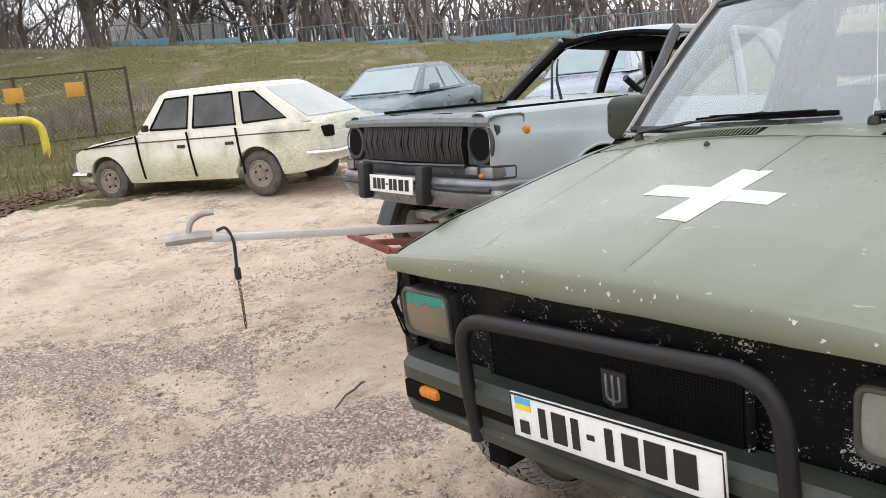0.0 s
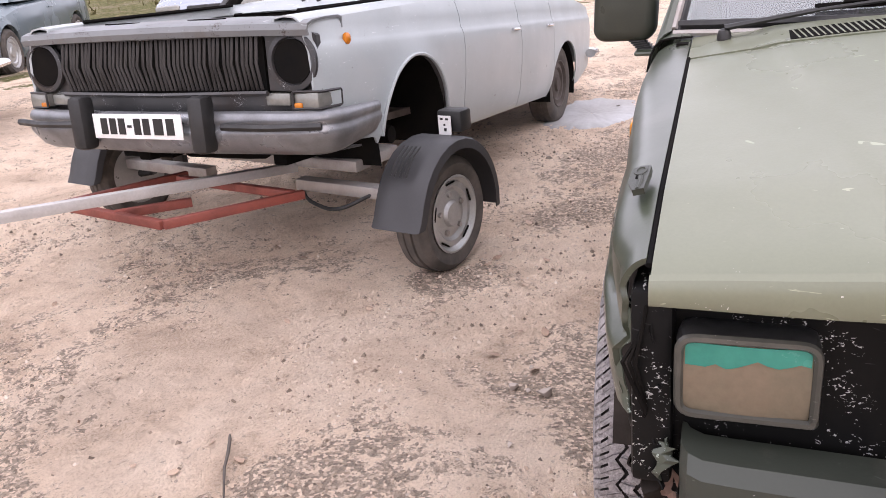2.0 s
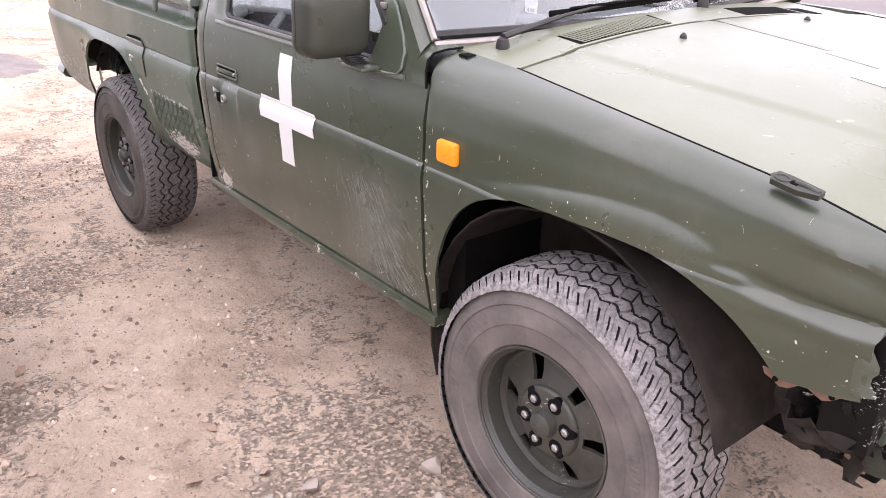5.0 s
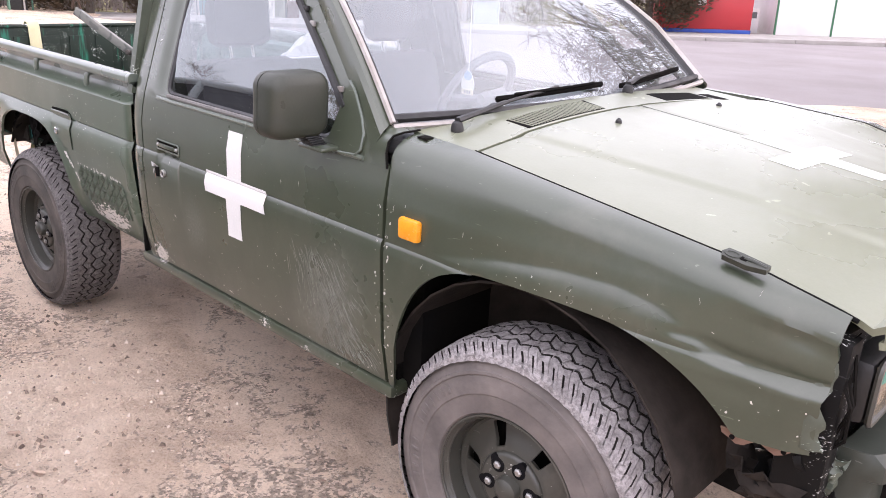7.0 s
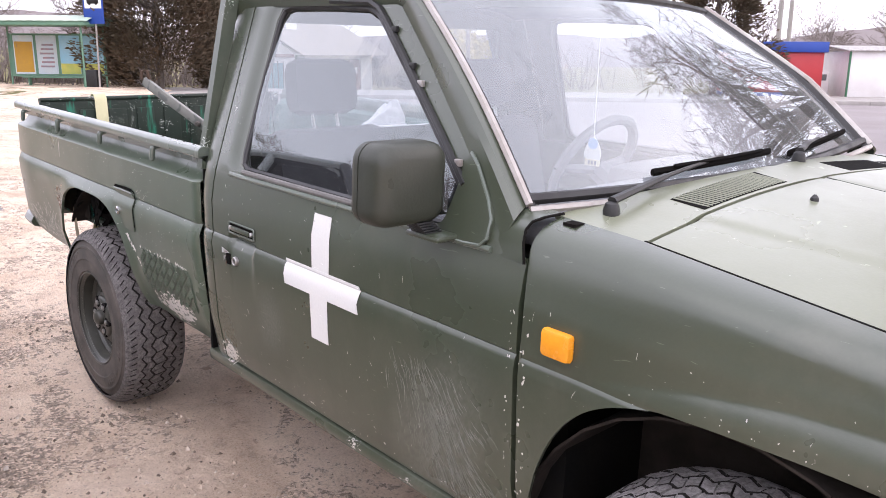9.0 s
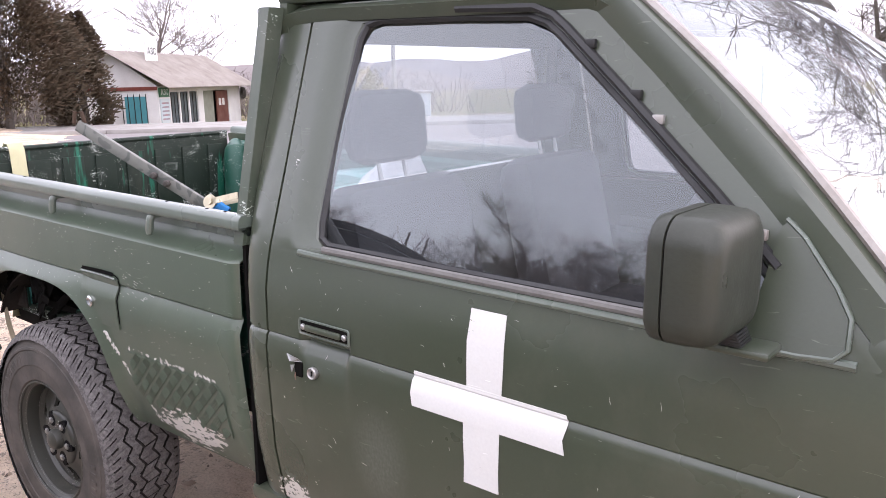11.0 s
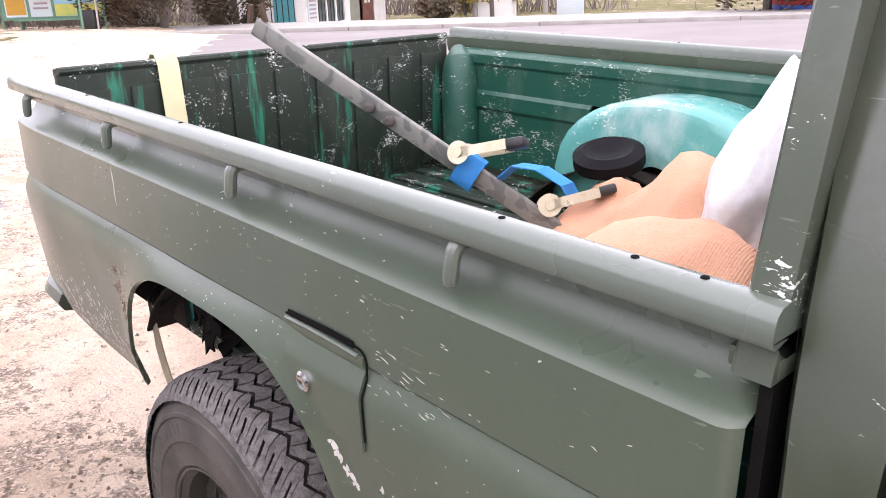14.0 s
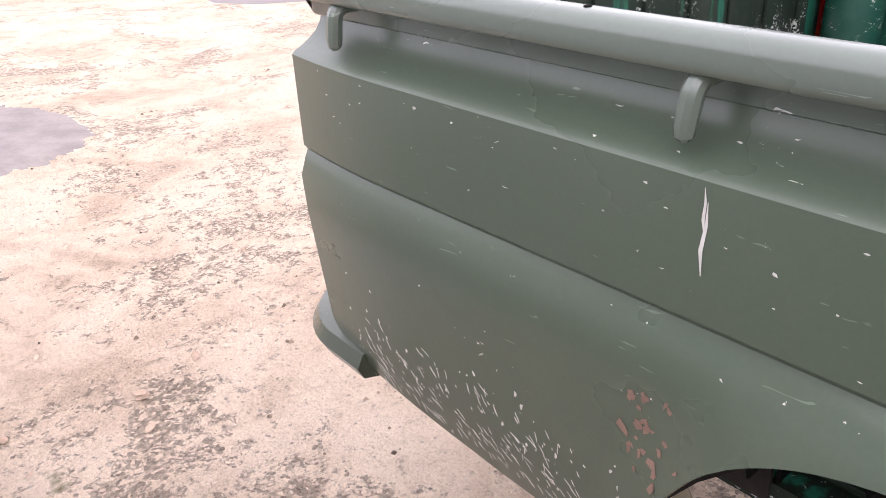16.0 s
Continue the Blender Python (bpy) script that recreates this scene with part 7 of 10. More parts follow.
# larger flakes off the bonnet's leading edge
rnd, bm = random.Random(44), bmesh.new()
for q in range(30):
    s0, y0, r = rnd.uniform(0.022, 0.052), rnd.choice((0.3, 0.05, -0.2, -0.45)) + rnd.gauss(0, 0.13), rnd.uniform(0.0015, 0.0045)
    if abs(y0) > 0.66:
        continue
    n = rnd.randint(5, 7)
    ring = []
    for i in range(n):
        a, e = 2 * math.pi * i / n + rnd.uniform(-0.3, 0.3), r * rnd.uniform(0.4, 1.3)
        up, py = min(0.060, max(0.013, s0 + e * math.cos(a) * 1.0)), y0 + e * math.sin(a)
        u2 = 1 - (py / 0.694) ** 2
        px = interp(up, [0.012, 0.030, 0.046, 0.056, 0.0625], [-0.750, -0.751, -0.749, -0.744, -0.733])
        ring.append((px - 0.0012 - 0.03 * u2, py, 0.9785 + up * 0.76 + (0.050 * u2 + bulge(-0.7, py)) * (0.25 + 0.75 * up / 0.062)))
    bm.faces.new([bm.verts.new(p) for p in ring])
tagged(part("paint_wear", skew_nose(thicken(bm, 0.0006)), M["chip"], bonnet, "white chips along the bonnet edge"), kind="stuff")
# black panels that put shade into the gap between cab and bed
for k in (1, -1):
    part("gap_panel", boxed((1.900, k * 0.60, 0.45), (1.912, k * 0.800, 1.10)), M["matt_black"], pickup)


# ---- the pale saloon on a towing dolly: x back from its nose, +y away from the pickup ----
SALOON = pose(3.13, 4.43, 0.31, 0, 4.7, -2.8)
saloon = thing("derelict_saloon", SALOON, "stripped pale blue-grey old saloon without bonnet, nose on a towing dolly", "car")
S_Z = [0.20, 0.27, 0.36, 0.55, 0.70, 0.80, 0.828, 0.838, 0.90, 0.97, 1.03]
S_Y = [0.80, 0.845, 0.868, 0.888, 0.893, 0.885, 0.874, 0.866, 0.858, 0.838, 0.80]
S_ARCH = ((0.95, 0.33, 0.395), (3.74, 0.30, 0.35))


def saloon_y(s, z):
    y = interp(z, S_Z, S_Y)
    if s > 3.9:
        y -= 0.05 * ((s - 3.9) / 0.8) ** 2
    if s < 0.2:
        y -= 0.05 * ((0.2 - s) / 0.2) ** 2
    for sc, zc, r in S_ARCH:
        d = math.hypot(s - sc, z - zc) - r
        if -0.02 < d < 0.07:
            y += 0.014 * (1 - max(d, 0) / 0.07)
    return y


def saloon_top(s):
    return interp(s, [0, 0.2, 1.0, 1.6, 2.6, 3.4, 4.2, 4.7], [0.915, 0.93, 0.975, 1.015, 1.015, 1.005, 0.97, 0.90])


def saloon_low(s):
    base = interp(s, [0, 0.5, 0.6, 4.2, 4.7], [0.40, 0.36, 0.235, 0.235, 0.38])
    for sc, zc, r in S_ARCH:
        if abs(s - sc) < r:
            return max(base, zc + math.sqrt(r * r - (s - sc) ** 2))
    return base


for k in (-1, 1):
    for a, b, nm in ((0.03, 1.615, "front_wing"), (1.622, 2.64, "front_door"), (2.647, 3.42, "rear_door"), (3.427, 4.70, "rear_wing")):
        bm = side_sheet(steps(a, b, 0.028), saloon_low, saloon_top, sorted(S_Z + [0.45, 0.62, 0.75]), saloon_y, 0.012)
        if k < 0:
            mirrored(bm)
        pp = part(nm, bm, M["volga"], saloon, "pale blue-grey panel")
        if "door" in nm:
            bm = bmesh.new()
            y = k * (saloon_y(b, 0.80) + 0.012)
            tube(bm, [(b - 0.20, y, 0.79), (b - 0.06, y, 0.79)], 0.010, 6)
            part("door_handle", bm, M["chrome"], pp)
    # inward roll of the wing top
    bm, rows = bmesh.new(), []
    for s in steps(0.03, 1.60, 0.05):
        t = saloon_top(s)
        y = saloon_y(s, t)
        rows.append([(s, k * y, t), (s, k * (y - 0.03), t + 0.022), (s, k * (y - 0.08), t + 0.030), (s, k * 0.68, t + 0.022), (s, k * 0.672, t - 0.03)])
    grid(bm, rows)
    part("wing_top", thicken(bm, 0.008), M["volga"], saloon)
    bm = bmesh.new()
    box(bm, (0.16, k * 0.62, 0.80), (1.50, k * 0.665, 0.93))
    part("inner_wing", bm, M["bay"], saloon)
    for sc, zc, r in S_ARCH:
        bm, rows = bmesh.new(), []
        for i in range(13):
            a = math.pi * (-0.1 + 1.2 * i / 12)
            rows.append([(sc + (r + 0.012) * math.cos(a), k * y, zc + (r + 0.012) * math.sin(a)) for y in (0.5, 0.86)])
        grid(bm, rows)
        grid(bm, [[(sc + (r + 0.012) * math.cos(a), k * 0.5, zc + (r + 0.012) * math.sin(a)) for a in [math.pi * (-0.1 + 1.2 * i / 12) for i in range(13)]], [(sc, k * 0.5, zc - 0.1)] * 13])
        part("arch_liner", thicken(bm, 0.006), M["matt_black"], saloon)
    # chrome lip round the front arch
    bm = bmesh.new()
    sc, zc, r = S_ARCH[0]
    pts = []
    for i in range(25):
        a = math.pi * (0.02 + 0.96 * i / 24)
        s, z = sc + r * math.cos(a), zc + r * math.sin(a)
        pts.append((s, k * (saloon_y(s, z) + 0.003), z))
    tube(bm, pts, 0.010, 6)
    part("arch_lip", bm, M["volga"], saloon)
    # round hole of the missing headlamp
    y = k * 0.755
    bm = bmesh.new()
    ring = [(-0.005 + (0.05 if i in (0,) else 0), 0) for i in range(1)]
    lathe(bm, [(0.128, 0.0), (0.125, -0.012), (0.103, -0.016), (0.098, 0.0), (0.094, 0.06), (0.08, 0.10), (0.01, 0.11)], 28, Matrix.Translation((0.045, y, 0.755)) @ pose(0, 0, 0, 0, 0, -90))
    lampp = part("headlamp_hole", bm, M["volga_nose"], saloon, "empty round headlamp hole")
    # black disc across the lamp hole paints its depth dark
    bm = bmesh.new()
    lathe(bm, [(0.095, -0.004), (0.095, 0.002)], 28, Matrix.Translation((0.040, y, 0.755)) @ pose(0, 0, 0, 0, 0, -90))
    part("hole_inside", bm, M["matt_black"], lampp)
    bm = bmesh.new()
    prof = [(k * 0.61, 0.63), (k * 0.61, 0.885), (k * 0.80, 0.90), (k * 0.862, 0.86), (k * 0.872, 0.62)]
    plate_poly(bm, [(0.055 if abs(yy) < 0.8 else 0.075, yy, z) for yy, z in prof], (1, 0, 0), 0.03)
    part("lamp_panel", bm, M["volga_nose"], saloon)
    # lamps under it
    bm = boxed((0.03, k * 0.60, 0.565), (0.08, k * 0.73, 0.62), None, 0.008)
    part("fog_lamp", bm, M["lamp_clear"], saloon)
    bm = boxed((0.02, k * 0.755, 0.555), (0.19, k * 0.882, 0.625), None, 0.012)
    ml = part("marker_lamp", bm, M["lamp_clear"], saloon)
    part("amber_lens", boxed((0.012, k * 0.757, 0.558), (0.05, k * 0.80, 0.580), None, 0.006), M["amber_dim"], ml)
    bm = bmesh.new()
    tube(bm, rounded([(0.014, k * 0.755, 0.555), (0.014, k * 0.755, 0.627), (0.03, k * 0.885, 0.627), (0.2, k * 0.888, 0.625), (0.2, k * 0.888, 0.555), (0.03, k * 0.885, 0.555), (0.014, k * 0.755, 0.555)], 0.01, 3), 0.006, 5)
    part("lamp_frame", bm, M["grille_bar"], ml)
    bm = bmesh.new()
    lathe(bm, [(0.026, 0), (0.026, 0.012), (0.016, 0.020), (0.004, 0.022)], 16, Matrix.Translation((0.30, k * (saloon_y(0.3, 0.83) - 0.002), 0.835)) @ (Matrix() if k > 0 else pose(0, 0, 0, 0, 0, 180)))
    part("side_repeater", bm, M["amber_dim"], saloon, "small orange side repeater")
# nose panel with two oval holes, grille
bm, rows = bmesh.new(), []
for s, z in ((0.02, 0.86), (0.01, 0.885), (0.02, 0.91), (0.06, 0.925), (0.16, 0.935), (0.27, 0.94), (0.30, 0.93), (0.30, 0.88)):
    rows.append([(s - 0.03 * (1 - (y / 0.86) ** 2), y, z + 0.012 * (1 - (y / 0.86) ** 2)) for y in [-0.86 + 1.72 * i / 20 for i in range(21)]])
grid(bm, rows)
slam = part("slam_panel", thicken(bm, 0.01), M["slam"], saloon, "scuffed lock panel across the nose")
for y in (0.28, -0.24):
    bm = bmesh.new()
    lathe(bm, [(0.07, 0), (0.07, 0.006)], 20, Matrix.Translation((0.13, y, 0.943)) @ pose(0, 0, 0, 90) @ Matrix.Diagonal((0.55, 1, 1, 1)))
    bmesh.ops.scale(bm, vec=(0.6, 1.6, 1), space=Matrix.Translation((-0.13, -y, -0.94)), verts=bm.verts[:])
    part("panel_hole", bm, M["matt_black"], slam)
gr = part("grille", boxed((0.05, -0.60, 0.625), (0.07, 0.60, 0.87)), M["matt_black"], saloon, "dark grille with leaning bars")
for i in range(46):
    y = -0.585 + 1.17 * i / 45
    bm = bmesh.new()
    lean = 0.004 * math.sin(i * 1.7) + (0.010 if i > 24 else 0.0)
    tube(bm, [(0.035, y, 0.635), (0.010 + 0.004 * math.sin(i * 2.1), y + lean, 0.75), (0.03, y + lean * 0.4, 0.865)], 0.0045, 5, flat=1.8)
    part("grille_bar", bm, M["grille_bar"], gr)
bm = bmesh.new()
tube(bm, [(0.02, -0.62, 0.622), (0.0, 0, 0.615), (0.02, 0.62, 0.622)], 0.012, 6)
tube(bm, [(0.02, -0.62, 0.875), (0.0, 0, 0.875), (0.02, 0.62, 0.875)], 0.010, 6)
part("grille_frame", bm, M["volga_nose"], gr)
bm, rows = bmesh.new(), []
for z, x in ((0.61, 0.04), (0.56, 0.03), (0.50, 0.05), (0.40, 0.07), (0.34, 0.12), (0.33, 0.30)):
    rows.append([(x + 0.10 * (abs(y) / 0.84) ** 6, y, z) for y in [-0.85 + 1.7 * i / 20 for i in range(21)]])
grid(bm, rows)
part("front_apron", thicken(bm, 0.01), M["volga_nose"], saloon, "scuffed dark front apron")
bm = bmesh.new()
prof = [(0.0, 0.548), (0.022, 0.546), (0.040, 0.538), (0.050, 0.520), (0.050, 0.502), (0.042, 0.494), (0.042, 0.480), (0.052, 0.468), (0.054, 0.450), (0.046, 0.430), (0.034, 0.412), (0.020, 0.395), (0.004, 0.372), (-0.030, 0.350), (-0.090, 0.338), (-0.16, 0.335)]
path = [Vector(p) for p in rounded([(0.46, -0.915, 0), (0.02, -0.915, 0), (-0.065, 0.0, 0), (0.02, 0.915, 0), (0.46, 0.915, 0)], 0.17, 10)]
rows = []
for i, p in enumerate(path):
    d = (path[min(i + 1, len(path) - 1)] - path[max(i - 1, 0)]).normalized()
    side = Vector((-d.y, d.x, 0))
    end = min(1, max(0, (p.x - 0.1) / 0.36))
    row = []
    for o, z in prof:
        o2 = o + 0.018 * max(0, min(1, (0.44 - z) / 0.06)) * noise.noise(Vector((p.x * 5, p.y * 5, z * 14)))
        row.append((p.x + side.x * o2 * (1 - 0.5 * end), p.y + side.y * o2 * (1 - 0.5 * end), 0.48 + (z - 0.48) * (1 - 0.25 * end) + 0.012 * end))
    rows.append(row)
grid(bm, rows)
vb = part("bumper", thicken(bm, 0.006), M["bumper_silver"], saloon, "dull silver front bumper with worn paint", 60)
for y0, y1 in ((-0.92, -0.44), (0.44, 0.92)):
    bm = bmesh.new()
    tube(bm, [(-0.092 + (0.06 if abs(y0) > 0.8 else 0), y0, 0.487), (-0.106, (y0 + y1) / 2, 0.487), (-0.092 + (0.06 if abs(y1) > 0.8 else 0), y1, 0.487)], 0.017, 6)
    part("rubber_strip", bm, M["black"], vb)
for y in (0.385, -0.345):
    bm = bmesh.new()
    box(bm, (-0.155, y - 0.045, 0.37), (-0.06, y + 0.045, 0.625), None, 0.025)
    part("overrider", bm, M["black"], vb, "black rubber overrider")
vp = part("number_plate", boxed((-0.125, -0.24, 0.43), (-0.118, 0.30, 0.545), pose(0, 0, 0, 0, 0, 0), 0.002), M["plate"], saloon, "white number plate with dark bars")
for y0, y1 in ((0.25, 0.21), (0.195, 0.155), (0.14, 0.10), (0.045, 0.005), (-0.01, -0.05), (-0.075, -0.13), (-0.15, -0.195)):
    part("plate_bar", boxed((-0.128, y0, 0.45), (-0.124, y1, 0.525)), M["ink"], vp)
part("plate_bar", boxed((-0.128, 0.085, 0.482), (-0.124, 0.06, 0.494)), M["ink"], vp)
# engine bay, firewall, scuttle
bm = bmesh.new()
box(bm, (0.15, -0.64, 0.36), (1.52, 0.64, 0.40))
box(bm, (1.48, -0.80, 0.36), (1.53, 0.80, 1.0))
box(bm, (0.12, -0.66, 0.40), (0.16, 0.66, 0.86))
part("engine_bay", bm, M["bay"], saloon, "empty rusty engine bay")
bm, rows = bmesh.new(), []
for s, z in ((1.44, 0.985), (1.47, 1.02), (1.52, 1.04), (1.66, 1.062), (1.70, 1.05)):
    rows.append([(s - 0.06 * (1 - (y / 0.8) ** 2), y, z - 0.03 * (abs(y) / 0.8) ** 4) for y in [-0.80 + 1.6 * i / 16 for i in range(17)]])
grid(bm, rows)
part("scuttle", thicken(bm, 0.012), M["volga"], saloon)
bm = bmesh.new()
tube(bm, [(1.42, -0.62, 0.97), (1.40, 0, 0.99), (1.42, 0.62, 0.97)], 0.012, 6)
for k in (1, -1):
    tube(bm, [(0.25, k * 0.665, 0.965), (0.9, k * 0.668, 1.0), (1.45, k * 0.66, 1.03)], 0.011, 6)
part("bay_seal", bm, M["matt_black"], saloon)
for y, dx in ((0.10, 0.0), (-0.02, 0.06)):
    bm = bmesh.new()
    tube(bm, [(1.44, y, 0.98), (1.46 - dx, y + 0.02, 1.16), (1.47 - dx, y + 0.03, 1.27), (1.50 - dx, y + 0.05, 1.33)], [0.014, 0.012, 0.009, 0.007], 6)
    part("wiper_arm", bm, M["black"], saloon)
# roof, pillars, boot
bm, rows = bmesh.new(), []
for s, z in ((2.0, 1.49), (2.03, 1.52), (2.15, 1.55), (2.4, 1.575), (2.8, 1.58), (3.1, 1.56), (3.28, 1.515), (3.34, 1.475)):
    rows.append([(s + 0.03 * (abs(y) / 0.63) ** 2 * (1 if s < 2.5 else -1), y, z + 0.035 - 0.055 * (y / 0.63) ** 2 - 0.03 * (abs(y) / 0.63) ** 8) for y in [-0.63 + 1.26 * i / 16 for i in range(17)]])
grid(bm, rows)
part("roof", thicken(bm, 0.025), M["volga"], saloon)
for k in (1, -1):
    for nm, a, b, r in (("windscreen_pillar", (1.50, 0.775, 1.01), (2.02, 0.62, 1.515), 0.036), ("door_pillar", (2.63, 0.80, 1.0), (2.70, 0.628, 1.535), 0.032), ("rear_pillar", (3.62, 0.76, 0.99), (3.22, 0.61, 1.515), 0.06), ("roof_rail", (2.02, 0.62, 1.515), (3.22, 0.61, 1.525), 0.034), ("rear_door_pillar", (3.40, 0.79, 1.0), (3.12, 0.62, 1.525), 0.024)):
        bm = bmesh.new()
        tube(bm, [(a[0], k * a[1], a[2]), ((a[0] + b[0]) / 2, k * ((a[1] + b[1]) / 2 + 0.012), (a[2] + b[2]) / 2 + 0.012), (b[0], k * b[1], b[2])], r, 8)
        pil = part(nm, bm, M["volga_nose"] if nm == "windscreen_pillar" else M["volga"], saloon)
        bm = bmesh.new()
        tube(bm, [(a[0] + 0.022, k * (a[1] - 0.022), a[2]), ((a[0] + b[0]) / 2 + 0.022, k * ((a[1] + b[1]) / 2 - 0.012), (a[2] + b[2]) / 2 - 0.008), (b[0] + 0.02, k * (b[1] - 0.03), b[2] - 0.02)], r + 0.008, 8)
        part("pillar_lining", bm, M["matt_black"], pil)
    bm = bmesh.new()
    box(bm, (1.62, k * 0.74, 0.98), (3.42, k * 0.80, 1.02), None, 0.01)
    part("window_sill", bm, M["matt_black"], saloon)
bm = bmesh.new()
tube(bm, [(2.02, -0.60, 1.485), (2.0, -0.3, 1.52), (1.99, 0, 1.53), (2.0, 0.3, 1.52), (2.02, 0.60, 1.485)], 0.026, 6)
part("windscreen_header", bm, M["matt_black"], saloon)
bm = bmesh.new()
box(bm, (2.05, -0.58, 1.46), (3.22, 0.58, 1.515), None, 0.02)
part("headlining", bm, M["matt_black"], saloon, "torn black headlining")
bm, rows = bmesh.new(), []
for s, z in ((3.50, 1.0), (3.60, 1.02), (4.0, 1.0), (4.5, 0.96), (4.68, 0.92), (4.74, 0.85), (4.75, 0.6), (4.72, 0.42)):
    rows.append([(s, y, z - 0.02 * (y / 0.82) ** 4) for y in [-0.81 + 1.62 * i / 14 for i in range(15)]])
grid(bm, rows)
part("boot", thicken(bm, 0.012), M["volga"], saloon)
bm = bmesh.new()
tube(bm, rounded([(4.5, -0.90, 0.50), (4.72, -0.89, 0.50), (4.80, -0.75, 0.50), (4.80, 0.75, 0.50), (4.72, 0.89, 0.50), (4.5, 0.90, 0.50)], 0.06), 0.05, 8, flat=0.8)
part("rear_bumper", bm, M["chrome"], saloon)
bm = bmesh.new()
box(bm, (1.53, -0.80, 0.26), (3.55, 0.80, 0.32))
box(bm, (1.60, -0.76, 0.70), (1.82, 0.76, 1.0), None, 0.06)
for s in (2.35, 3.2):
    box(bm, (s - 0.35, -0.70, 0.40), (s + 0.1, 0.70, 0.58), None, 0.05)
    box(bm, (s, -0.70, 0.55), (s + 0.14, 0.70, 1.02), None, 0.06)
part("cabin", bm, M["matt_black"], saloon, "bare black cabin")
bm = bmesh.new()
mm = Matrix.Translation((2.02, -0.36, 1.02)) @ pose(0, 0, 0, 0, 30, 0)
tube(bm, [mm @ Vector((0, 0.20 * math.cos(a), 0.20 * math.sin(a))) for a in [2 * math.pi * i / 24 for i in range(25)]], 0.012, 6, False)
tube(bm, [mm @ Vector((0, -0.19, 0)), mm @ Vector((0.01, 0.19, 0))], 0.012, 6)
tube(bm, [mm @ Vector((0, 0, 0)), mm @ Vector((-0.3, 0, 0))], 0.025, 6)
part("steering_wheel", bm, M["black"], saloon)
bm = bmesh.new()
for k in (1, -1):
    box(bm, (0.3, k * 0.40, 0.24), (4.5, k * 0.48, 0.34), None, 0.01)
tube(bm, [(3.74, -0.7, 0.30), (3.74, 0.7, 0.30)], 0.04, 8)
tube(bm, [(0.95, -0.72, 0.30), (0.95, 0.72, 0.30)], 0.05, 8)
box(bm, (0.6, -0.45, 0.20), (1.3, 0.45, 0.30), None, 0.03)
part("underframe", bm, M["matt_black"], saloon)


def road_wheel(parent, m, r, w, rim_r, rim_mat, rim_label, side, holes=0):
    """A plain tyre on a pressed rim; the outer face looks along side * y."""
    t = part("wheel", bmesh.new(), M["rubber"], parent, "", at=m)
    bm = bmesh.new()
    h = w / 2
    lathe(bm, [(rim_r, -h + 0.01), (rim_r + 0.02, -h - 0.004), ((r + rim_r) / 2 + 0.01, -h - 0.010), (r - 0.02, -h + 0.005), (r - 0.005, -h + 0.022), (r - 0.004, -0.03), (r - 0.010, -0.027), (r - 0.010, -0.020), (r, -0.016), (r, 0.016), (r - 0.010, 0.020), (r - 0.010, 0.027), (r - 0.004, 0.03),
               (r - 0.005, h - 0.022), (r - 0.02, h - 0.005), ((r + rim_r) / 2 + 0.01, h + 0.010), (rim_r + 0.02, h + 0.004), (rim_r, h - 0.01)], 40, closed=True)
    finish(bm)
    bm.to_mesh(t.data)
    bm.free()
    s = side
    bm = bmesh.new()
    lathe(bm, [(rim_r + 0.004, -h * 0.9 * s), (rim_r - 0.02, -0.02 * s), (rim_r - 0.012, (h - 0.02) * s), (rim_r + 0.006, (h + 0.002) * s), (rim_r - 0.004, (h + 0.004) * s), (rim_r - 0.022, (h - 0.018) * s), (rim_r * 0.72, (h - 0.014) * s), (rim_r * 0.62, (h - 0.03) * s), (rim_r * 0.36, (h - 0.022) * s), (rim_r * 0.30, (h - 0.005) * s), (0.01, (h - 0.002) * s)], 36)
    part("rim", bm, rim_mat, t, rim_label)
    for k in range(holes):
        a = 2 * math.pi * k / holes + 0.4
        bm = bmesh.new()
        lathe(bm, [(0.013, (h - 0.03) * s), (0.013, (h - 0.0125) * s)], 10, Matrix.Translation((math.cos(a) * rim_r * 0.52, 0, math.sin(a) * rim_r * 0.52)))
        part("wheel_bolt", bm, M["galv"] if rim_mat == M["alloy"] else M["matt_black"], t)
    return t


for k in (1, -1):
    road_wheel(saloon, Matrix.Translation((3.74, k * 0.74, 0.30)), 0.325, 0.185, 0.19, M["bay"], "rusty steel rim", k)

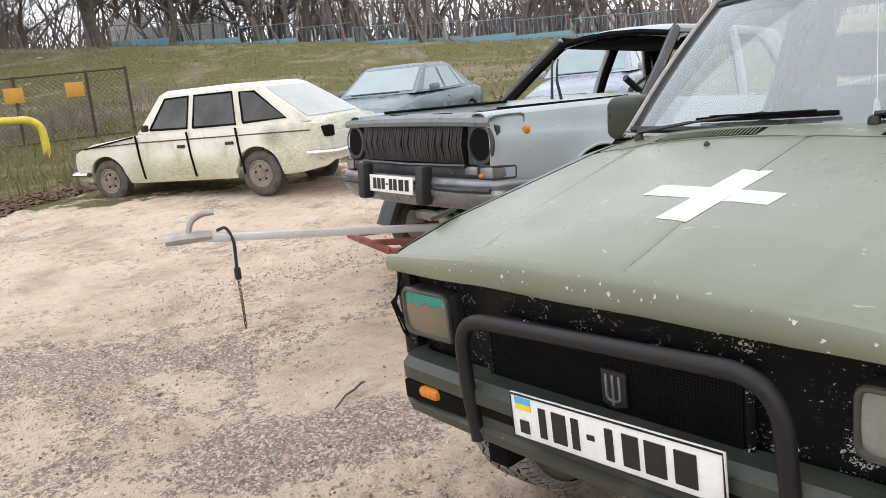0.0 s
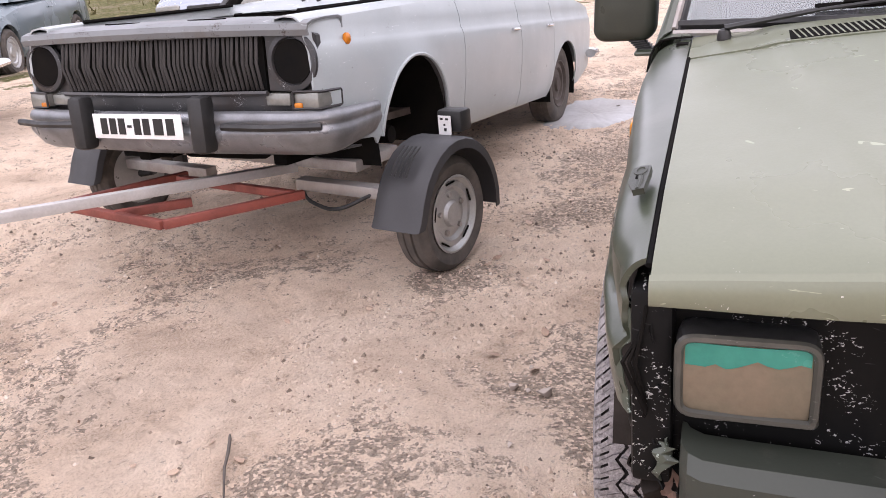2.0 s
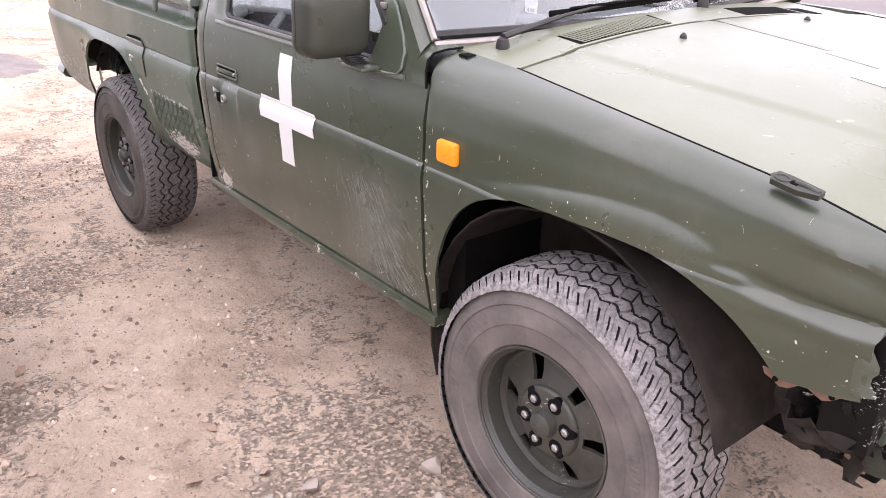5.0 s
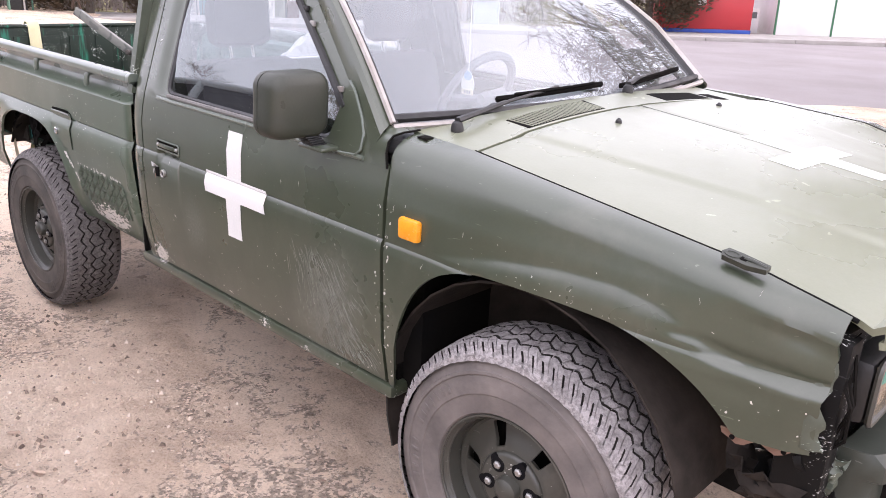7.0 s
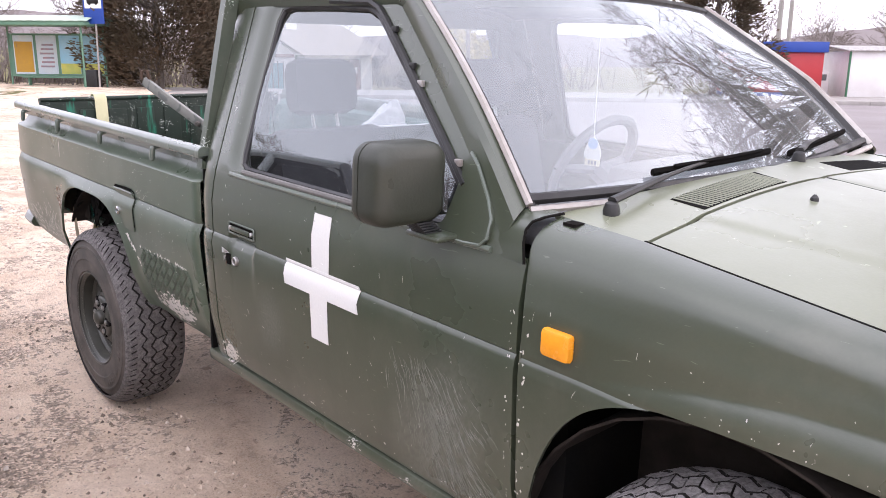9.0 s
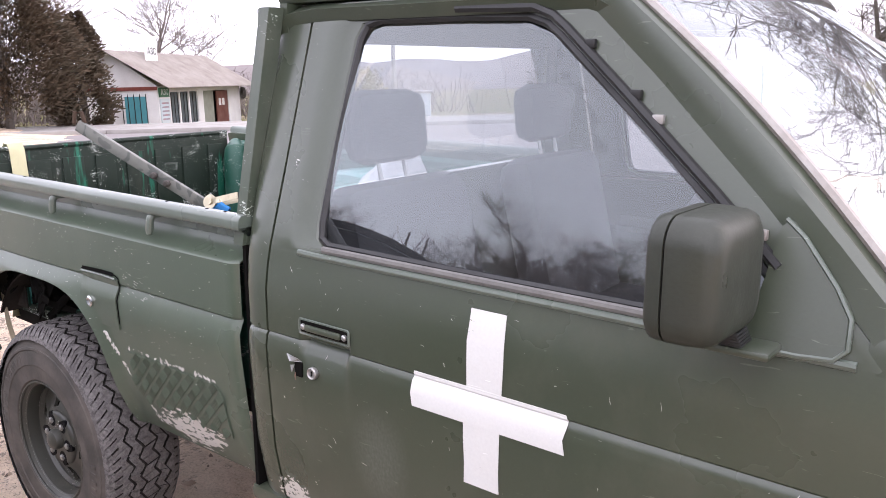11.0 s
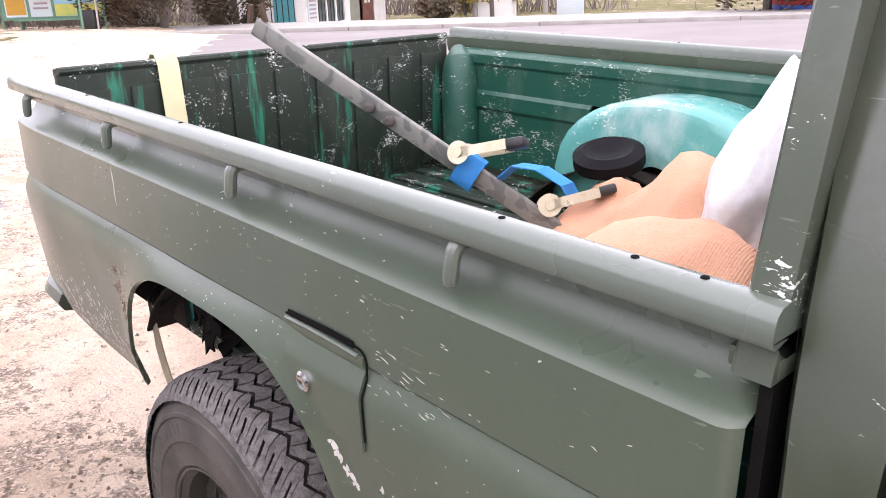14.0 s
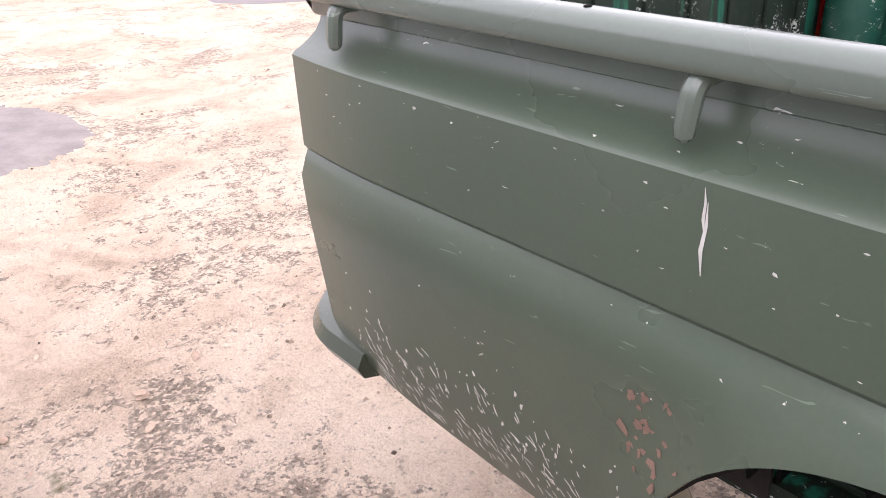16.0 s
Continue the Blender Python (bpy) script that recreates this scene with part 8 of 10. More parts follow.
# ---- the dolly under it ----
DOLLY = pose(3.83, 4.38, 0, 0, 0, -12)
dolly = thing("towing_dolly", DOLLY, "small towing dolly with a galvanised drawbar and red frame", "trailer")
for k in (1, -1):
    gm = Matrix.Translation((0.0, k * 1.20, 0.265))
    w = road_wheel(dolly, gm, 0.285, 0.165, 0.185, M["alloy"], "silver wheel trim", k, 5)
    for i in range(5):
        a = 2 * math.pi * i / 5 + 0.9
        bm = bmesh.new()
        box(bm, (-0.005, 0.068, -0.036), (0.005, 0.077, 0.036), Matrix.Rotation(a, 4, "Y") @ Matrix.Translation((0.155, 0, 0)) if k > 0 else FLIP @ Matrix.Rotation(a, 4, "Y") @ Matrix.Translation((0.155, 0, 0)), 0.005)
        part("trim_slot", bm, M["matt_black"], w)
    bm, rows = bmesh.new(), []
    for i in range(17):
        t = i / 16
        a = math.pi * (1.06 - 1.10 * t)
        x, z = 0.352 * math.cos(a), 0.265 + 0.375 * math.sin(a)
        if t < 0.16:
            x, z = -0.352 - 0.030 * (0.16 - t) / 0.16, 0.345 - (0.16 - t) * 0.30
        rows.append([(x * (0.86 if j in (0, 8) else 0.97 if j in (1, 7) else 1), k * (1.20 + y), 0.265 + (z - 0.265) * (0.86 if j in (0, 8) and z > 0.3 else 0.975 if j in (1, 7) and z > 0.3 else 1)) for j, y in enumerate((-0.138, -0.134, -0.115, -0.05, 0, 0.05, 0.115, 0.134, 0.138))])
    grid(bm, rows)
    mg = part("mudguard", thicken(bm, 0.006), M["mudguard"], dolly, "grey plastic mudguard")
    for i in range(5):
        bm = bmesh.new()
        y = 1.20 + 0.02 * k * 0 - 0.05 + 0.022 * i
        tube(bm, [(-0.30, k * y, 0.525), (-0.24, k * y, 0.595), (-0.17, k * y, 0.633)], 0.005, 5)
        part("mudguard_rib", bm, M["black"], mg)
    bm = boxed((0.13, k * 1.13, 0.63), (0.23, k * 1.27, 0.735), None, 0.015)
    lampb = part("rear_lamp", bm, M["black"], dolly, "black lamp housing with a white tag")
    tag = part("white_tag", boxed((0.10, k * 1.16, 0.615), (0.106, k * 1.23, 0.715)), M["plate"], lampb)
    for y0, y1, z0, z1 in ((1.172, 1.188, 0.695, 0.705), (1.202, 1.218, 0.695, 0.705), (1.190, 1.200, 0.667, 0.677), (1.192, 1.206, 0.641, 0.657)):
        part("tag_mark", boxed((0.0985, k * y0, z0), (0.1, k * y1, z1)), M["ink"], tag)
    bm = boxed((-0.10, k * 0.35, 0.325), (-0.02, k * 1.10, 0.385), None, 0.006)
    part("axle_beam", bm, M["galv"], dolly, "galvanised axle beam")
    bm = bmesh.new()
    tube(bm, [(-0.06, k * 0.95, 0.36), (0.05, k * 1.05, 0.28), (0.0, k * 1.16, 0.265)], 0.03, 8)
    part("axle_arm", bm, M["black"], dolly)
bm = boxed((-0.06, -0.75, 0.44), (0.30, 0.75, 0.50), None, 0.01)
part("turntable", bm, M["galv"], dolly)
D_IN = DOLLY.inverted()
def dl(x, y, z):
    return D_IN @ Vector((x, y, z))


def bar_between(a, b, w, h):
    """A square bar between two points."""
    a, b = Vector(a), Vector(b)
    d = b - a
    m = Matrix.Translation(a) @ d.to_track_quat("X", "Z").to_matrix().to_4x4()
    return boxed((0, -w / 2, -h / 2), (d.length, w / 2, h / 2), m, 0.004)


part("drawbar", bar_between(dl(1.86, 4.90, 0.635), dl(3.72, 4.08, 0.435), 0.048, 0.048), M["zinc"], dolly, "galvanised square drawbar")
for a, b in (((2.85, 4.25, 0.405), (3.36, 3.82, 0.405)), ((2.85, 4.25, 0.405), (3.03, 5.05, 0.405)), ((3.03, 5.05, 0.405), (3.62, 4.72, 0.405)), ((3.33, 3.86, 0.41), (3.42, 4.26, 0.41)), ((3.42, 4.26, 0.41), (3.52, 4.70, 0.41)), ((2.93, 4.60, 0.41), (3.16, 4.33, 0.41))):
    part("red_frame_bar", bar_between(dl(*a), dl(*b), 0.036, 0.042), M["rust_red"], dolly, "rust-red painted frame bar")
bm = bmesh.new()
tube(bm, [dl(1.66, 4.99, 0.645), dl(1.74, 4.955, 0.65), dl(1.92, 4.875, 0.645)], [0.035, 0.045, 0.036], 10, flat=0.9)
hitch = part("coupling", bm, M["galv"], dolly, "cast coupling head with a lifted lever")
bm = bmesh.new()
tube(bm, rounded([dl(1.79, 4.93, 0.67), dl(1.81, 4.92, 0.75), dl(1.88, 4.89, 0.79), dl(1.95, 4.86, 0.79)], 0.04), 0.020, 8)
part("coupling_lever", bm, M["galv"], hitch)
bm = bmesh.new()
tube(bm, rounded([dl(1.95, 4.86, 0.67), dl(2.0, 4.83, 0.69), dl(2.03, 4.80, 0.60), dl(2.02, 4.80, 0.42)], 0.05), 0.011, 6)
part("cable", bm, M["black"], dolly, "black cable")
bm = boxed((-0.02, -0.02, -0.04), (0.02, 0.02, 0.04), Matrix.Translation(dl(2.02, 4.80, 0.38)), 0.008)
part("plug", bm, M["black"], dolly)
chain = part("chain", bmesh.new(), M["rust"], dolly, "rusty hanging safety chain")
for i in range(14):
    bm = bmesh.new()
    z = 0.335 - i * 0.024
    m = Matrix.Translation(dl(2.02, 4.80, z)) @ pose(0, 0, 0, 0, 0, 90 * (i % 2) + 20)
    tube(bm, [m @ Vector((0.009 * math.cos(a), 0, 0.016 * math.sin(a))) for a in [2 * math.pi * j / 10 for j in range(11)]], 0.0035, 5, False)
    part("chain_link", bm, M["rust"], chain)
for y0 in (0.5, -0.45):
    bm = bmesh.new()
    tube(bm, [(-0.05, y0, 0.50), (-0.02, y0 * 0.9, 0.62), (0.1, y0 * 0.8, 0.66)], 0.02, 6)
    part("chassis_clamp", bm, M["black"], dolly)
bm = bmesh.new()
tube(bm, rounded([(-0.06, -0.9, 0.37), (-0.2, -0.7, 0.27), (-0.15, -0.45, 0.30), (0.0, -0.3, 0.36)], 0.1), 0.010, 6)
part("brake_cable", bm, M["black"], dolly)


# ---- parked and passing cars: x back from the nose ----
def hull(bm, spec, hw, arches, dz=0.0):
    """A car's lower body from stations (s, width, low, shoulder, deck)."""
    rows = []
    S = spec
    ss = sorted(set(steps(S[0][0], S[-1][0], 0.045)))
    cols = list(zip(*S))
    for s in ss:
        w, lo, sh, dk = [interp(s, cols[0], c) for c in cols[1:]]
        w *= hw
        low = lo
        for sc, zc, r in arches:
            if abs(s - sc) < r:
                low = max(lo, zc + math.sqrt(r * r - (s - sc) ** 2))
        half = [(w * 0.93, low), (w * 0.985, max(low, lo + 0.10)), (w, max(low, (lo + sh) / 2)), (w * 0.995, max(low, sh - 0.10)), (w * 0.965, sh), (w * 0.90, sh + 0.4 * (dk - sh)), (w * 0.72, dk - 0.012), (w * 0.35, dk), (0, dk + 0.004)]
        rows.append([(s, y, z) for y, z in half] + [(s, -y, z) for y, z in half[-2::-1]])
    vs = grid(bm, rows)
    for end in (vs[0], vs[-1]):
        bm.faces.new(end)
    bmesh.ops.remove_doubles(bm, verts=bm.verts[:], dist=0.0005)
    return bm


def cabin_part(car, belt, roof, hw, paint, z_belt, z_roof, panes, crown=0.03):
    """belt (s0, s1), roof (s0, s1): a painted cabin with glass panes set proud of it."""
    b0, b1 = belt
    r0, r1 = roof
    wb, wr = hw * 0.90, hw * 0.70
    bm, rows = bmesh.new(), []
    for t in (0, 0.25, 0.5, 0.75, 0.92, 1.0):
        ease = t
        y = wb + (wr - wb) * t
        z = z_belt + (z_roof - z_belt) * (t if t < 0.99 else 1.0)
        a, b = b0 + (r0 - b0) * ease, b1 + (r1 - b1) * ease
        if t == 1.0:
            a, b, y = a + 0.06, b - 0.06, y - 0.05
            z += 0.012
        n = 10
        ring = [(a + 0.05 * abs(-1 + 2 * i / n) ** 2 * 1.0, -y + 2 * y * i / n, z) for i in range(n + 1)]
        ring += [(a + 0.05 + (b - a - 0.1) * i / n, y, z) for i in range(1, n)]
        ring += [(b - 0.05 * abs(1 - 2 * i / n) ** 2, y - 2 * y * i / n, z) for i in range(n + 1)]
        ring += [(b - 0.05 - (b - a - 0.1) * i / n, -y, z) for i in range(1, n)]
        rows.append(ring)
    vs = grid(bm, rows, True)
    top = [v.co.copy() for v in vs[-1]]
    c = bm.verts.new(((r0 + r1) / 2, 0, z_roof + crown))
    for i in range(len(vs[-1])):
        bm.faces.new((vs[-1][i], vs[-1][(i + 1) % len(vs[-1])], c))
    cab = part("cabin", bm, paint, car)

    def on_side(s, t, k):
        return (s, k * (wb + (wr - wb) * t + 0.006), z_belt + (z_roof - z_belt) * t)

    def pane(name, pts, mat):
        bm = bmesh.new()
        bm.faces.new([bm.verts.new(p) for p in pts])
        pn = part(name, thicken(bm, 0.004), mat, cab)
        if "seal" in panes:
            bm = bmesh.new()
            tube(bm, [Vector(p) for p in list(pts) + list(pts)[:1]], panes["seal"], 5, False)
            part("window_seal", bm, M["matt_black"], pn)

    for k in (1, -1):
        for quad in panes["side"]:
            pane("side_window", [on_side(s, t, k) for s, t in quad], panes["mat"])
    for nm, base, top_s, sign in (("windscreen", b0, r0, -1), ("rear_window", b1, r1, 1)):
        bm, rows = bmesh.new(), []
        for t in (0.10, 0.5, 0.88):
            y = (wb + (wr - wb) * t) * 0.9
            s = base + (top_s - base) * t + sign * 0.008
            rows.append([(s - sign * 0.05 * abs(-1 + 2 * i / 8) ** 2 * 0.81, -y + 2 * y * i / 8, z_belt + (z_roof - z_belt) * t + 0.004) for i in range(9)])
        grid(bm, rows)
        part(nm, thicken(bm, 0.004), panes["mat"] if nm == "windscreen" or "rear" not in panes else panes["rear"], cab)
    return cab


def modern_saloon(name, m, paint, label, group=""):
    car = thing(name, m, label, "car", group)
    hw, arches = 0.87, ((0.85, 0.32, 0.35), (3.56, 0.32, 0.35))
    bm = bmesh.new()
    hull(bm, [(0.0, 0.80, 0.30, 0.52, 0.56), (0.06, 0.90, 0.22, 0.60, 0.66), (0.25, 0.96, 0.20, 0.68, 0.76), (0.8, 1.0, 0.20, 0.76, 0.86), (1.35, 1.0, 0.20, 0.84, 0.95), (2.5, 1.0, 0.20, 0.88, 0.95), (3.7, 1.0, 0.20, 0.90, 0.98), (4.25, 0.96, 0.22, 0.86, 0.97), (4.45, 0.90, 0.28, 0.76, 0.90), (4.5, 0.82, 0.34, 0.60, 0.7)], hw, arches)
    part("body", bm, paint, car)
    cabin_part(car, (1.20, 3.95), (2.0, 3.10), hw, paint, 0.93, 1.42, {"side": [[(1.55, 0.08), (2.45, 0.06), (2.40, 0.86), (2.02, 0.84)], [(2.53, 0.06), (3.25, 0.08), (3.0, 0.84), (2.48, 0.86)], [(3.32, 0.10), (3.55, 0.12), (3.12, 0.78), (3.07, 0.82)]], "mat": M["skylit_glass"]})
    for k in (1, -1):
        for s in (0.85, 3.56):
            road_wheel(car, Matrix.Translation((s, k * 0.76, 0.31)), 0.31, 0.20, 0.20, M["alloy"], "", k)
        bm = boxed((1.62, k * 0.86, 0.93), (1.74, k * 1.03, 1.06), None, 0.03)
        part("door_mirror", bm, paint, car)
        bm = boxed((0.02, k * 0.42, 0.55), (0.20, k * 0.79, 0.68), None, 0.05)
        part("headlamp", bm, M["lamp_clear"], car)
        bm = bmesh.new()
        tube(bm, [(2.42, k * 0.872, 0.80), (2.56, k * 0.872, 0.80)], 0.012, 6)
        part("door_handle", bm, paint, car)
    part("grille", boxed((-0.01, -0.33, 0.50), (0.06, 0.33, 0.66), None, 0.03), M["black"], car)
    part("air_intake", boxed((-0.01, -0.6, 0.26), (0.08, 0.6, 0.38), None, 0.02), M["black"], car)
    part("windscreen_wiper", bar_between((1.22, 0.5, 0.965), (1.16, -0.5, 0.965), 0.02, 0.02), M["black"], car)
    return car


def on_ground(x, y, rz, dz=0.0):
    return pose(x, y, bank(x, y) - 0.02 + dz, 0, 0, rz)


modern_saloon("parked_saloon", on_ground(7.05, 11.5, 27), M["blue_grey"], "dark blue-grey saloon parked on the grass edge", "parked saloons")
modern_saloon("parked_saloon", on_ground(10.15, 9.35, 27), M["silver_blue"], "silver-blue saloon parked behind the stripped car", "parked saloons")


def old_hatchback():
    car = thing("abandoned_hatchback", on_ground(3.47, 12.04, -61.7, -0.02) @ Matrix.Scale(0.935, 4), "abandoned cream hatchback with moss, rust and flat tyres", "car")
    hw, arches = 0.80, ((0.66, 0.30, 0.345), (3.26, 0.30, 0.345))
    bm = bmesh.new()
    hull(bm, [(0.0, 0.86, 0.36, 0.64, 0.68), (0.05, 0.93, 0.30, 0.70, 0.745), (0.4, 0.98, 0.26, 0.80, 0.83), (1.2, 1.0, 0.24, 0.88, 0.91), (1.5, 1.0, 0.24, 0.90, 0.93), (3.4, 1.0, 0.24, 0.90, 0.93), (3.9, 0.98, 0.28, 0.90, 0.95), (4.25, 0.94, 0.34, 0.86, 0.93), (4.33, 0.88, 0.40, 0.70, 0.80)], hw, arches)
    part("body", bm, M["white_car"], car)
    cab = cabin_part(car, (1.22, 4.12), (1.62, 3.28), hw, M["white_car"], 0.91, 1.44, {"side": [[(1.50, 0.08), (2.14, 0.06), (2.14, 0.84), (1.74, 0.82)], [(2.24, 0.06), (2.94, 0.06), (2.86, 0.84), (2.24, 0.84)], [(3.06, 0.08), (3.72, 0.12), (3.22, 0.80), (2.98, 0.82)]], "mat": M["dark_glass"], "rear": M["hazed_glass"], "seal": 0.016})
    for k in (1, -1):
        for s in (0.66, 3.26):
            road_wheel(car, Matrix.Translation((s, k * 0.68, 0.285)), 0.30, 0.165, 0.175, M["old_rim"], "grey rusty steel rim", k, 5)
        for s in (1.30, 2.19, 2.99):
            bm = bmesh.new()
            tube(bm, [(s, k * 0.806, 0.90), (s + 0.02, k * 0.808, 0.60), (s + 0.05, k * 0.79, 0.30)], 0.015, 5)
            part("door_gap", bm, M["matt_black"], car)
        for s in (2.0, 2.80):
            part("door_handle", boxed((s, k * 0.80, 0.69), (s + 0.13, k * 0.815, 0.73), None, 0.004), M["black"], car)
        bm = bmesh.new()
        tube(bm, [(0.1, k * 0.79, 0.76), (1.3, k * 0.806, 0.80), (4.1, k * 0.79, 0.80)], 0.008, 5)
        part("side_moulding", bm, M["rust"], car)
        part("tail_lamp", boxed((4.22, k * 0.60, 0.70), (4.35, k * 0.74, 0.84), None, 0.02), M["matt_black"], car)
        part("door_mirror", boxed((1.50, k * 0.80, 0.94), (1.57, k * 0.90, 1.03), None, 0.02), M["black"], car)
    for a, b in (((-0.02, 0.78, 0.40), (-0.02, -0.78, 0.40)), ((4.42, 0.80, 0.52), (4.42, -0.80, 0.52))):
        bm = bmesh.new()
        tube(bm, rounded([(a[0] + (0.35 if a[0] < 1 else -0.35), a[1] * 1.03, a[2]), a, b, (b[0] + (0.35 if b[0] < 1 else -0.35), b[1] * 1.03, b[2])], 0.08), 0.045, 8, flat=0.8)
        part("bumper", bm, M["chrome"], car, "dull chrome bumper")
    bm = bmesh.new()
    tube(bm, [(0.32, 0.795, 0.76), (1.25, 0.80, 0.88)], 0.012, 5)
    part("bonnet_gap", bm, M["matt_black"], car)
    bm = bmesh.new()
    tube(bm, [(0.32, -0.795, 0.76), (1.25, -0.80, 0.88)], 0.012, 5)
    part("bonnet_gap", bm, M["matt_black"], car)
    return car


M["old_rim"] = plain("grey_rusty_rim", (0.28, 0.24, 0.20), (0.13, 0.09, 0.07), 0.8, 0.1, 9, 80, 0.3)
M["hazed_glass"] = plain("milky_glass", (0.45, 0.46, 0.44), (0.36, 0.37, 0.35), 0.2, 0, 3, 30, 0.0, 0.05)
old_hatchback()


# ---- trees ----
def bare_tree_mesh(seed, height, spread, limbs, levels=5, low=0.25, twig=0.012, sides=5, lean=(0, 0)):
    """A leafless tree: tapered trunk, forking limbs, thin twigs. Returns the trunk and the crown."""
    rnd = random.Random(seed)
    trunk, crown = bmesh.new(), bmesh.new()

    def grow(bm, p, d, length, r, level):
        n = 4 if level < 3 else 3
        pts, rs, q, dd = [p], [r], p.copy(), d.copy()
        for i in range(n):
            dd = (dd + Vector((rnd.gauss(0, 0.16), rnd.gauss(0, 0.16), rnd.gauss(0.03, 0.10)))).normalized()
            q = q + dd * length / n
            pts.append(q.copy())
            rs.append(max(r * (1 - 0.62 * (i + 1) / n), twig * 0.45))
        tube(bm, pts, rs, sides if level < 2 else 4 if level < 3 else 3, False)
        if level >= levels:
            return
        kids = limbs if level == 0 else rnd.choice((3, 4, 4, 5)) if level < levels - 1 else 4
        for c in range(kids):
            t = rnd.uniform(low if level == 0 else 0.25, 1.0)
            i = min(int(t * n), n - 1)
            f = t * n - i
            base = pts[i].lerp(pts[i + 1], f)
            rr = rs[i] + (rs[i + 1] - rs[i]) * f
            a = rnd.uniform(0, 2 * math.pi)
            side = Vector((math.cos(a), math.sin(a), rnd.uniform(-0.1, 0.5)))
            nd = (dd * rnd.uniform(0.3, 0.9) + side * spread).normalized()
            grow(crown, base, nd, length * rnd.uniform(0.42, 0.72), max(rr * rnd.uniform(0.45, 0.7), twig * 0.5), level + 1)
        grow(crown, pts[-1], dd, length * 0.6, rs[-1], level + 1)

    grow(trunk, Vector((0, 0, -0.2)), Vector((lean[0], lean[1], 1)).normalized(), height * 0.5, height * 0.022, 0)
    return trunk, crown


def bare_tree(seed, m, height, spread=0.8, limbs=7, levels=4, low=0.3, label="bare grey-brown deciduous tree on the grassy bank", group="", mat=None, twig=0.012, lean=(0, 0)):
    t = thing("bare_tree", m, label, "tree", group)
    a, b = bare_tree_mesh(seed, height, spread, limbs, levels, low, twig, 6, lean)
    part("trunk", a, mat or M["bark"], t)
    part("crown", b, mat or M["bark"], t)
    return t


def at_bank(x, y, rz=0, sc=1.0):
    return pose(x, y, bank(x, y) - 0.1, 0, 0, rz) @ Matrix.Scale(sc, 4)


# big oaks near the far fence
GROVE = "bare trees behind the fence"
bare_tree(11, at_bank(17.0, 57.5), 13, 1.0, 9, 4, 0.35, group=GROVE, twig=0.03)
bare_tree(12, at_bank(27.5, 57.0), 11, 1.3, 10, 4, 0.3, group=GROVE, twig=0.03)
bare_tree(13, at_bank(24.0, 60.5), 12, 1.1, 9, 4, 0.3, group=GROVE, twig=0.03)
big = bare_tree(14, at_bank(9.0, 50.0), 14, 1.0, 10, 4, 0.3, group=GROVE, twig=0.03)
for i, (x, y, sc) in enumerate(((2.5, 47, 1.0), (-5, 46, 1.1), (16, 53, 1.05), (-12, 42, 1.1), (21, 55, 0.9))):
    copy_thing(big, pose(x, y, bank(x, y) - 0.2, 0, 0, 77 * i)).scale = (sc,) * 3
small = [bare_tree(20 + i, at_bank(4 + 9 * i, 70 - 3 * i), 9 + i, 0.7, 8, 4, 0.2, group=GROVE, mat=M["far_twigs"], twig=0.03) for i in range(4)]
rnd = random.Random(5)
for i in range(52):
    a = radians(rnd.uniform(28, 112))
    d = rnd.uniform(68, 120)
    x, y = d * math.cos(a), d * math.sin(a)
    o = small[i % 4]
    copy_thing(o, pose(x, y, bank(x, y) - 0.2, 0, 0, rnd.uniform(0, 360))).scale = (rnd.uniform(0.7, 1.15),) * 3


def thicket(name, pts, count, size, mat, label, seed, up=1.0, leaf=0.0):
    """Bushes of thin stems as one mass."""
    rnd = random.Random(seed)
    bm = bmesh.new()
    for i in range(count):
        x, y, z, r = rnd.choice(pts)
        bx, by = x + rnd.gauss(0, r), y + rnd.gauss(0, r)
        b = Vector((bx, by, bank(bx, by) - 0.1 + z))
        h = size * rnd.uniform(0.4, 1.0)
        d = Vector((rnd.gauss(0, 0.3), rnd.gauss(0, 0.3), up)).normalized()
        p = [b, b + d * h * 0.5 + Vector((rnd.gauss(0, 0.06), rnd.gauss(0, 0.06), 0)) * h, b + d * h + Vector((rnd.gauss(0, 0.15), rnd.gauss(0, 0.15), 0)) * h]
        tube(bm, p, [0.012 * size, 0.008 * size, 0.003 * size], 3, False)
        for j in range(3):
            q = p[1].lerp(p[2], rnd.random())
            tube(bm, [q, q + Vector((rnd.gauss(0, 0.3), rnd.gauss(0, 0.3), rnd.uniform(0, 0.4))) * h * 0.5], [0.006 * size, 0.002 * size], 3, False)
    return solo(name, bm, mat, label, "bushes", kind="stuff")


far_pts = []
for i in range(120):
    a = radians(rnd.uniform(25, 115))
    d = rnd.uniform(66, 90)
    far_pts.append((d * math.cos(a), d * math.sin(a), 0, 2.0))
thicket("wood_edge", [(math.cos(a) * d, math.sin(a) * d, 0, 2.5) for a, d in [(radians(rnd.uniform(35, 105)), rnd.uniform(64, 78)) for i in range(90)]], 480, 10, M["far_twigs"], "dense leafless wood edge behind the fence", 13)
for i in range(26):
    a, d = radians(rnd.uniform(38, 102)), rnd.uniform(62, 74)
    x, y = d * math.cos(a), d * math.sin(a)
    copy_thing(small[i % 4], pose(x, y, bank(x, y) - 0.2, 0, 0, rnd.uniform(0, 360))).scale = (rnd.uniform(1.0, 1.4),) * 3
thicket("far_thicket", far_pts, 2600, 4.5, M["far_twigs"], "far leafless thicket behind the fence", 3)
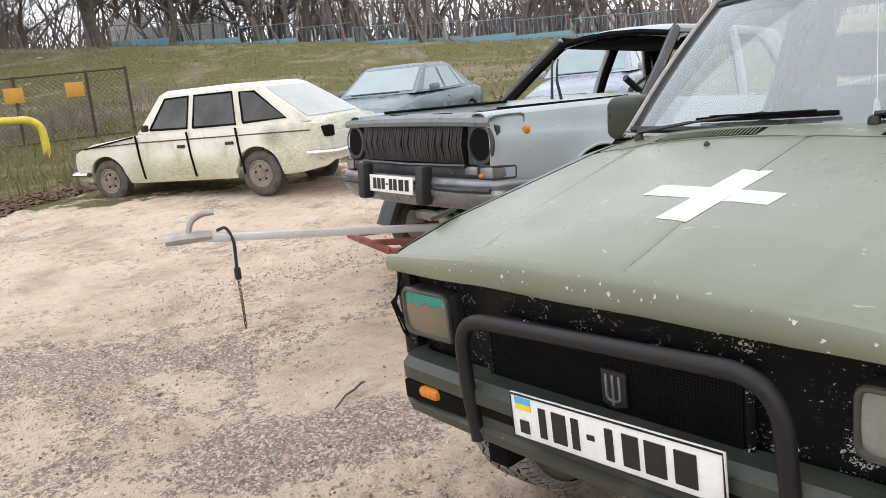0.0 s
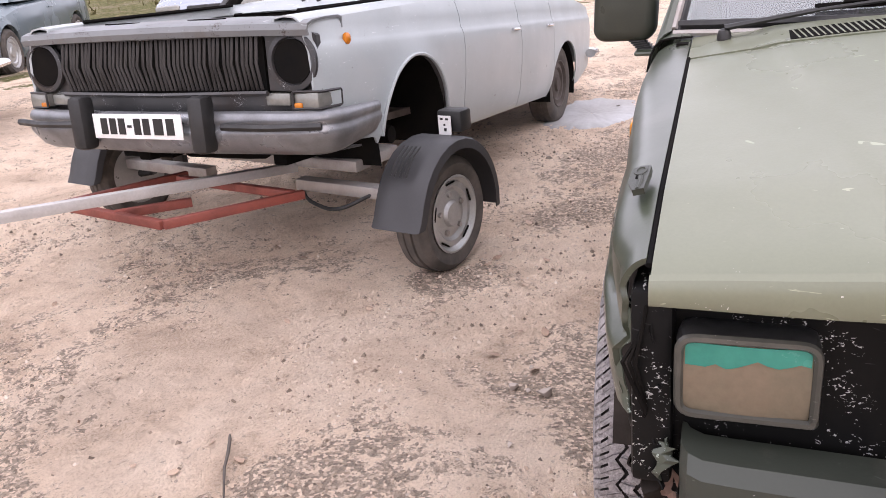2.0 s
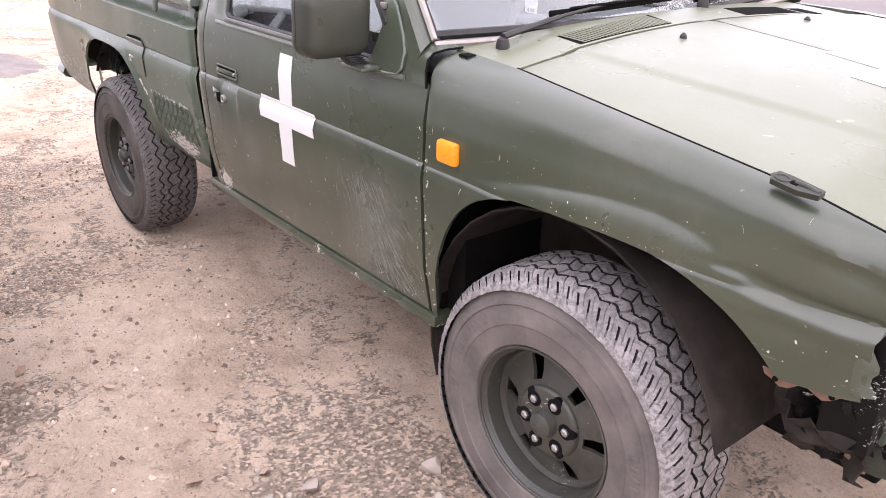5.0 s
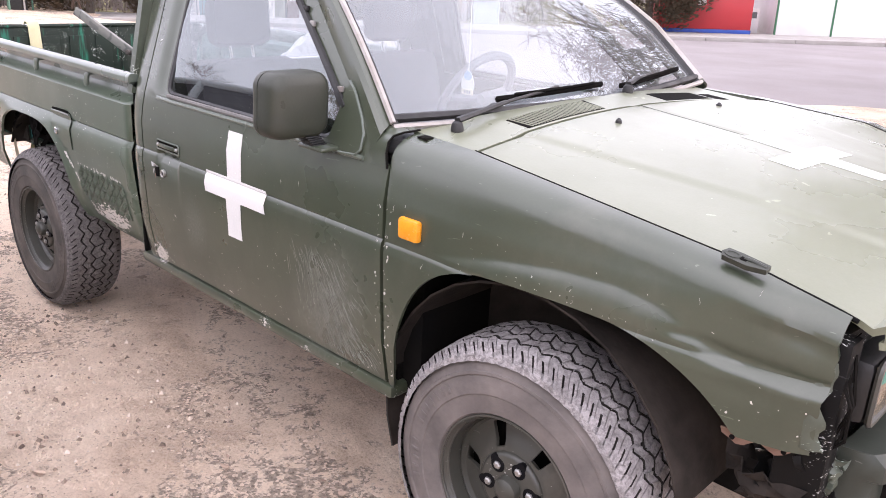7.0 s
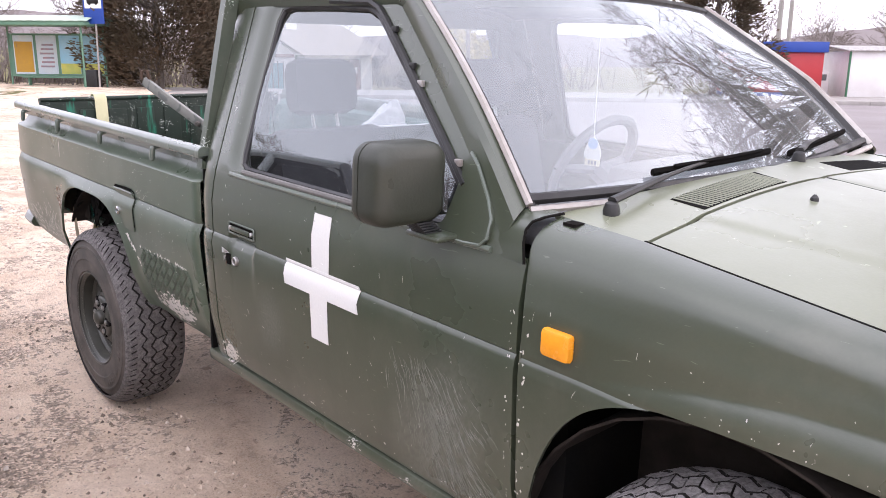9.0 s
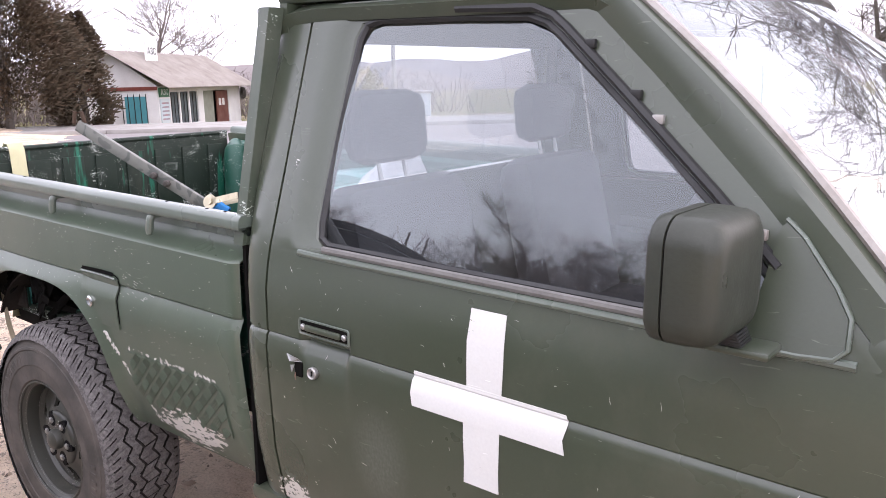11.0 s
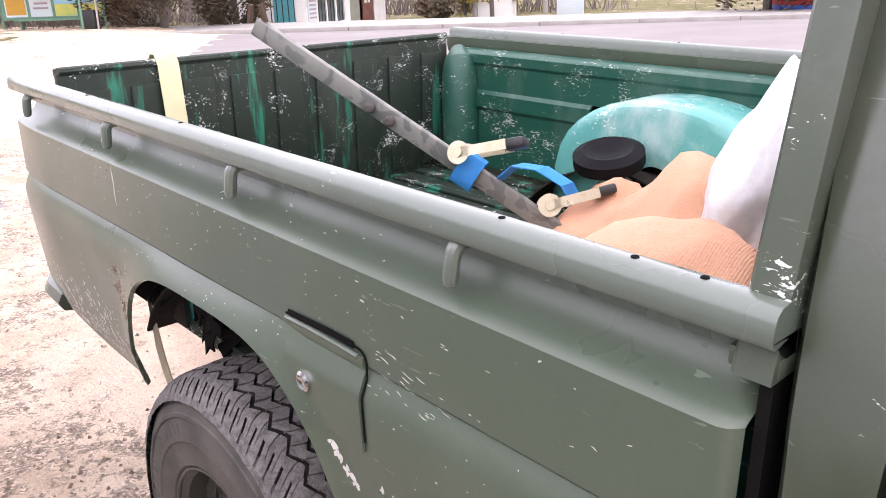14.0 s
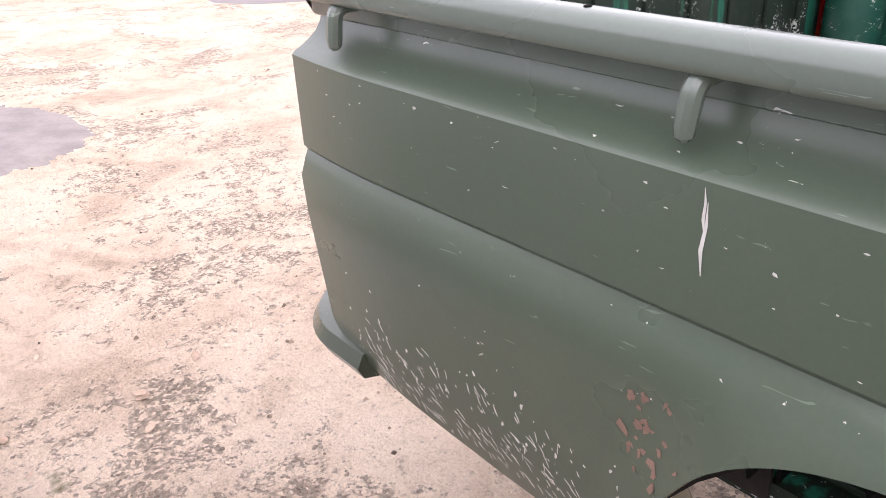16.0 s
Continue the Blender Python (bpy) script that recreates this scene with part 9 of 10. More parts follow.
thicket("brush", [(3.0, 27, 0, 2.5), (6, 29, 0, 2.0), (0, 26, 0, 3), (9, 32, 0, 2.5), (12.5, 52, 0, 4), (5, 50, 0, 4)], 900, 1.3, M["far_twigs"], "dry leafless brush behind the wire fence", 6)


def conifer(seed, m, height, width, count, label, group=""):
    """A ragged conifer: trunk and a crown of many small drooping sprays."""
    t = thing("conifer", m, label, "tree", group)
    rnd = random.Random(seed)
    bm = bmesh.new()
    tube(bm, [(0, 0, -0.2), (0.05, 0, height * 0.4), (0.0, 0.05, height * 0.95)], [0.16, 0.10, 0.02], 7)
    for i in range(40):
        z = height * rnd.uniform(0.08, 0.9)
        a = rnd.uniform(0, 6.28)
        r = width * (1 - 0.75 * z / height) * rnd.uniform(0.5, 0.9)
        tube(bm, [(0, 0, z), (math.cos(a) * r * 0.5, math.sin(a) * r * 0.5, z + 0.15 * r), (math.cos(a) * r, math.sin(a) * r, z + 0.35 * r)], [0.04, 0.025, 0.008], 4, False)
    part("trunk", bm, M["bark"], t)
    V, F = [], []
    lobes = [(rnd.uniform(0, 6.28), rnd.uniform(0.06, 0.95), rnd.uniform(0.55, 1.15)) for _ in range(60)]
    for i in range(count):
        la, lz, lr = rnd.choice(lobes)
        a, zz = la + rnd.gauss(0, 0.28), min(0.99, max(0.02, lz + rnd.gauss(0, 0.05)))
        prof = min(1, 0.55 + 2.2 * zz) * (1 - zz) ** 0.62
        r = width * prof * lr * rnd.uniform(0.35, 1.0) ** 0.5
        c = Vector((math.cos(a) * r, math.sin(a) * r, zz * height))
        out = Vector((math.cos(a), math.sin(a), rnd.uniform(-0.3, 0.9))).normalized()
        s = out.cross(Vector((rnd.gauss(0, 1), rnd.gauss(0, 1), rnd.gauss(0, 1)))).normalized()
        L, w = rnd.uniform(0.10, 0.24), rnd.uniform(0.012, 0.032)
        b = len(V)
        V += [c - s * w, c + out * L * 0.5 - s * w * 1.3, c + out * L, c + out * L * 0.5 + s * w * 1.3, c + s * w]
        F.append((b, b + 1, b + 2, b + 3, b + 4))
    me = bpy.data.meshes.new("crown")
    me.from_pydata(V, [], F)
    me.materials.append(M["needle"])
    ob = new("crown", me)
    ob.parent = t
    return t


conifer(31, pose(33.0, -8.9, -0.05), 8.5, 3.5, 42000, "tall brownish-green conifer beside the bus stop", "roadside conifers")
conifer(32, pose(18.6, -24.6, -0.05), 7.0, 2.5, 24000, "brownish-green conifer beside the red kiosk", "roadside conifers")
conifer(33, pose(33.4, -11.9, -0.3), 4.6, 1.7, 11000, "small conifer in front of the white house", "roadside conifers")
bare_tree(41, pose(3.4, -10.6, -0.1), 12.5, 1.05, 11, 5, 0.3, "large bare tree standing across the yard", twig=0.02, lean=(0.02, 0.12))
bare_tree(42, pose(11.8, -40.5, -0.7), 11, 1.1, 9, 4, 0.3, "bare tree behind the white kiosk", "bare trees across the road", twig=0.03)
road_trees = bare_tree(43, pose(44, -22, -0.8), 10, 0.8, 8, 4, 0.2, "leafless tree across the road", "bare trees across the road", M["far_twigs"], 0.03)
for i in range(34):
    x, y = 30 + 3.2 * i * 0.9 + rnd.uniform(-2, 2), -62 + 3.0 * i * 0.8 + rnd.uniform(-6, 6)
    if i < 17:
        x, y = 4 + 3 * i + rnd.uniform(-1, 1), -70 + rnd.uniform(-8, 8)
    copy_thing(road_trees, pose(x, y, -1.2, 0, 0, rnd.uniform(0, 360))).scale = (rnd.uniform(0.5, 0.95),) * 3
for x, y, s in ((40.0, -14.0, 0.9), (44, -12, 1.0), (38, -9, 0.7), (46, -4, 1.0), (42, -1, 0.8), (50, 3, 1.0), (44, 6, 0.9)):
    copy_thing(road_trees, pose(x, y, -0.4, 0, 0, x * 40)).scale = (s,) * 3
thicket("hedge", [(37 + i * 0.8, -8 + i * 1.2, 0, 1.2) for i in range(14)], 1100, 2.2, M["far_twigs"], "leafless brown hedge behind the bus stop", 8)


def leafy_bush(name, x, y, z, rx, rz, count, mat, label, seed):
    rnd = random.Random(seed)
    t = thing(name, pose(x, y, z), label, "bush")
    bm = bmesh.new()
    for i in range(9):
        a = rnd.uniform(0, 6.28)
        tube(bm, [(0, 0, 0), (math.cos(a) * rx * 0.3, math.sin(a) * rx * 0.3, rz), (math.cos(a) * rx * 0.7, math.sin(a) * rx * 0.7, rz * 1.7)], [0.06, 0.035, 0.01], 5, False)
    part("stems", bm, M["bark"], t)
    V, F = [], []
    for i in range(count):
        d = Vector((rnd.gauss(0, 1), rnd.gauss(0, 1), rnd.gauss(0, 1))).normalized() * rnd.uniform(0.3, 1.0) ** 0.4
        wob = 0.75 + 0.5 * noise.noise(d * 2.3 + Vector((seed, 0, 0)))
        c = Vector((d.x * rx * wob, d.y * rx * wob, rz + d.z * rz * wob))
        u = Vector((rnd.gauss(0, 1), rnd.gauss(0, 1), rnd.gauss(0, 1))).normalized()
        v = u.orthogonal().normalized()
        s = rnd.uniform(0.05, 0.13)
        b = len(V)
        V += [c - u * s, c + v * s * 0.6, c + u * s, c - v * s * 0.6]
        F.append((b, b + 1, b + 2, b + 3))
    me = bpy.data.meshes.new("leaves")
    me.from_pydata(V, [], F)
    me.materials.append(mat)
    ob = new("leaves", me)
    ob.parent = t


leafy_bush("yellow_tree", 36.4, -26.4, -0.4, 2.3, 2.0, 4200, M["yellow_leaf"], "small tree with yellow autumn leaves", 2)
leafy_bush("yellow_tree", 41.0, -33.0, -0.6, 2.8, 1.8, 3000, M["yellow_leaf"], "shrub with yellow autumn leaves", 7)
leafy_bush("green_shrub", 30.4, -19.5, -0.2, 1.1, 0.55, 2600, M["needle"], "low dark green shrub beside the white house", 3)

# ---- the bank and its fences ----
rnd = random.Random(12)
V, F = [], []
for i in range(30000):
    if i < 17000:
        x, y = rnd.uniform(-6, 13), rnd.uniform(11.5, 32)
    else:
        x, y = rnd.uniform(-5, 55), rnd.uniform(16, 60)
    q = q_far(x, y)
    if q < 13.0 or (x > 6 and q < 18 and rnd.random() < 0.75):
        continue
    n1 = noise.noise(Vector((x * 0.5, y * 0.5, 0)))
    if n1 < -0.25 and rnd.random() < 0.8:
        continue
    z = ground_height(x, y)
    h = rnd.uniform(0.06, 0.22) * (1.5 if i < 17000 and x < 5 else 0.9)
    a = rnd.uniform(0, 6.28)
    w = Vector((math.cos(a), math.sin(a), 0)) * rnd.uniform(0.008, 0.02) * (1 if i < 17000 else 2.2)
    t = Vector((x + rnd.gauss(0, 0.06), y + rnd.gauss(0, 0.06), z + h))
    c = Vector((x, y, z - 0.01))
    b = len(V)
    V += [c - w, c + w, t]
    F.append((b, b + 1, b + 2))
me = bpy.data.meshes.new("grass")
me.from_pydata(V, [], F)
me.materials.append(M["dry_grass"])
tagged(new("grass", me), "short green and straw-coloured grass on the bank", "grass", kind="stuff")
V, F = [], []
for i in range(6900):
    t = rnd.random()
    x = rnd.uniform(0.4, 5.6) if i < 6600 else rnd.uniform(-2, 16)
    if i < 6600:
        y = min(11.5 + 0.75 * (x - 1.9), 13.3) + abs(rnd.gauss(0, 0.75)) + 0.35 * math.sin(x * 3.1) * rnd.random()
    else:
        y = rnd.uniform(3, 22)
    if 0.70 * x - 0.714 * y > 10:
        continue
    z = ground_height(x, y) + rnd.uniform(0.004, 0.02)
    a, s = rnd.uniform(0, 6.28), rnd.uniform(0.025, 0.055) if i < 6600 else rnd.uniform(0.008, 0.02)
    u, v = Vector((math.cos(a), math.sin(a), rnd.uniform(-0.4, 0.4))), Vector((-math.sin(a), math.cos(a), rnd.uniform(-0.4, 0.4)))
    c = Vector((x, y, z))
    b = len(V)
    V += [c - u * s, c + v * s * 0.6, c + u * s, c - v * s * 0.6]
    F.append((b, b + 1, b + 2, b + 3))
me = bpy.data.meshes.new("fallen_leaves")
me.from_pydata(V, [], F)
me.materials.append(M["leaf_litter"])
tagged(new("fallen_leaves", me), "brown fallen leaves along the yard's edge", "leaves", kind="stuff")


def wire_fence(pts, height, label):
    f = thing("wire_fence", Matrix(), label, "fence")
    for x, y in pts:
        z = bank(x, y) - 0.1
        bm = bmesh.new()
        tube(bm, [(x, y, z - 0.2), (x + 0.02, y, z + height)], 0.045, 7)
        part("post", bm, M["rust"], f)
    for (x0, y0), (x1, y1) in zip(pts, pts[1:]):
        z0, z1 = bank(x0, y0) - 0.1, bank(x1, y1) - 0.1
        for h in (0.12, height - 0.05):
            bm = bmesh.new()
            tube(bm, [(x0, y0, z0 + h), (x1, y1, z1 + h)], 0.025, 5)
            part("rail", bm, M["rust"], f)
        bm = bmesh.new()
        L = math.hypot(x1 - x0, y1 - y0)
        n = int((L + height) / 0.14)
        for i in range(n):
            for sgn in (1, -1):
                a = i * 0.14 - (height if sgn > 0 else 0)
                u0, u1 = a, a + height * 1.0
                if sgn < 0:
                    u0, u1 = a, a - height
                lo, hi = 0.12, height - 0.05
                t0, t1 = max(0, min(1, u0 / L)), max(0, min(1, u1 / L))
                if abs(t0 - t1) < 0.01:
                    continue
                f0, f1 = (t0 * L - u0) / (u1 - u0), (t1 * L - u0) / (u1 - u0)
                p = Vector((x0 + (x1 - x0) * t0, y0 + (y1 - y0) * t0, z0 + (z1 - z0) * t0 + lo + (hi - lo) * f0))
                q = Vector((x0 + (x1 - x0) * t1, y0 + (y1 - y0) * t1, z0 + (z1 - z0) * t1 + lo + (hi - lo) * f1))
                tube(bm, [p, q], 0.005, 3, False)
        part("wire_mesh", bm, M["rust"], f)
    return f


wf = wire_fence([(-6.0, 24.6), (-2.5, 24.7), (1.6, 24.5), (4.8, 24.3), (6.6, 24.0), (7.6, 23.7)], 1.95, "rusty iron post and wire-mesh fence with yellow signs")
for x, y in ((4.75, 24.25), (6.25, 24.0)):
    bm = boxed((-0.24, -0.012, -0.20), (0.24, 0.0, 0.20), pose(x, y - 0.05, bank(x, y) + 1.35, 0, 0, -6), 0.004)
    part("warning_sign", bm, M["ochre"], wf, "faded yellow warning sign")
bm = bmesh.new()
tube(bm, rounded([(-6, 20.6, 1.52), (3.0, 20.4, 1.46), (4.20, 20.3, 1.40), (4.42, 20.28, 1.22), (4.45, 20.27, 0.1)], 0.25, 6), 0.088, 12)
gp = solo("gas_pipe", bm, M["gas_yellow"], "yellow painted gas pipe bending into the ground", "pipe")
bm = bmesh.new()
lathe(bm, [(0.13, -0.05), (0.145, 0), (0.13, 0.05)], 14, Matrix.Translation((3.0, 20.4, 1.46)) @ pose(0, 0, 0, 0, 0, 90))
part("pipe_flange", bm, M["rust"], gp)
# far fence of blue panels and mesh above
ff = thing("panel_fence", Matrix(), "long faded-blue panel fence on the bank", "fence")
pts = [(18.5, 59.4), (22.5, 58.0), (26.5, 56.0), (30.0, 53.8), (33.2, 51.2), (36.2, 48.6), (39.0, 45.8), (41.6, 43.0), (44.2, 40.0), (46.5, 37.0), (48.6, 34)]
for (x0, y0), (x1, y1) in zip(pts, pts[1:]):
    z0 = bank((x0 + x1) / 2, (y0 + y1) / 2) - 0.3
    d = Vector((x1 - x0, y1 - y0, 0))
    m = Matrix.Translation((x0, y0, z0)) @ Matrix.Rotation(math.atan2(d.y, d.x), 4, "Z")
    part("panel", boxed((0.05, -0.03, 0.1), (d.length - 0.05, 0.03, 0.80), m, 0.01), M["fence_blue"], ff)
    bm = boxed((-0.05, -0.05, -0.2), (0.05, 0.05, 1.95), m)
    part("post", bm, M["kerb"], ff)
    bm = bmesh.new()
    for i in range(12):
        tube(bm, [m @ Vector((d.length * i / 12, 0, 0.8)), m @ Vector((d.length * i / 12, 0, 1.85))], 0.018, 4, False)
    tube(bm, [m @ Vector((0, 0, 1.85)), m @ Vector((d.length, 0, 1.85))], 0.03, 4)
    part("railing", bm, M["fence_blue"], ff)
# low white building beyond
hb = thing("farm_building", pose(24.0, 63.0, bank(24, 63) - 0.2, 0, 0, -22), "low white building behind the fence", "building")
part("wall", boxed((-4.2, 0, 0), (4.2, 5, 2.1)), M["limewash"], hb)
bm = bmesh.new()
plate_poly(bm, [(-4.2, 0, 2.1), (-4.2, 5, 2.1), (-3.4, 2.5, 3.3)], (1, 0, 0), 2.2)
part("gable", bm, M["limewash"], hb)
# leaning pole across the road
bm = bmesh.new()
tube(bm, [(32.0, -24.2, -0.8), (32.2, -23.85, 8.2)], [0.11, 0.08], 8)
solo("utility_pole", bm, M["bark"], "dark leaning utility pole across the road", "pole", group="utility poles")
# poles on the bank
for x, y, h, w in ((36.3, 47.2, 9.5, 0.11), (37.4, 45.6, 3.0, 0.16), (38.4, 47.6, 10, 0.14), (51.5, 39.5, 9.5, 0.16)):
    bm = bmesh.new()
    tube(bm, [(x, y, bank(x, y) - 1.4), (x - 0.15, y, bank(x, y) - 1.2 + h)], [w, w * 0.7], 8)
    solo("utility_pole", bm, M["kerb"] if h < 4 else M["bark"], "weathered utility pole on the bank", "pole", group="utility poles")


# ---- across the road ----
def by_road(a, n, z=0.0, rz=0.0):
    return ROADWAY @ pose(a, -n, z, 0, 0, rz)


# bus shelter: x along the road, open side +y
sh = thing("bus_shelter", by_road(20.9, 27.6, 0.09), "green metal bus shelter with poster panels", "bus shelter")
for x in (-1.9, 1.9):
    for y in (-0.8, 0.75):
        bm = bmesh.new()
        tube(bm, [(x, y, 0), (x, y, 2.35)], 0.035, 6)
        part("post", bm, M["green_panel"], sh)
bm, rows = bmesh.new(), []
for i in range(25):
    x = -2.3 + 4.6 * i / 24
    rows.append([(x, y, 2.45 + 0.22 * math.sin((y + 1.05) / 2.1 * math.pi) + (0.02 if i % 2 else 0)) for y in (-1.05, -0.7, -0.3, 0.1, 0.5, 0.85, 1.05)])
grid(bm, rows)
part("roof", thicken(bm, 0.02), M["green_roof"], sh, "pale green corrugated roof")
part("fascia", boxed((-2.2, -1.0, 2.30), (2.2, 1.0, 2.44), None, 0.02), M["green_panel"], sh)
part("back_frame", boxed((-1.9, -0.86, 0.45), (1.9, -0.80, 2.05)), M["green_panel"], sh)
POSTERS = (("poster_blue", "poster_field"), ("poster_blue", "poster_field"), ("poster_pale", "poster_text"), ("poster_pale", "yellow"))
M["poster_blue"] = plain("printed_sky", (0.25, 0.52, 0.68), (0.45, 0.62, 0.70), 0.4, 0, 1.2, 30, 0)
M["poster_field"] = plain("printed_field", (0.60, 0.55, 0.12), (0.30, 0.42, 0.12), 0.4, 0, 2.5, 30, 0)
M["poster_pale"] = plain("pale_notice", (0.52, 0.60, 0.66), (0.60, 0.62, 0.6), 0.4, 0, 3, 30, 0)
M["poster_text"] = plain("printed_lines", (0.25, 0.25, 0.3), (0.5, 0.2, 0.2), 0.4, 0, 6, 30, 0)
for i, (a, b) in enumerate(POSTERS):
    x = -1.45 + i * 0.92
    pn = part("poster_panel", boxed((x - 0.40, -0.80, 0.55), (x + 0.40, -0.78, 1.98)), M[a], sh, "printed poster panel")
    if i < 2:
        part("printed_field", boxed((x - 0.39, -0.779, 0.56), (x + 0.39, -0.775, 0.95)), M[b], pn)
    elif i == 2:
        for j in range(6):
            part("text_bar", boxed((x - 0.28, -0.779, 0.8 + j * 0.16), (x + 0.28 - 0.05 * (j % 3), -0.775, 0.87 + j * 0.16)), M[b], pn)
    else:
        part("notice_sheet", boxed((x - 0.36, -0.779, 0.62), (x + 0.36, -0.775, 1.75)), M["ochre"], pn)
part("bench", boxed((-1.4, -0.72, 0.42), (1.2, -0.35, 0.47), None, 0.01), M["green_panel"], sh)
for x in (-1.2, 1.0):
    part("bench_leg", boxed((x, -0.6, 0), (x + 0.05, -0.45, 0.42)), M["green_panel"], sh)
bn = solo("litter_bin", boxed((-0.25, -0.2, 0), (0.25, 0.2, 0.75), by_road(19.0, 27.4, 0.09), 0.03), M["black"], "black litter bin beside the bus shelter", "bin")
# bus stop sign
for a, n, h in ((18.55, 27.0, 3.55), (20.3, 30.5, 3.9)):
    sg = thing("bus_stop_sign", by_road(a, n, 0.05, -6), "blue and white bus stop sign on a pale pole", "sign", "bus stop signs")
    bm = bmesh.new()
    tube(bm, [(0, 0, 0), (-0.1, 0, h)], 0.035, 8)
    part("pole", bm, M["galv"], sg)
    bd = part("board", boxed((-0.45, 0.03, h - 1.15), (0.35, 0.06, h + 0.35), None, 0.02), M["blue_panel"], sg)
    part("white_field", boxed((-0.38, 0.061, h - 0.62), (0.28, 0.066, h - 0.02)), M["plate"], bd)
    bm = boxed((-0.28, 0.067, h - 0.46), (0.18, 0.072, h - 0.26), None, 0.01)
    for x in (-0.18, 0.08):
        lathe(bm, [(0.05, 0.067), (0.05, 0.072)], 12, Matrix.Translation((x, 0, h - 0.46)))
    part("bus_pictogram", bm, M["ink"], bd)
    part("white_band", boxed((-0.40, 0.061, h + 0.20), (0.30, 0.066, h + 0.25)), M["plate"], bd)

# white house with a sheet roof: x along its front, y to the back
hs = thing("white_house", pose(34.0, -15.4, -0.95, 0, 0, -56.5), "small white-washed house with a grey sheet roof", "house")
L, D = 9.5, 4.2
for lo, hi in (((0, 0, 0), (1.1, 0.2, 2.42)), ((4.1, 0, 0), (4.7, 0.2, 2.42)), ((7.85, 0, 0), (L, 0.2, 2.42)), ((1.1, 0, 0), (4.1, 0.2, 0.72)), ((1.1, 0, 2.15), (4.1, 0.2, 2.42)), ((4.7, 0, 2.15), (7.85, 0.2, 2.42)), ((0, 0.2, 0), (0.2, D, 2.42)), ((L - 0.2, 0.2, 0), (L, D, 2.42)), ((0, D - 0.2, 0), (L, D, 2.42))):
    part("wall", boxed(lo, hi), M["limewash"], hs)
for x in (0, L - 0.2):
    bm = bmesh.new()
    plate_poly(bm, [(x, 0, 2.42), (x, D, 2.42), (x, D / 2, 3.85)], (1, 0, 0), 0.2)
    part("gable", bm, M["limewash"], hs)
for sgn in (-1, 1):
    bm, rows = bmesh.new(), []
    for i in range(81):
        x = -0.5 + (L + 1.2) * i / 80
        w = 0.03 * math.cos(i * math.pi)
        rows.append([(x, (D / 2) + (sgn * (D / 2 + 0.7) * t), 3.95 - 1.62 * t + w) for t in (0, 0.5, 1)])
    grid(bm, rows)
    part("roof", thicken(bm, 0.02), M["roof_slate"], hs, "grey corrugated sheet roof")
wn1 = part("shop_window", boxed((1.1, 0.06, 0.72), (4.1, 0.10, 2.15)), M["far_glass"], hs, "dark barred shop window")
for i in range(4):
    x = 1.1 + 3.0 * i / 3
    part("window_frame", boxed((x - 0.06, 0.0, 0.72), (x + 0.06, 0.07, 2.15)), M["limewash"], wn1)
for i in range(9):
    bm = bmesh.new()
    tube(bm, [(1.3 + i * 0.32, 0.03, 0.75), (1.3 + i * 0.32, 0.03, 2.1)], 0.018, 4)
    part("window_bar", bm, M["black"], wn1)
part("sill", boxed((1.0, -0.12, 0.66), (4.2, 0.05, 0.72)), M["limewash"], wn1)
part("doorway", boxed((4.7, 0.16, 0.0), (7.85, 0.2, 2.15)), M["matt_black"], hs)
part("open_door", boxed((4.75, 0.04, 0.0), (6.0, 0.10, 2.15)), M["door_green"], hs, "grey-green door leaf")
dr = part("door", boxed((6.35, 0.02, 0.0), (7.8, 0.08, 2.12)), M["brown_door"], hs, "brown house door with notices")
for j in range(2):
    part("notice", boxed((6.6 + 0.45 * j, 0.012, 1.4), (6.9 + 0.45 * j, 0.019, 1.75)), M["plate"], dr)
gw = part("gable_window", boxed((-0.03, 0.55, 0.60), (0.0, 1.50, 2.0)), M["teal_shutter"], hs, "turquoise window behind bars")
for i in range(5):
    bm = bmesh.new()
    tube(bm, [(-0.10, 0.5 + i * 0.27, 0.5), (-0.10, 0.5 + i * 0.27, 2.1)], 0.02, 4)
    part("window_bar", bm, M["black"], gw)
part("gable_band", boxed((-0.05, 0.0, 2.25), (0.0, D, 2.40)), M["rust_red"], hs)
part("green_sign", boxed((0.05, -0.06, 1.95), (0.98, -0.01, 2.35)), M["sign_green"], hs)
writing("sign_text", "АЗС", 0.34, pose(0.52, -0.065, 2.15, 90, 0, 0), M["plate"], hs)
pb = part("price_board", boxed((0.10, -0.05, 0.85), (0.95, -0.01, 1.88)), M["poster_pale"], hs)
for j in range(5):
    part("text_bar", boxed((0.2, -0.055, 0.98 + j * 0.17), (0.85, -0.051, 1.05 + j * 0.17)), M["poster_text"], pb)
part("roof_sign", boxed((2.0, 1.35, 3.4), (3.1, 1.42, 4.65)), M["plate"], hs)
writing("sign_text", "АЗС", 0.42, pose(2.55, 1.34, 3.95, 90, 0, 0), M["ink"], hs)
bm = bmesh.new()
lathe(bm, [(0.30, -0.08), (0.32, 0), (0.30, 0.08), (0.16, 0.08), (0.15, -0.08)], 20, Matrix.Translation((L + 0.1, -0.15, 1.95)) @ pose(0, 0, 0, 0, 0, 40), closed=True)
part("hung_tyre", bm, M["rubber"], hs, "old tyre hung on the house corner")
part("apron", boxed((-0.5, -2.0, -0.2), (L + 0.5, 0.0, 0.0)), M["kerb"], hs)

thicket("far_hedge", [(40 + 1.3 * i, -40 + 0.9 * i, 0, 2.2) for i in range(16)] + [(46 + 1.2 * i, -22 + i, 0, 2) for i in range(8)], 1300, 3.4, M["far_twigs"], "leafless brown hedge behind the white house", 21)

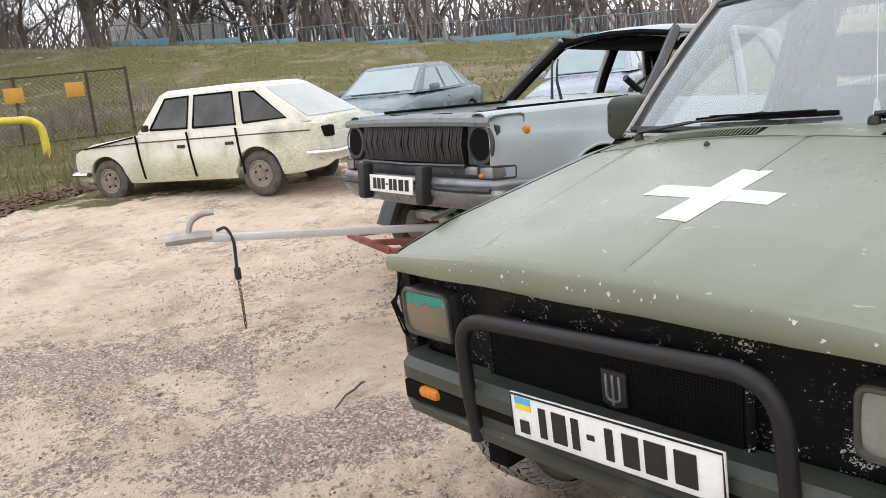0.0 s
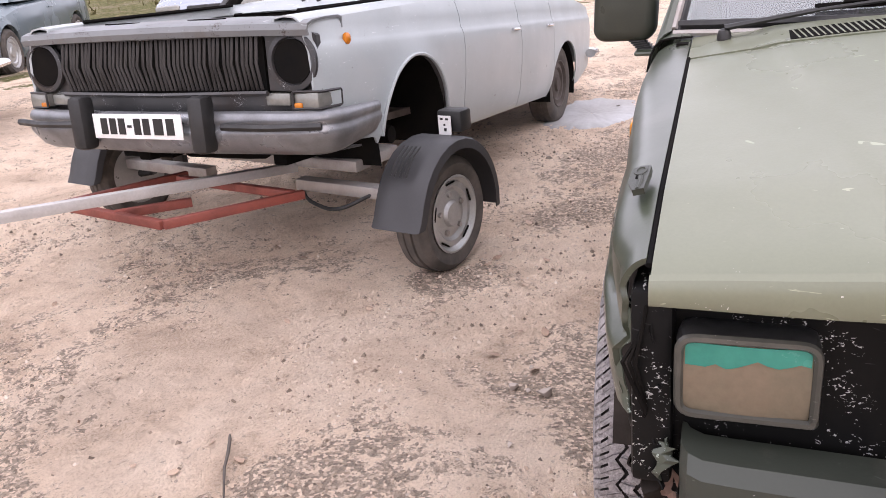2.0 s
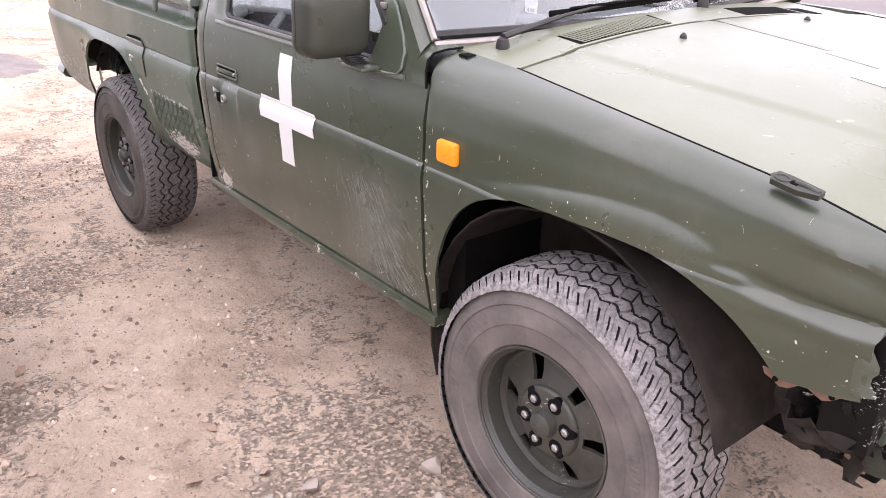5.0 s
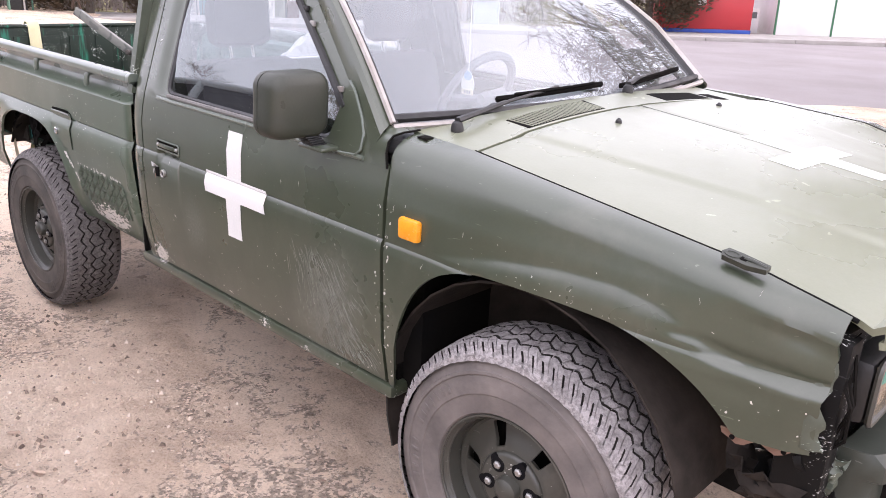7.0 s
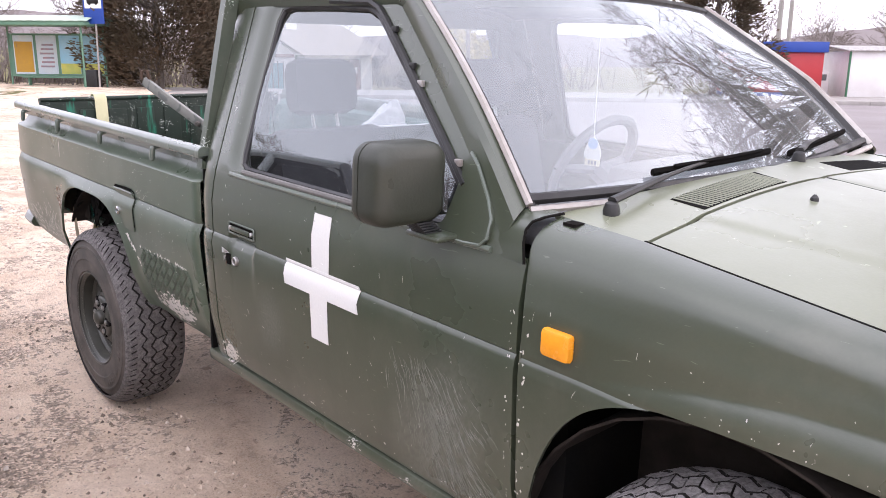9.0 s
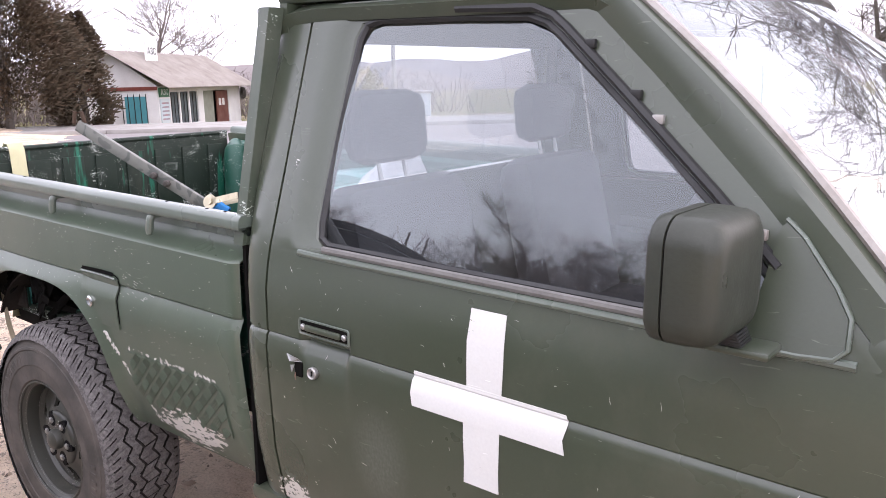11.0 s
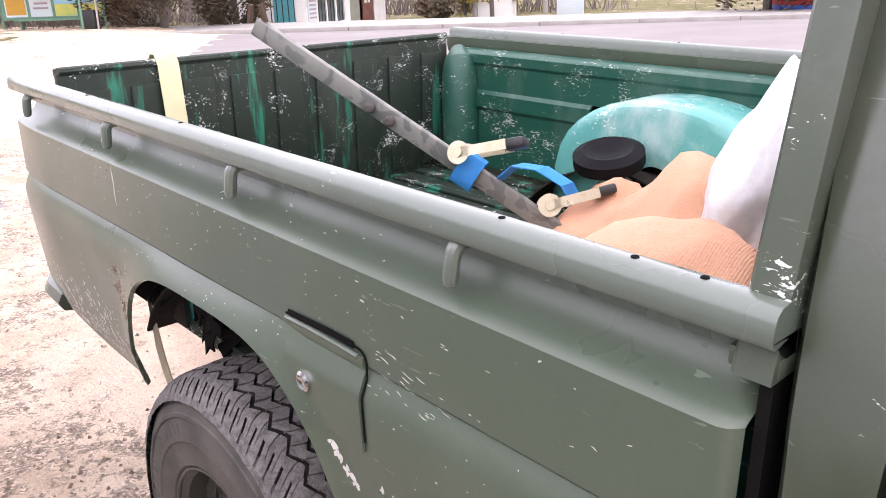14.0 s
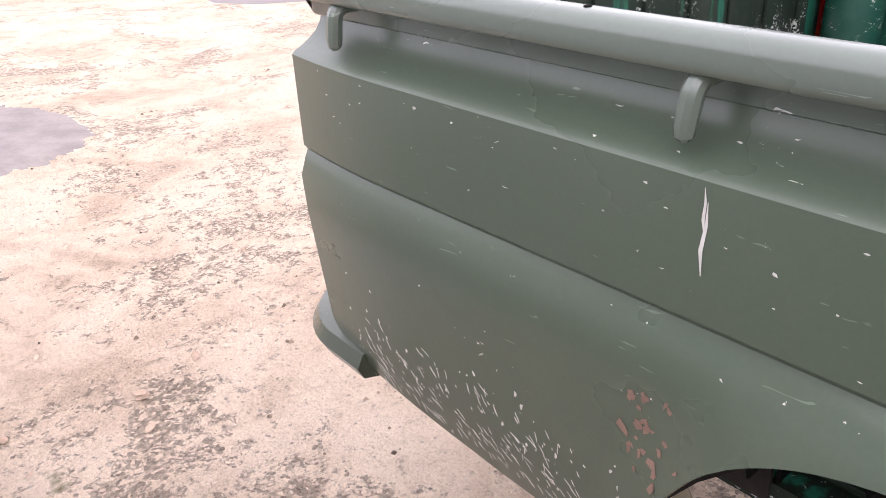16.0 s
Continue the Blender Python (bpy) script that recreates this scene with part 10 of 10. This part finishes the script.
# red kiosk
kk = thing("red_kiosk", by_road(-5.75, 30.6, 0.05, -2), "red metal kiosk with blue bands", "kiosk")
part("wall", boxed((-1.9, -1.6, 0.18), (1.55, 0.6, 1.62), None, 0.01), M["red_panel"], kk)
part("base_band", boxed((-1.92, -1.62, 0.0), (1.57, 0.62, 0.18), None, 0.01), M["blue_panel"], kk)
part("roof_band", boxed((-2.0, -1.7, 1.62), (1.65, 0.72, 2.0), None, 0.02), M["blue_panel"], kk)
part("window", boxed((-0.15, 0.6, 1.05), (0.15, 0.615, 1.25)), M["plate"], kk)
# white garage kiosk
gk = thing("white_kiosk", by_road(-11.0, 30.2, 0.0), "white metal garage kiosk with corrugated roof", "kiosk")
part("wall", boxed((-2.6, -3.0, 0), (2.35, 0.0, 1.72), None, 0.01), M["limewash"], gk)
for x in (2.33, 0.2, -2.0):
    part("corner_trim", boxed((x, -0.01, 0), (x + 0.07, 0.03, 1.72)), M["sign_green"], gk)
bm, rows = bmesh.new(), []
for i in range(61):
    x = -2.8 + 5.35 * i / 60
    rows.append([(x, y, z + 0.02 * math.cos(i * math.pi)) for y, z in ((-3.1, 1.95), (-1.5, 1.9), (0.15, 1.76))])
grid(bm, rows)
part("roof", thicken(bm, 0.02), M["galv"], gk, "pale corrugated roof")
# petrol pump and canopy behind
pp = thing("fuel_pump", by_road(-8.05, 31.4, 0.02), "white and blue fuel pump", "fuel pump")
part("cabinet", boxed((-0.28, -0.2, 0), (0.32, 0.2, 0.98), None, 0.02), M["plate"], pp)
part("side_panel", boxed((0.32, -0.2, 0), (0.45, 0.2, 1.02), None, 0.02), M["blue_panel"], pp)
part("display", boxed((-0.18, 0.2, 0.62), (0.22, 0.215, 0.85)), M["far_glass"], pp)
cp = thing("pump_canopy", by_road(-7.6, 35.0, -0.2), "small green canopy on one post", "canopy")
part("slab", boxed((-1.0, -1, 1.85), (0.9, 1, 2.05), None, 0.02), M["green_panel"], cp)
part("post", boxed((-0.6, -0.08, 0), (-0.44, 0.08, 1.85)), M["black"], cp)
for a, n, h in ((-8.9, 40, 8), (-3.2, 33.5, 9.5), (-10.6, 44, 9), (7.0, 44, 8.5), (3.3, 47, 8)):
    bm = bmesh.new()
    m = by_road(a, n, -0.5)
    tube(bm, [m @ Vector((0, 0, 0)), m @ Vector((0.05, 0, h))], [0.14, 0.09], 8)
    solo("street_pole", bm, M["kerb"], "grey concrete pole across the road", "pole", group="street poles")
# shed and blue hut beyond the bed
sd = thing("garden_shed", pose(36.0, -28.2, -0.75, 0, 0, 130), "small white shed with an ochre roof", "shed")
part("wall", boxed((-1.3, -1, 0), (1.3, 1, 1.1)), M["limewash"], sd)
bm = bmesh.new()
plate_poly(bm, [(-1.6, -1.3, 1.05), (1.6, -1.3, 1.05), (1.2, 0, 1.9), (-1.2, 0, 1.9)], (0, 0.5, 1), 0.05)
plate_poly(bm, [(-1.6, 1.3, 1.05), (1.6, 1.3, 1.05), (1.2, 0, 1.9), (-1.2, 0, 1.9)], (0, -0.5, 1), 0.05)
part("roof", bm, M["roof_slate"], sd)
part("opening", boxed((-0.8, -1.02, 0.55), (0.7, -0.99, 0.95)), M["matt_black"], sd)
ht = solo("blue_hut", boxed((-0.7, -0.7, 0), (0.7, 0.7, 1.5), pose(33.2, -31.0, -0.75, 0, 0, 130), 0.03), M["poster_pale"], "small pale blue hut across the road", "hut")
part("hut_roof", boxed((-0.85, -0.85, 1.5), (0.85, 0.85, 1.62), pose(33.2, -31.0, -0.75, 0, 0, 130), 0.02), M["galv"], ht)
# far wooded rise that closes the view
for nm, R0, z0, seed, lab in (("far_woods", 190, 9, 4, "distant leafless wooded rise"),):
    bm, rows = bmesh.new(), []
    for j in range(5):
        row = []
        for i in range(181):
            a = 2 * math.pi * i / 180
            e = 1 if j == 4 else j / 4
            hh = (z0 + 3.5 * noise.noise(Vector((math.cos(a) * 9, math.sin(a) * 9, seed))) + 1.6 * noise.noise(Vector((math.cos(a) * 40, math.sin(a) * 40, seed))))
            lowz = interp(math.sin(a) * 0.87 + math.cos(a) * 0.5, [-1, 0, 1], [-1.5, 0, 6])
            row.append(((R0 + 16 * e) * math.cos(a), (R0 + 16 * e) * math.sin(a), lowz - 2 + hh * e))
        rows.append(row)
    grid(bm, rows)
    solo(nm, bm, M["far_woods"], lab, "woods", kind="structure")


# ---- loose things on the ground ----
def stone_mesh(seed, size):
    rnd = random.Random(seed)
    bm = bmesh.new()
    bmesh.ops.create_icosphere(bm, subdivisions=2, radius=size)
    for v in bm.verts:
        v.co *= 0.75 + 0.5 * (0.5 + noise.noise(v.co * (1.6 / size) + Vector((seed, 0, 0))))
        v.co.z *= 0.6
    for k in range(7):
        n = Vector((rnd.gauss(0, 1), rnd.gauss(0, 1), rnd.gauss(0, 0.7))).normalized()
        for v in bm.verts:
            over = v.co.dot(n) - size * rnd.uniform(0.48, 0.52)
            if over > 0:
                v.co -= n * over
    return mesh_of("stone", bm, M["stone"], 28)


stones = [stone_mesh(i, 0.028) for i in range(5)]
for i, (x, y, s) in enumerate(((2.54, 2.42, 1.15), (2.56, 2.55, 0.85), (2.55, 2.49, 0.5), (2.40, 2.105, 1.35), (2.27, 2.16, 0.8), (5.0, 2.75, 0.6), (5.6, 3.2, 0.7), (2.7, 2.52, 0.5), (2.2, 2.45, 0.5), (4.5, 2.7, 0.5), (1.5, 6.0, 0.7), (1.2, 3.9, 0.6), (3.0, 6.9, 0.8), (0.6, 5.2, 0.8), (1.1, 2.9, 0.6))):
    ob = tagged(new("stone", stones[i % 5]), "small pale broken stone on the dirt", "stone", "stones")
    ob.matrix_basis = pose(x, y, ground_height(x, y) + 0.012 * s, 0, 0, i * 67) @ Matrix.Scale(s, 4)
V, F = [], []
rnd = random.Random(77)
for i in range(26000):
    x, y = (rnd.uniform(-0.5, 13), rnd.uniform(-1.5, 9.5)) if i < 7000 else (rnd.uniform(0.0, 6.5), rnd.uniform(2.0, 6.2))
    if 0.70 * x - 0.714 * y > 10.5:
        continue
    if noise.noise(Vector((x * 0.9, y * 0.9, 4.0))) < -0.02 and rnd.random() < 0.88:
        continue
    r = 0.003 + 0.012 * rnd.random() ** 4
    z = ground_height(x, y)
    c = Vector((x, y, z + r * 0.25))
    b = len(V)
    a = rnd.uniform(0, 6.28)
    for k in range(4):
        aa = a + k * 1.5708 + rnd.uniform(-0.3, 0.3)
        V.append(c + Vector((math.cos(aa) * r * rnd.uniform(0.7, 1.2), math.sin(aa) * r, -r * 0.4)))
    V.append(c + Vector((rnd.uniform(-0.3, 0.3) * r, rnd.uniform(-0.3, 0.3) * r, r * 0.7)))
    F += [(b, b + 1, b + 4), (b + 1, b + 2, b + 4), (b + 2, b + 3, b + 4), (b + 3, b, b + 4)]
me = bpy.data.meshes.new("grit")
me.from_pydata(V, [], F)
me.materials.append(M["grit"])
tagged(new("grit", me), "loose grit and clods on the yard", "grit", kind="stuff")
V, F = [], []
for i in range(420):
    x, y = rnd.uniform(0.3, 8.5), rnd.uniform(1.6, 6.8)
    if noise.noise(Vector((x * 0.7, y * 0.7, 9.0))) < -0.1 and rnd.random() < 0.8:
        continue
    r, a, z = 0.010 + 0.026 * rnd.random() ** 2.5, rnd.uniform(0, 6.28), ground_height(x, y)
    d, e = Vector((math.cos(a), math.sin(a), rnd.uniform(-0.1, 0.25))), Vector((-math.sin(a), math.cos(a), rnd.uniform(-0.1, 0.3)))
    c, b = Vector((x, y, z + 0.006)), len(V)
    for u, v, lift in ((-1, 0, 0), (-0.45, -0.55, 0.2), (0.4, -0.5, 0.1), (1.1, 0.1, 0.3), (0.3, 0.55, 0.35), (-0.5, 0.45, 0.15)):
        V.append(c + d * u * r * rnd.uniform(0.8, 1.2) + e * v * r * rnd.uniform(0.8, 1.2) + Vector((0, 0, lift * r)))
    F += [(b, b + 1, b + 5), (b + 1, b + 2, b + 4, b + 5), (b + 2, b + 3, b + 4)]
me = bpy.data.meshes.new("dry_leaves")
me.from_pydata(V, [], F)
me.materials.append(M["pale_leaf"])
tagged(new("dry_leaves", me), "scattered curled dry leaves and chips on the dirt", "leaves", kind="stuff")
bm = bmesh.new()
tube(bm, [(2.004, 3.37, 0.0), (1.96, 3.335, 0.016), (1.90, 3.30, 0.012), (1.82, 3.255, 0.02), (1.708, 3.18, 0.004)], [0.004, 0.006, 0.006, 0.005, 0.003], 6)
solo("twig", bm, M["bark"], "thin dry twig lying on the dirt", "twig")
# puddle of pale frozen water
for nm, cx, cy, rx, ry, rz in (("puddle", 7.10, 3.20, 0.60, 0.40, -12), ("wet_patch", 10.4, 2.2, 0.95, 0.68, 10)):
    bm = bmesh.new()
    rows = []
    for i in range(150):
        a = 2 * math.pi * i / 150
        k = 1 + 0.14 * noise.noise(Vector((math.cos(a) * 1.6, math.sin(a) * 1.6, cx))) + 0.10 * noise.noise(Vector((math.cos(a) * 6, math.sin(a) * 6, cx))) + 0.08 * noise.noise(Vector((math.cos(a) * 20, math.sin(a) * 20, cx)))
        row = []
        for f in (0.02, 0.2, 0.4, 0.6, 0.8, 0.92, 1.0):
            p = pose(cx, cy, 0, 0, 0, rz) @ Vector((math.cos(a) * rx * k * f, math.sin(a) * ry * k * f, 0))
            row.append((p.x, p.y, ground_height(p.x, p.y) + (0.008 if f < 0.85 else 0.001 if f < 0.95 else -0.012)))
        rows.append(row)
    grid(bm, rows + rows[:1])
    solo(nm, bm, M["ice"] if nm == "puddle" else M["wet"], "shallow pale frozen puddle on the dirt" if nm == "puddle" else "grey damp patch on the dirt", "puddle", kind="structure")


# ---- what lies in the load bed ----
def in_bed(name, bm, mat, label, category, angle=32):
    return solo(name, bm, mat, label, category, IN_TRUCK, angle=angle)


M["camo"] = None
def camo_mat():
    m, nt, b = node_mat("camouflage_paint")
    n = tex(nt, 13, 2, 0.4, distort=0.8)
    c = ramp(nt, n.outputs["Fac"], [(0.40, (0.12, 0.12, 0.11)), (0.43, (0.19, 0.188, 0.165)), (0.56, (0.17, 0.168, 0.15)), (0.60, (0.10, 0.102, 0.092))])
    nt.links.new(c, b.inputs["Base Color"])
    b.inputs["Roughness"].default_value = 0.5
    bump(nt, b, tex(nt, 120).outputs["Fac"], 0.1, 0.003)
    return m


M["camo"] = camo_mat()
M["strap_blue"] = plain("blue_webbing", (0.03, 0.25, 0.65), (0.02, 0.2, 0.55), 0.8, 0, 20, 300, 0.4)
M["strap_cream"] = plain("cream_webbing", (0.62, 0.58, 0.36), (0.5, 0.46, 0.28), 0.85, 0, 9, 300, 0.4)
M["yellow_zinc"] = plain("yellow_zinc", (0.58, 0.52, 0.38), (0.42, 0.37, 0.26), 0.35, 0.7, 20, 150, 0.1)
M["brown_cloth"] = plain("orange_brown_cloth", (0.60, 0.335, 0.215), (0.50, 0.26, 0.16), 0.95, 0, 4, 220, 0.5)
M["white_sack"] = plain("white_polythene", (0.62, 0.62, 0.63), (0.54, 0.54, 0.55), 0.45, 0, 5, 60, 0.3)
bar = thing("steel_bar", IN_TRUCK, "camouflage-painted steel bar leaning in the bed", "bar")
part("beam", bar_between((2.825, -0.18, 0.69), (3.675, 0.277, 1.262), 0.024, 0.047), M["camo"], bar)
for p in ((3.330, 0.103, 1.030), (3.378, 0.129, 1.062)):
    bm = bmesh.new()
    lathe(bm, [(0.014, 0), (0.014, 0.02), (0.008, 0.024)], 10, Matrix.Translation(p) @ pose(0, 0, 0, 0, 0, 29))
    part("bolt", bm, M["rubber"], bar)
bm = bmesh.new()
tube(bm, [(3.655, 0.257, 1.27), (3.66, 0.265, 1.315), (3.675, 0.285, 1.315), (3.68, 0.29, 1.27)], 0.009, 6)
part("shackle", bm, M["rust"], bar)
# cream strap over the tailgate
bm = bmesh.new()
pts = [(3.90, 0.40, 0.70), (3.955, 0.40, 0.95), (3.972, 0.40, 1.15), (3.99, 0.40, 1.178), (4.02, 0.40, 1.178), (4.045, 0.40, 1.15), (4.06, 0.40, 0.9), (4.05, 0.41, 0.60), (4.0, 0.46, 0.42)]
rows = [[(x, y + w, z) for w in (-0.032, -0.015, 0, 0.015, 0.032)] for x, y, z in pts]
grid(bm, rows)
in_bed("load_strap", thicken(bm, 0.003), M["strap_cream"], "cream webbing strap over the tailgate", "strap")
# ratchet straps on the bar
bm = bmesh.new()
rows = []
for i in range(14):
    a = 2 * math.pi * i / 13
    c = Vector((3.150, -0.005, 0.908))
    d1, d2 = Vector((-0.45, -0.25, 0.80)).normalized(), Vector((-0.47, 0.87, 0.0)).normalized()
    o = c + d1 * math.cos(a) * 0.050 + d2 * math.sin(a) * 0.026
    ax = Vector((0.85, 0.457, 0.572)).normalized()
    rows.append([o - ax * 0.03, o, o + ax * 0.03])
grid(bm, rows)
in_bed("blue_strap", thicken(bm, 0.003), M["strap_blue"], "blue ratchet strap wound round the bar", "strap")
for nm, c, rz in (("ratchet_buckle", Vector((3.115, 0.0, 0.965)), 24), ("ratchet_buckle", Vector((2.95, -0.15, 0.835)), 50)):
    rt = thing(nm, IN_TRUCK @ Matrix.Translation(c) @ pose(0, 0, 0, 20, 14, rz), "zinc ratchet buckle with black grip", "buckle", "ratchet buckles")
    for y in (-0.027, 0.027):
        bm = bmesh.new()
        lathe(bm, [(0.030, -0.002), (0.030, 0.002)], 18, Matrix.Translation((0.04, y, 0)))
        box(bm, (-0.09, y - 0.002, -0.013), (0.04, y + 0.002, 0.013))
        part("side_plate", bm, M["yellow_zinc"], rt)
    bm = bmesh.new()
    tube(bm, [(0.04, -0.035, 0), (0.04, 0.035, 0)], 0.013, 8)
    part("spindle", bm, M["yellow_zinc"], rt)
    part("grip", boxed((-0.135, -0.026, -0.011), (-0.075, 0.026, 0.014), None, 0.007), M["black"], rt)
bm = bmesh.new()
rows = [[(x, y + w, z) for w in (-0.025, 0, 0.025)] for x, y, z in ((3.10, -0.06, 0.88), (3.06, -0.09, 0.925), (3.0, -0.12, 0.92), (2.95, -0.16, 0.88), (2.95, -0.22, 0.80))]
grid(bm, rows)
in_bed("blue_strap", thicken(bm, 0.003), M["strap_blue"], "loose blue strap end in the bed", "strap")


def cloth(name, x0, x1, y0, y1, seed, mounds, mat, label):
    """Thrown-down cloth: mounds (x, y, height, width) with folds on them."""
    bm, rows = bmesh.new(), []
    n = 44
    for i in range(n + 1):
        row = []
        for j in range(n + 1):
            u, v = i / n, j / n
            x, y = x0 + (x1 - x0) * u, y0 + (y1 - y0) * v
            e = min(1, min(u, 1 - u, v, 1 - v) / 0.12)
            p = Vector((x, y, seed))
            hgt = max(h * math.exp(-((x - mx) / wx) ** 2 - ((y - my) / wy) ** 2) for mx, my, h, wx, wy in mounds)
            fold = noise.noise(Vector((x * 9 + y * 4, y * 5, seed)))
            hgt += (0.035 * fold + 0.02 * (1 - abs(noise.noise(p * 8))) ** 4 + 0.008 * noise.noise(p * 25)) * min(1, hgt / 0.12)
            x += 0.035 * noise.noise(p * 3.2 + Vector((9, 0, 0)))
            y = min(0.69, y + 0.035 * noise.noise(p * 3.2 + Vector((0, 9, 0))))
            row.append((x, y, 0.685 + max(hgt * e ** 0.5, 0.003)))
        rows.append(row)
    grid(bm, rows)
    return in_bed(name, thicken(bm, 0.006), mat, label, "cloth", 60)


def rib(mat):
    nt = mat.node_tree
    w = tex(nt, 85, kind="ShaderNodeTexWave")
    w.inputs["Distortion"].default_value = 2.0
    w.inputs["Detail Scale"].default_value = 0.3
    bump(nt, nt.nodes["Principled BSDF"], w.outputs["Fac"], 0.22, 0.006)


rib(M["brown_cloth"])
cloth("brown_blanket", 2.0, 2.80, 0.0, 0.68, 3.7, [(2.22, 0.54, 0.40, 0.36, 0.30), (2.60, 0.35, 0.20, 0.25, 0.25)], M["brown_cloth"], "crumpled orange-brown ribbed blanket in the load bed")
cloth("brown_jacket", 2.45, 3.10, -0.55, 0.06, 8.1, [(2.68, -0.33, 0.27, 0.20, 0.20), (2.90, -0.30, 0.17, 0.14, 0.22)], M["brown_cloth"], "rolled orange-brown jacket in the load bed")
bm = bmesh.new()
lathe(bm, [(0.03, -0.015), (0.07, -0.03), (0.098, -0.016), (0.098, 0.016), (0.07, 0.03), (0.03, 0.015)], 26, Matrix.Translation((2.985, -0.38, 0.905)) @ pose(0, 0, 0, 74, 0, 12))
bg = in_bed("black_bag", bm, M["nose_black"], "round black zipped bag lying on the jacket", "bag")
bm = bmesh.new()
bmesh.ops.create_icosphere(bm, subdivisions=5, radius=1)
for v in bm.verts:
    d = v.co.copy()
    fold = (1 - abs(noise.noise(Vector((d.x * 2.2 + d.z, d.y * 2.6, d.z * 1.1)))) * 2.2)
    c = d * (1 + 0.16 * noise.noise(d * 1.6) + 0.07 * max(0, fold) ** 3 + 0.035 * noise.noise(d * 7 + Vector((3, 1, 0))))
    top = max(0, c.z)
    narrow = 1 - 0.42 * top ** 1.5
    v.co = Vector((2.49 + c.x * 0.11 * narrow, -0.31 + c.y * 0.21 * narrow - 0.10 * top, 0.945 + c.z * 0.265))
in_bed("white_sack", bm, M["white_sack"], "bulging white plastic sack standing in the bed", "sack", 60)
bm = bmesh.new()
tube(bm, rounded([(3.925, -0.70, 0.90), (3.915, -0.69, 0.90), (3.915, -0.69, 0.84), (3.925, -0.70, 0.84)], 0.01), 0.006, 6)
in_bed("lashing_ring", bm, M["steel"], "small steel lashing ring on the bed wall", "ring")
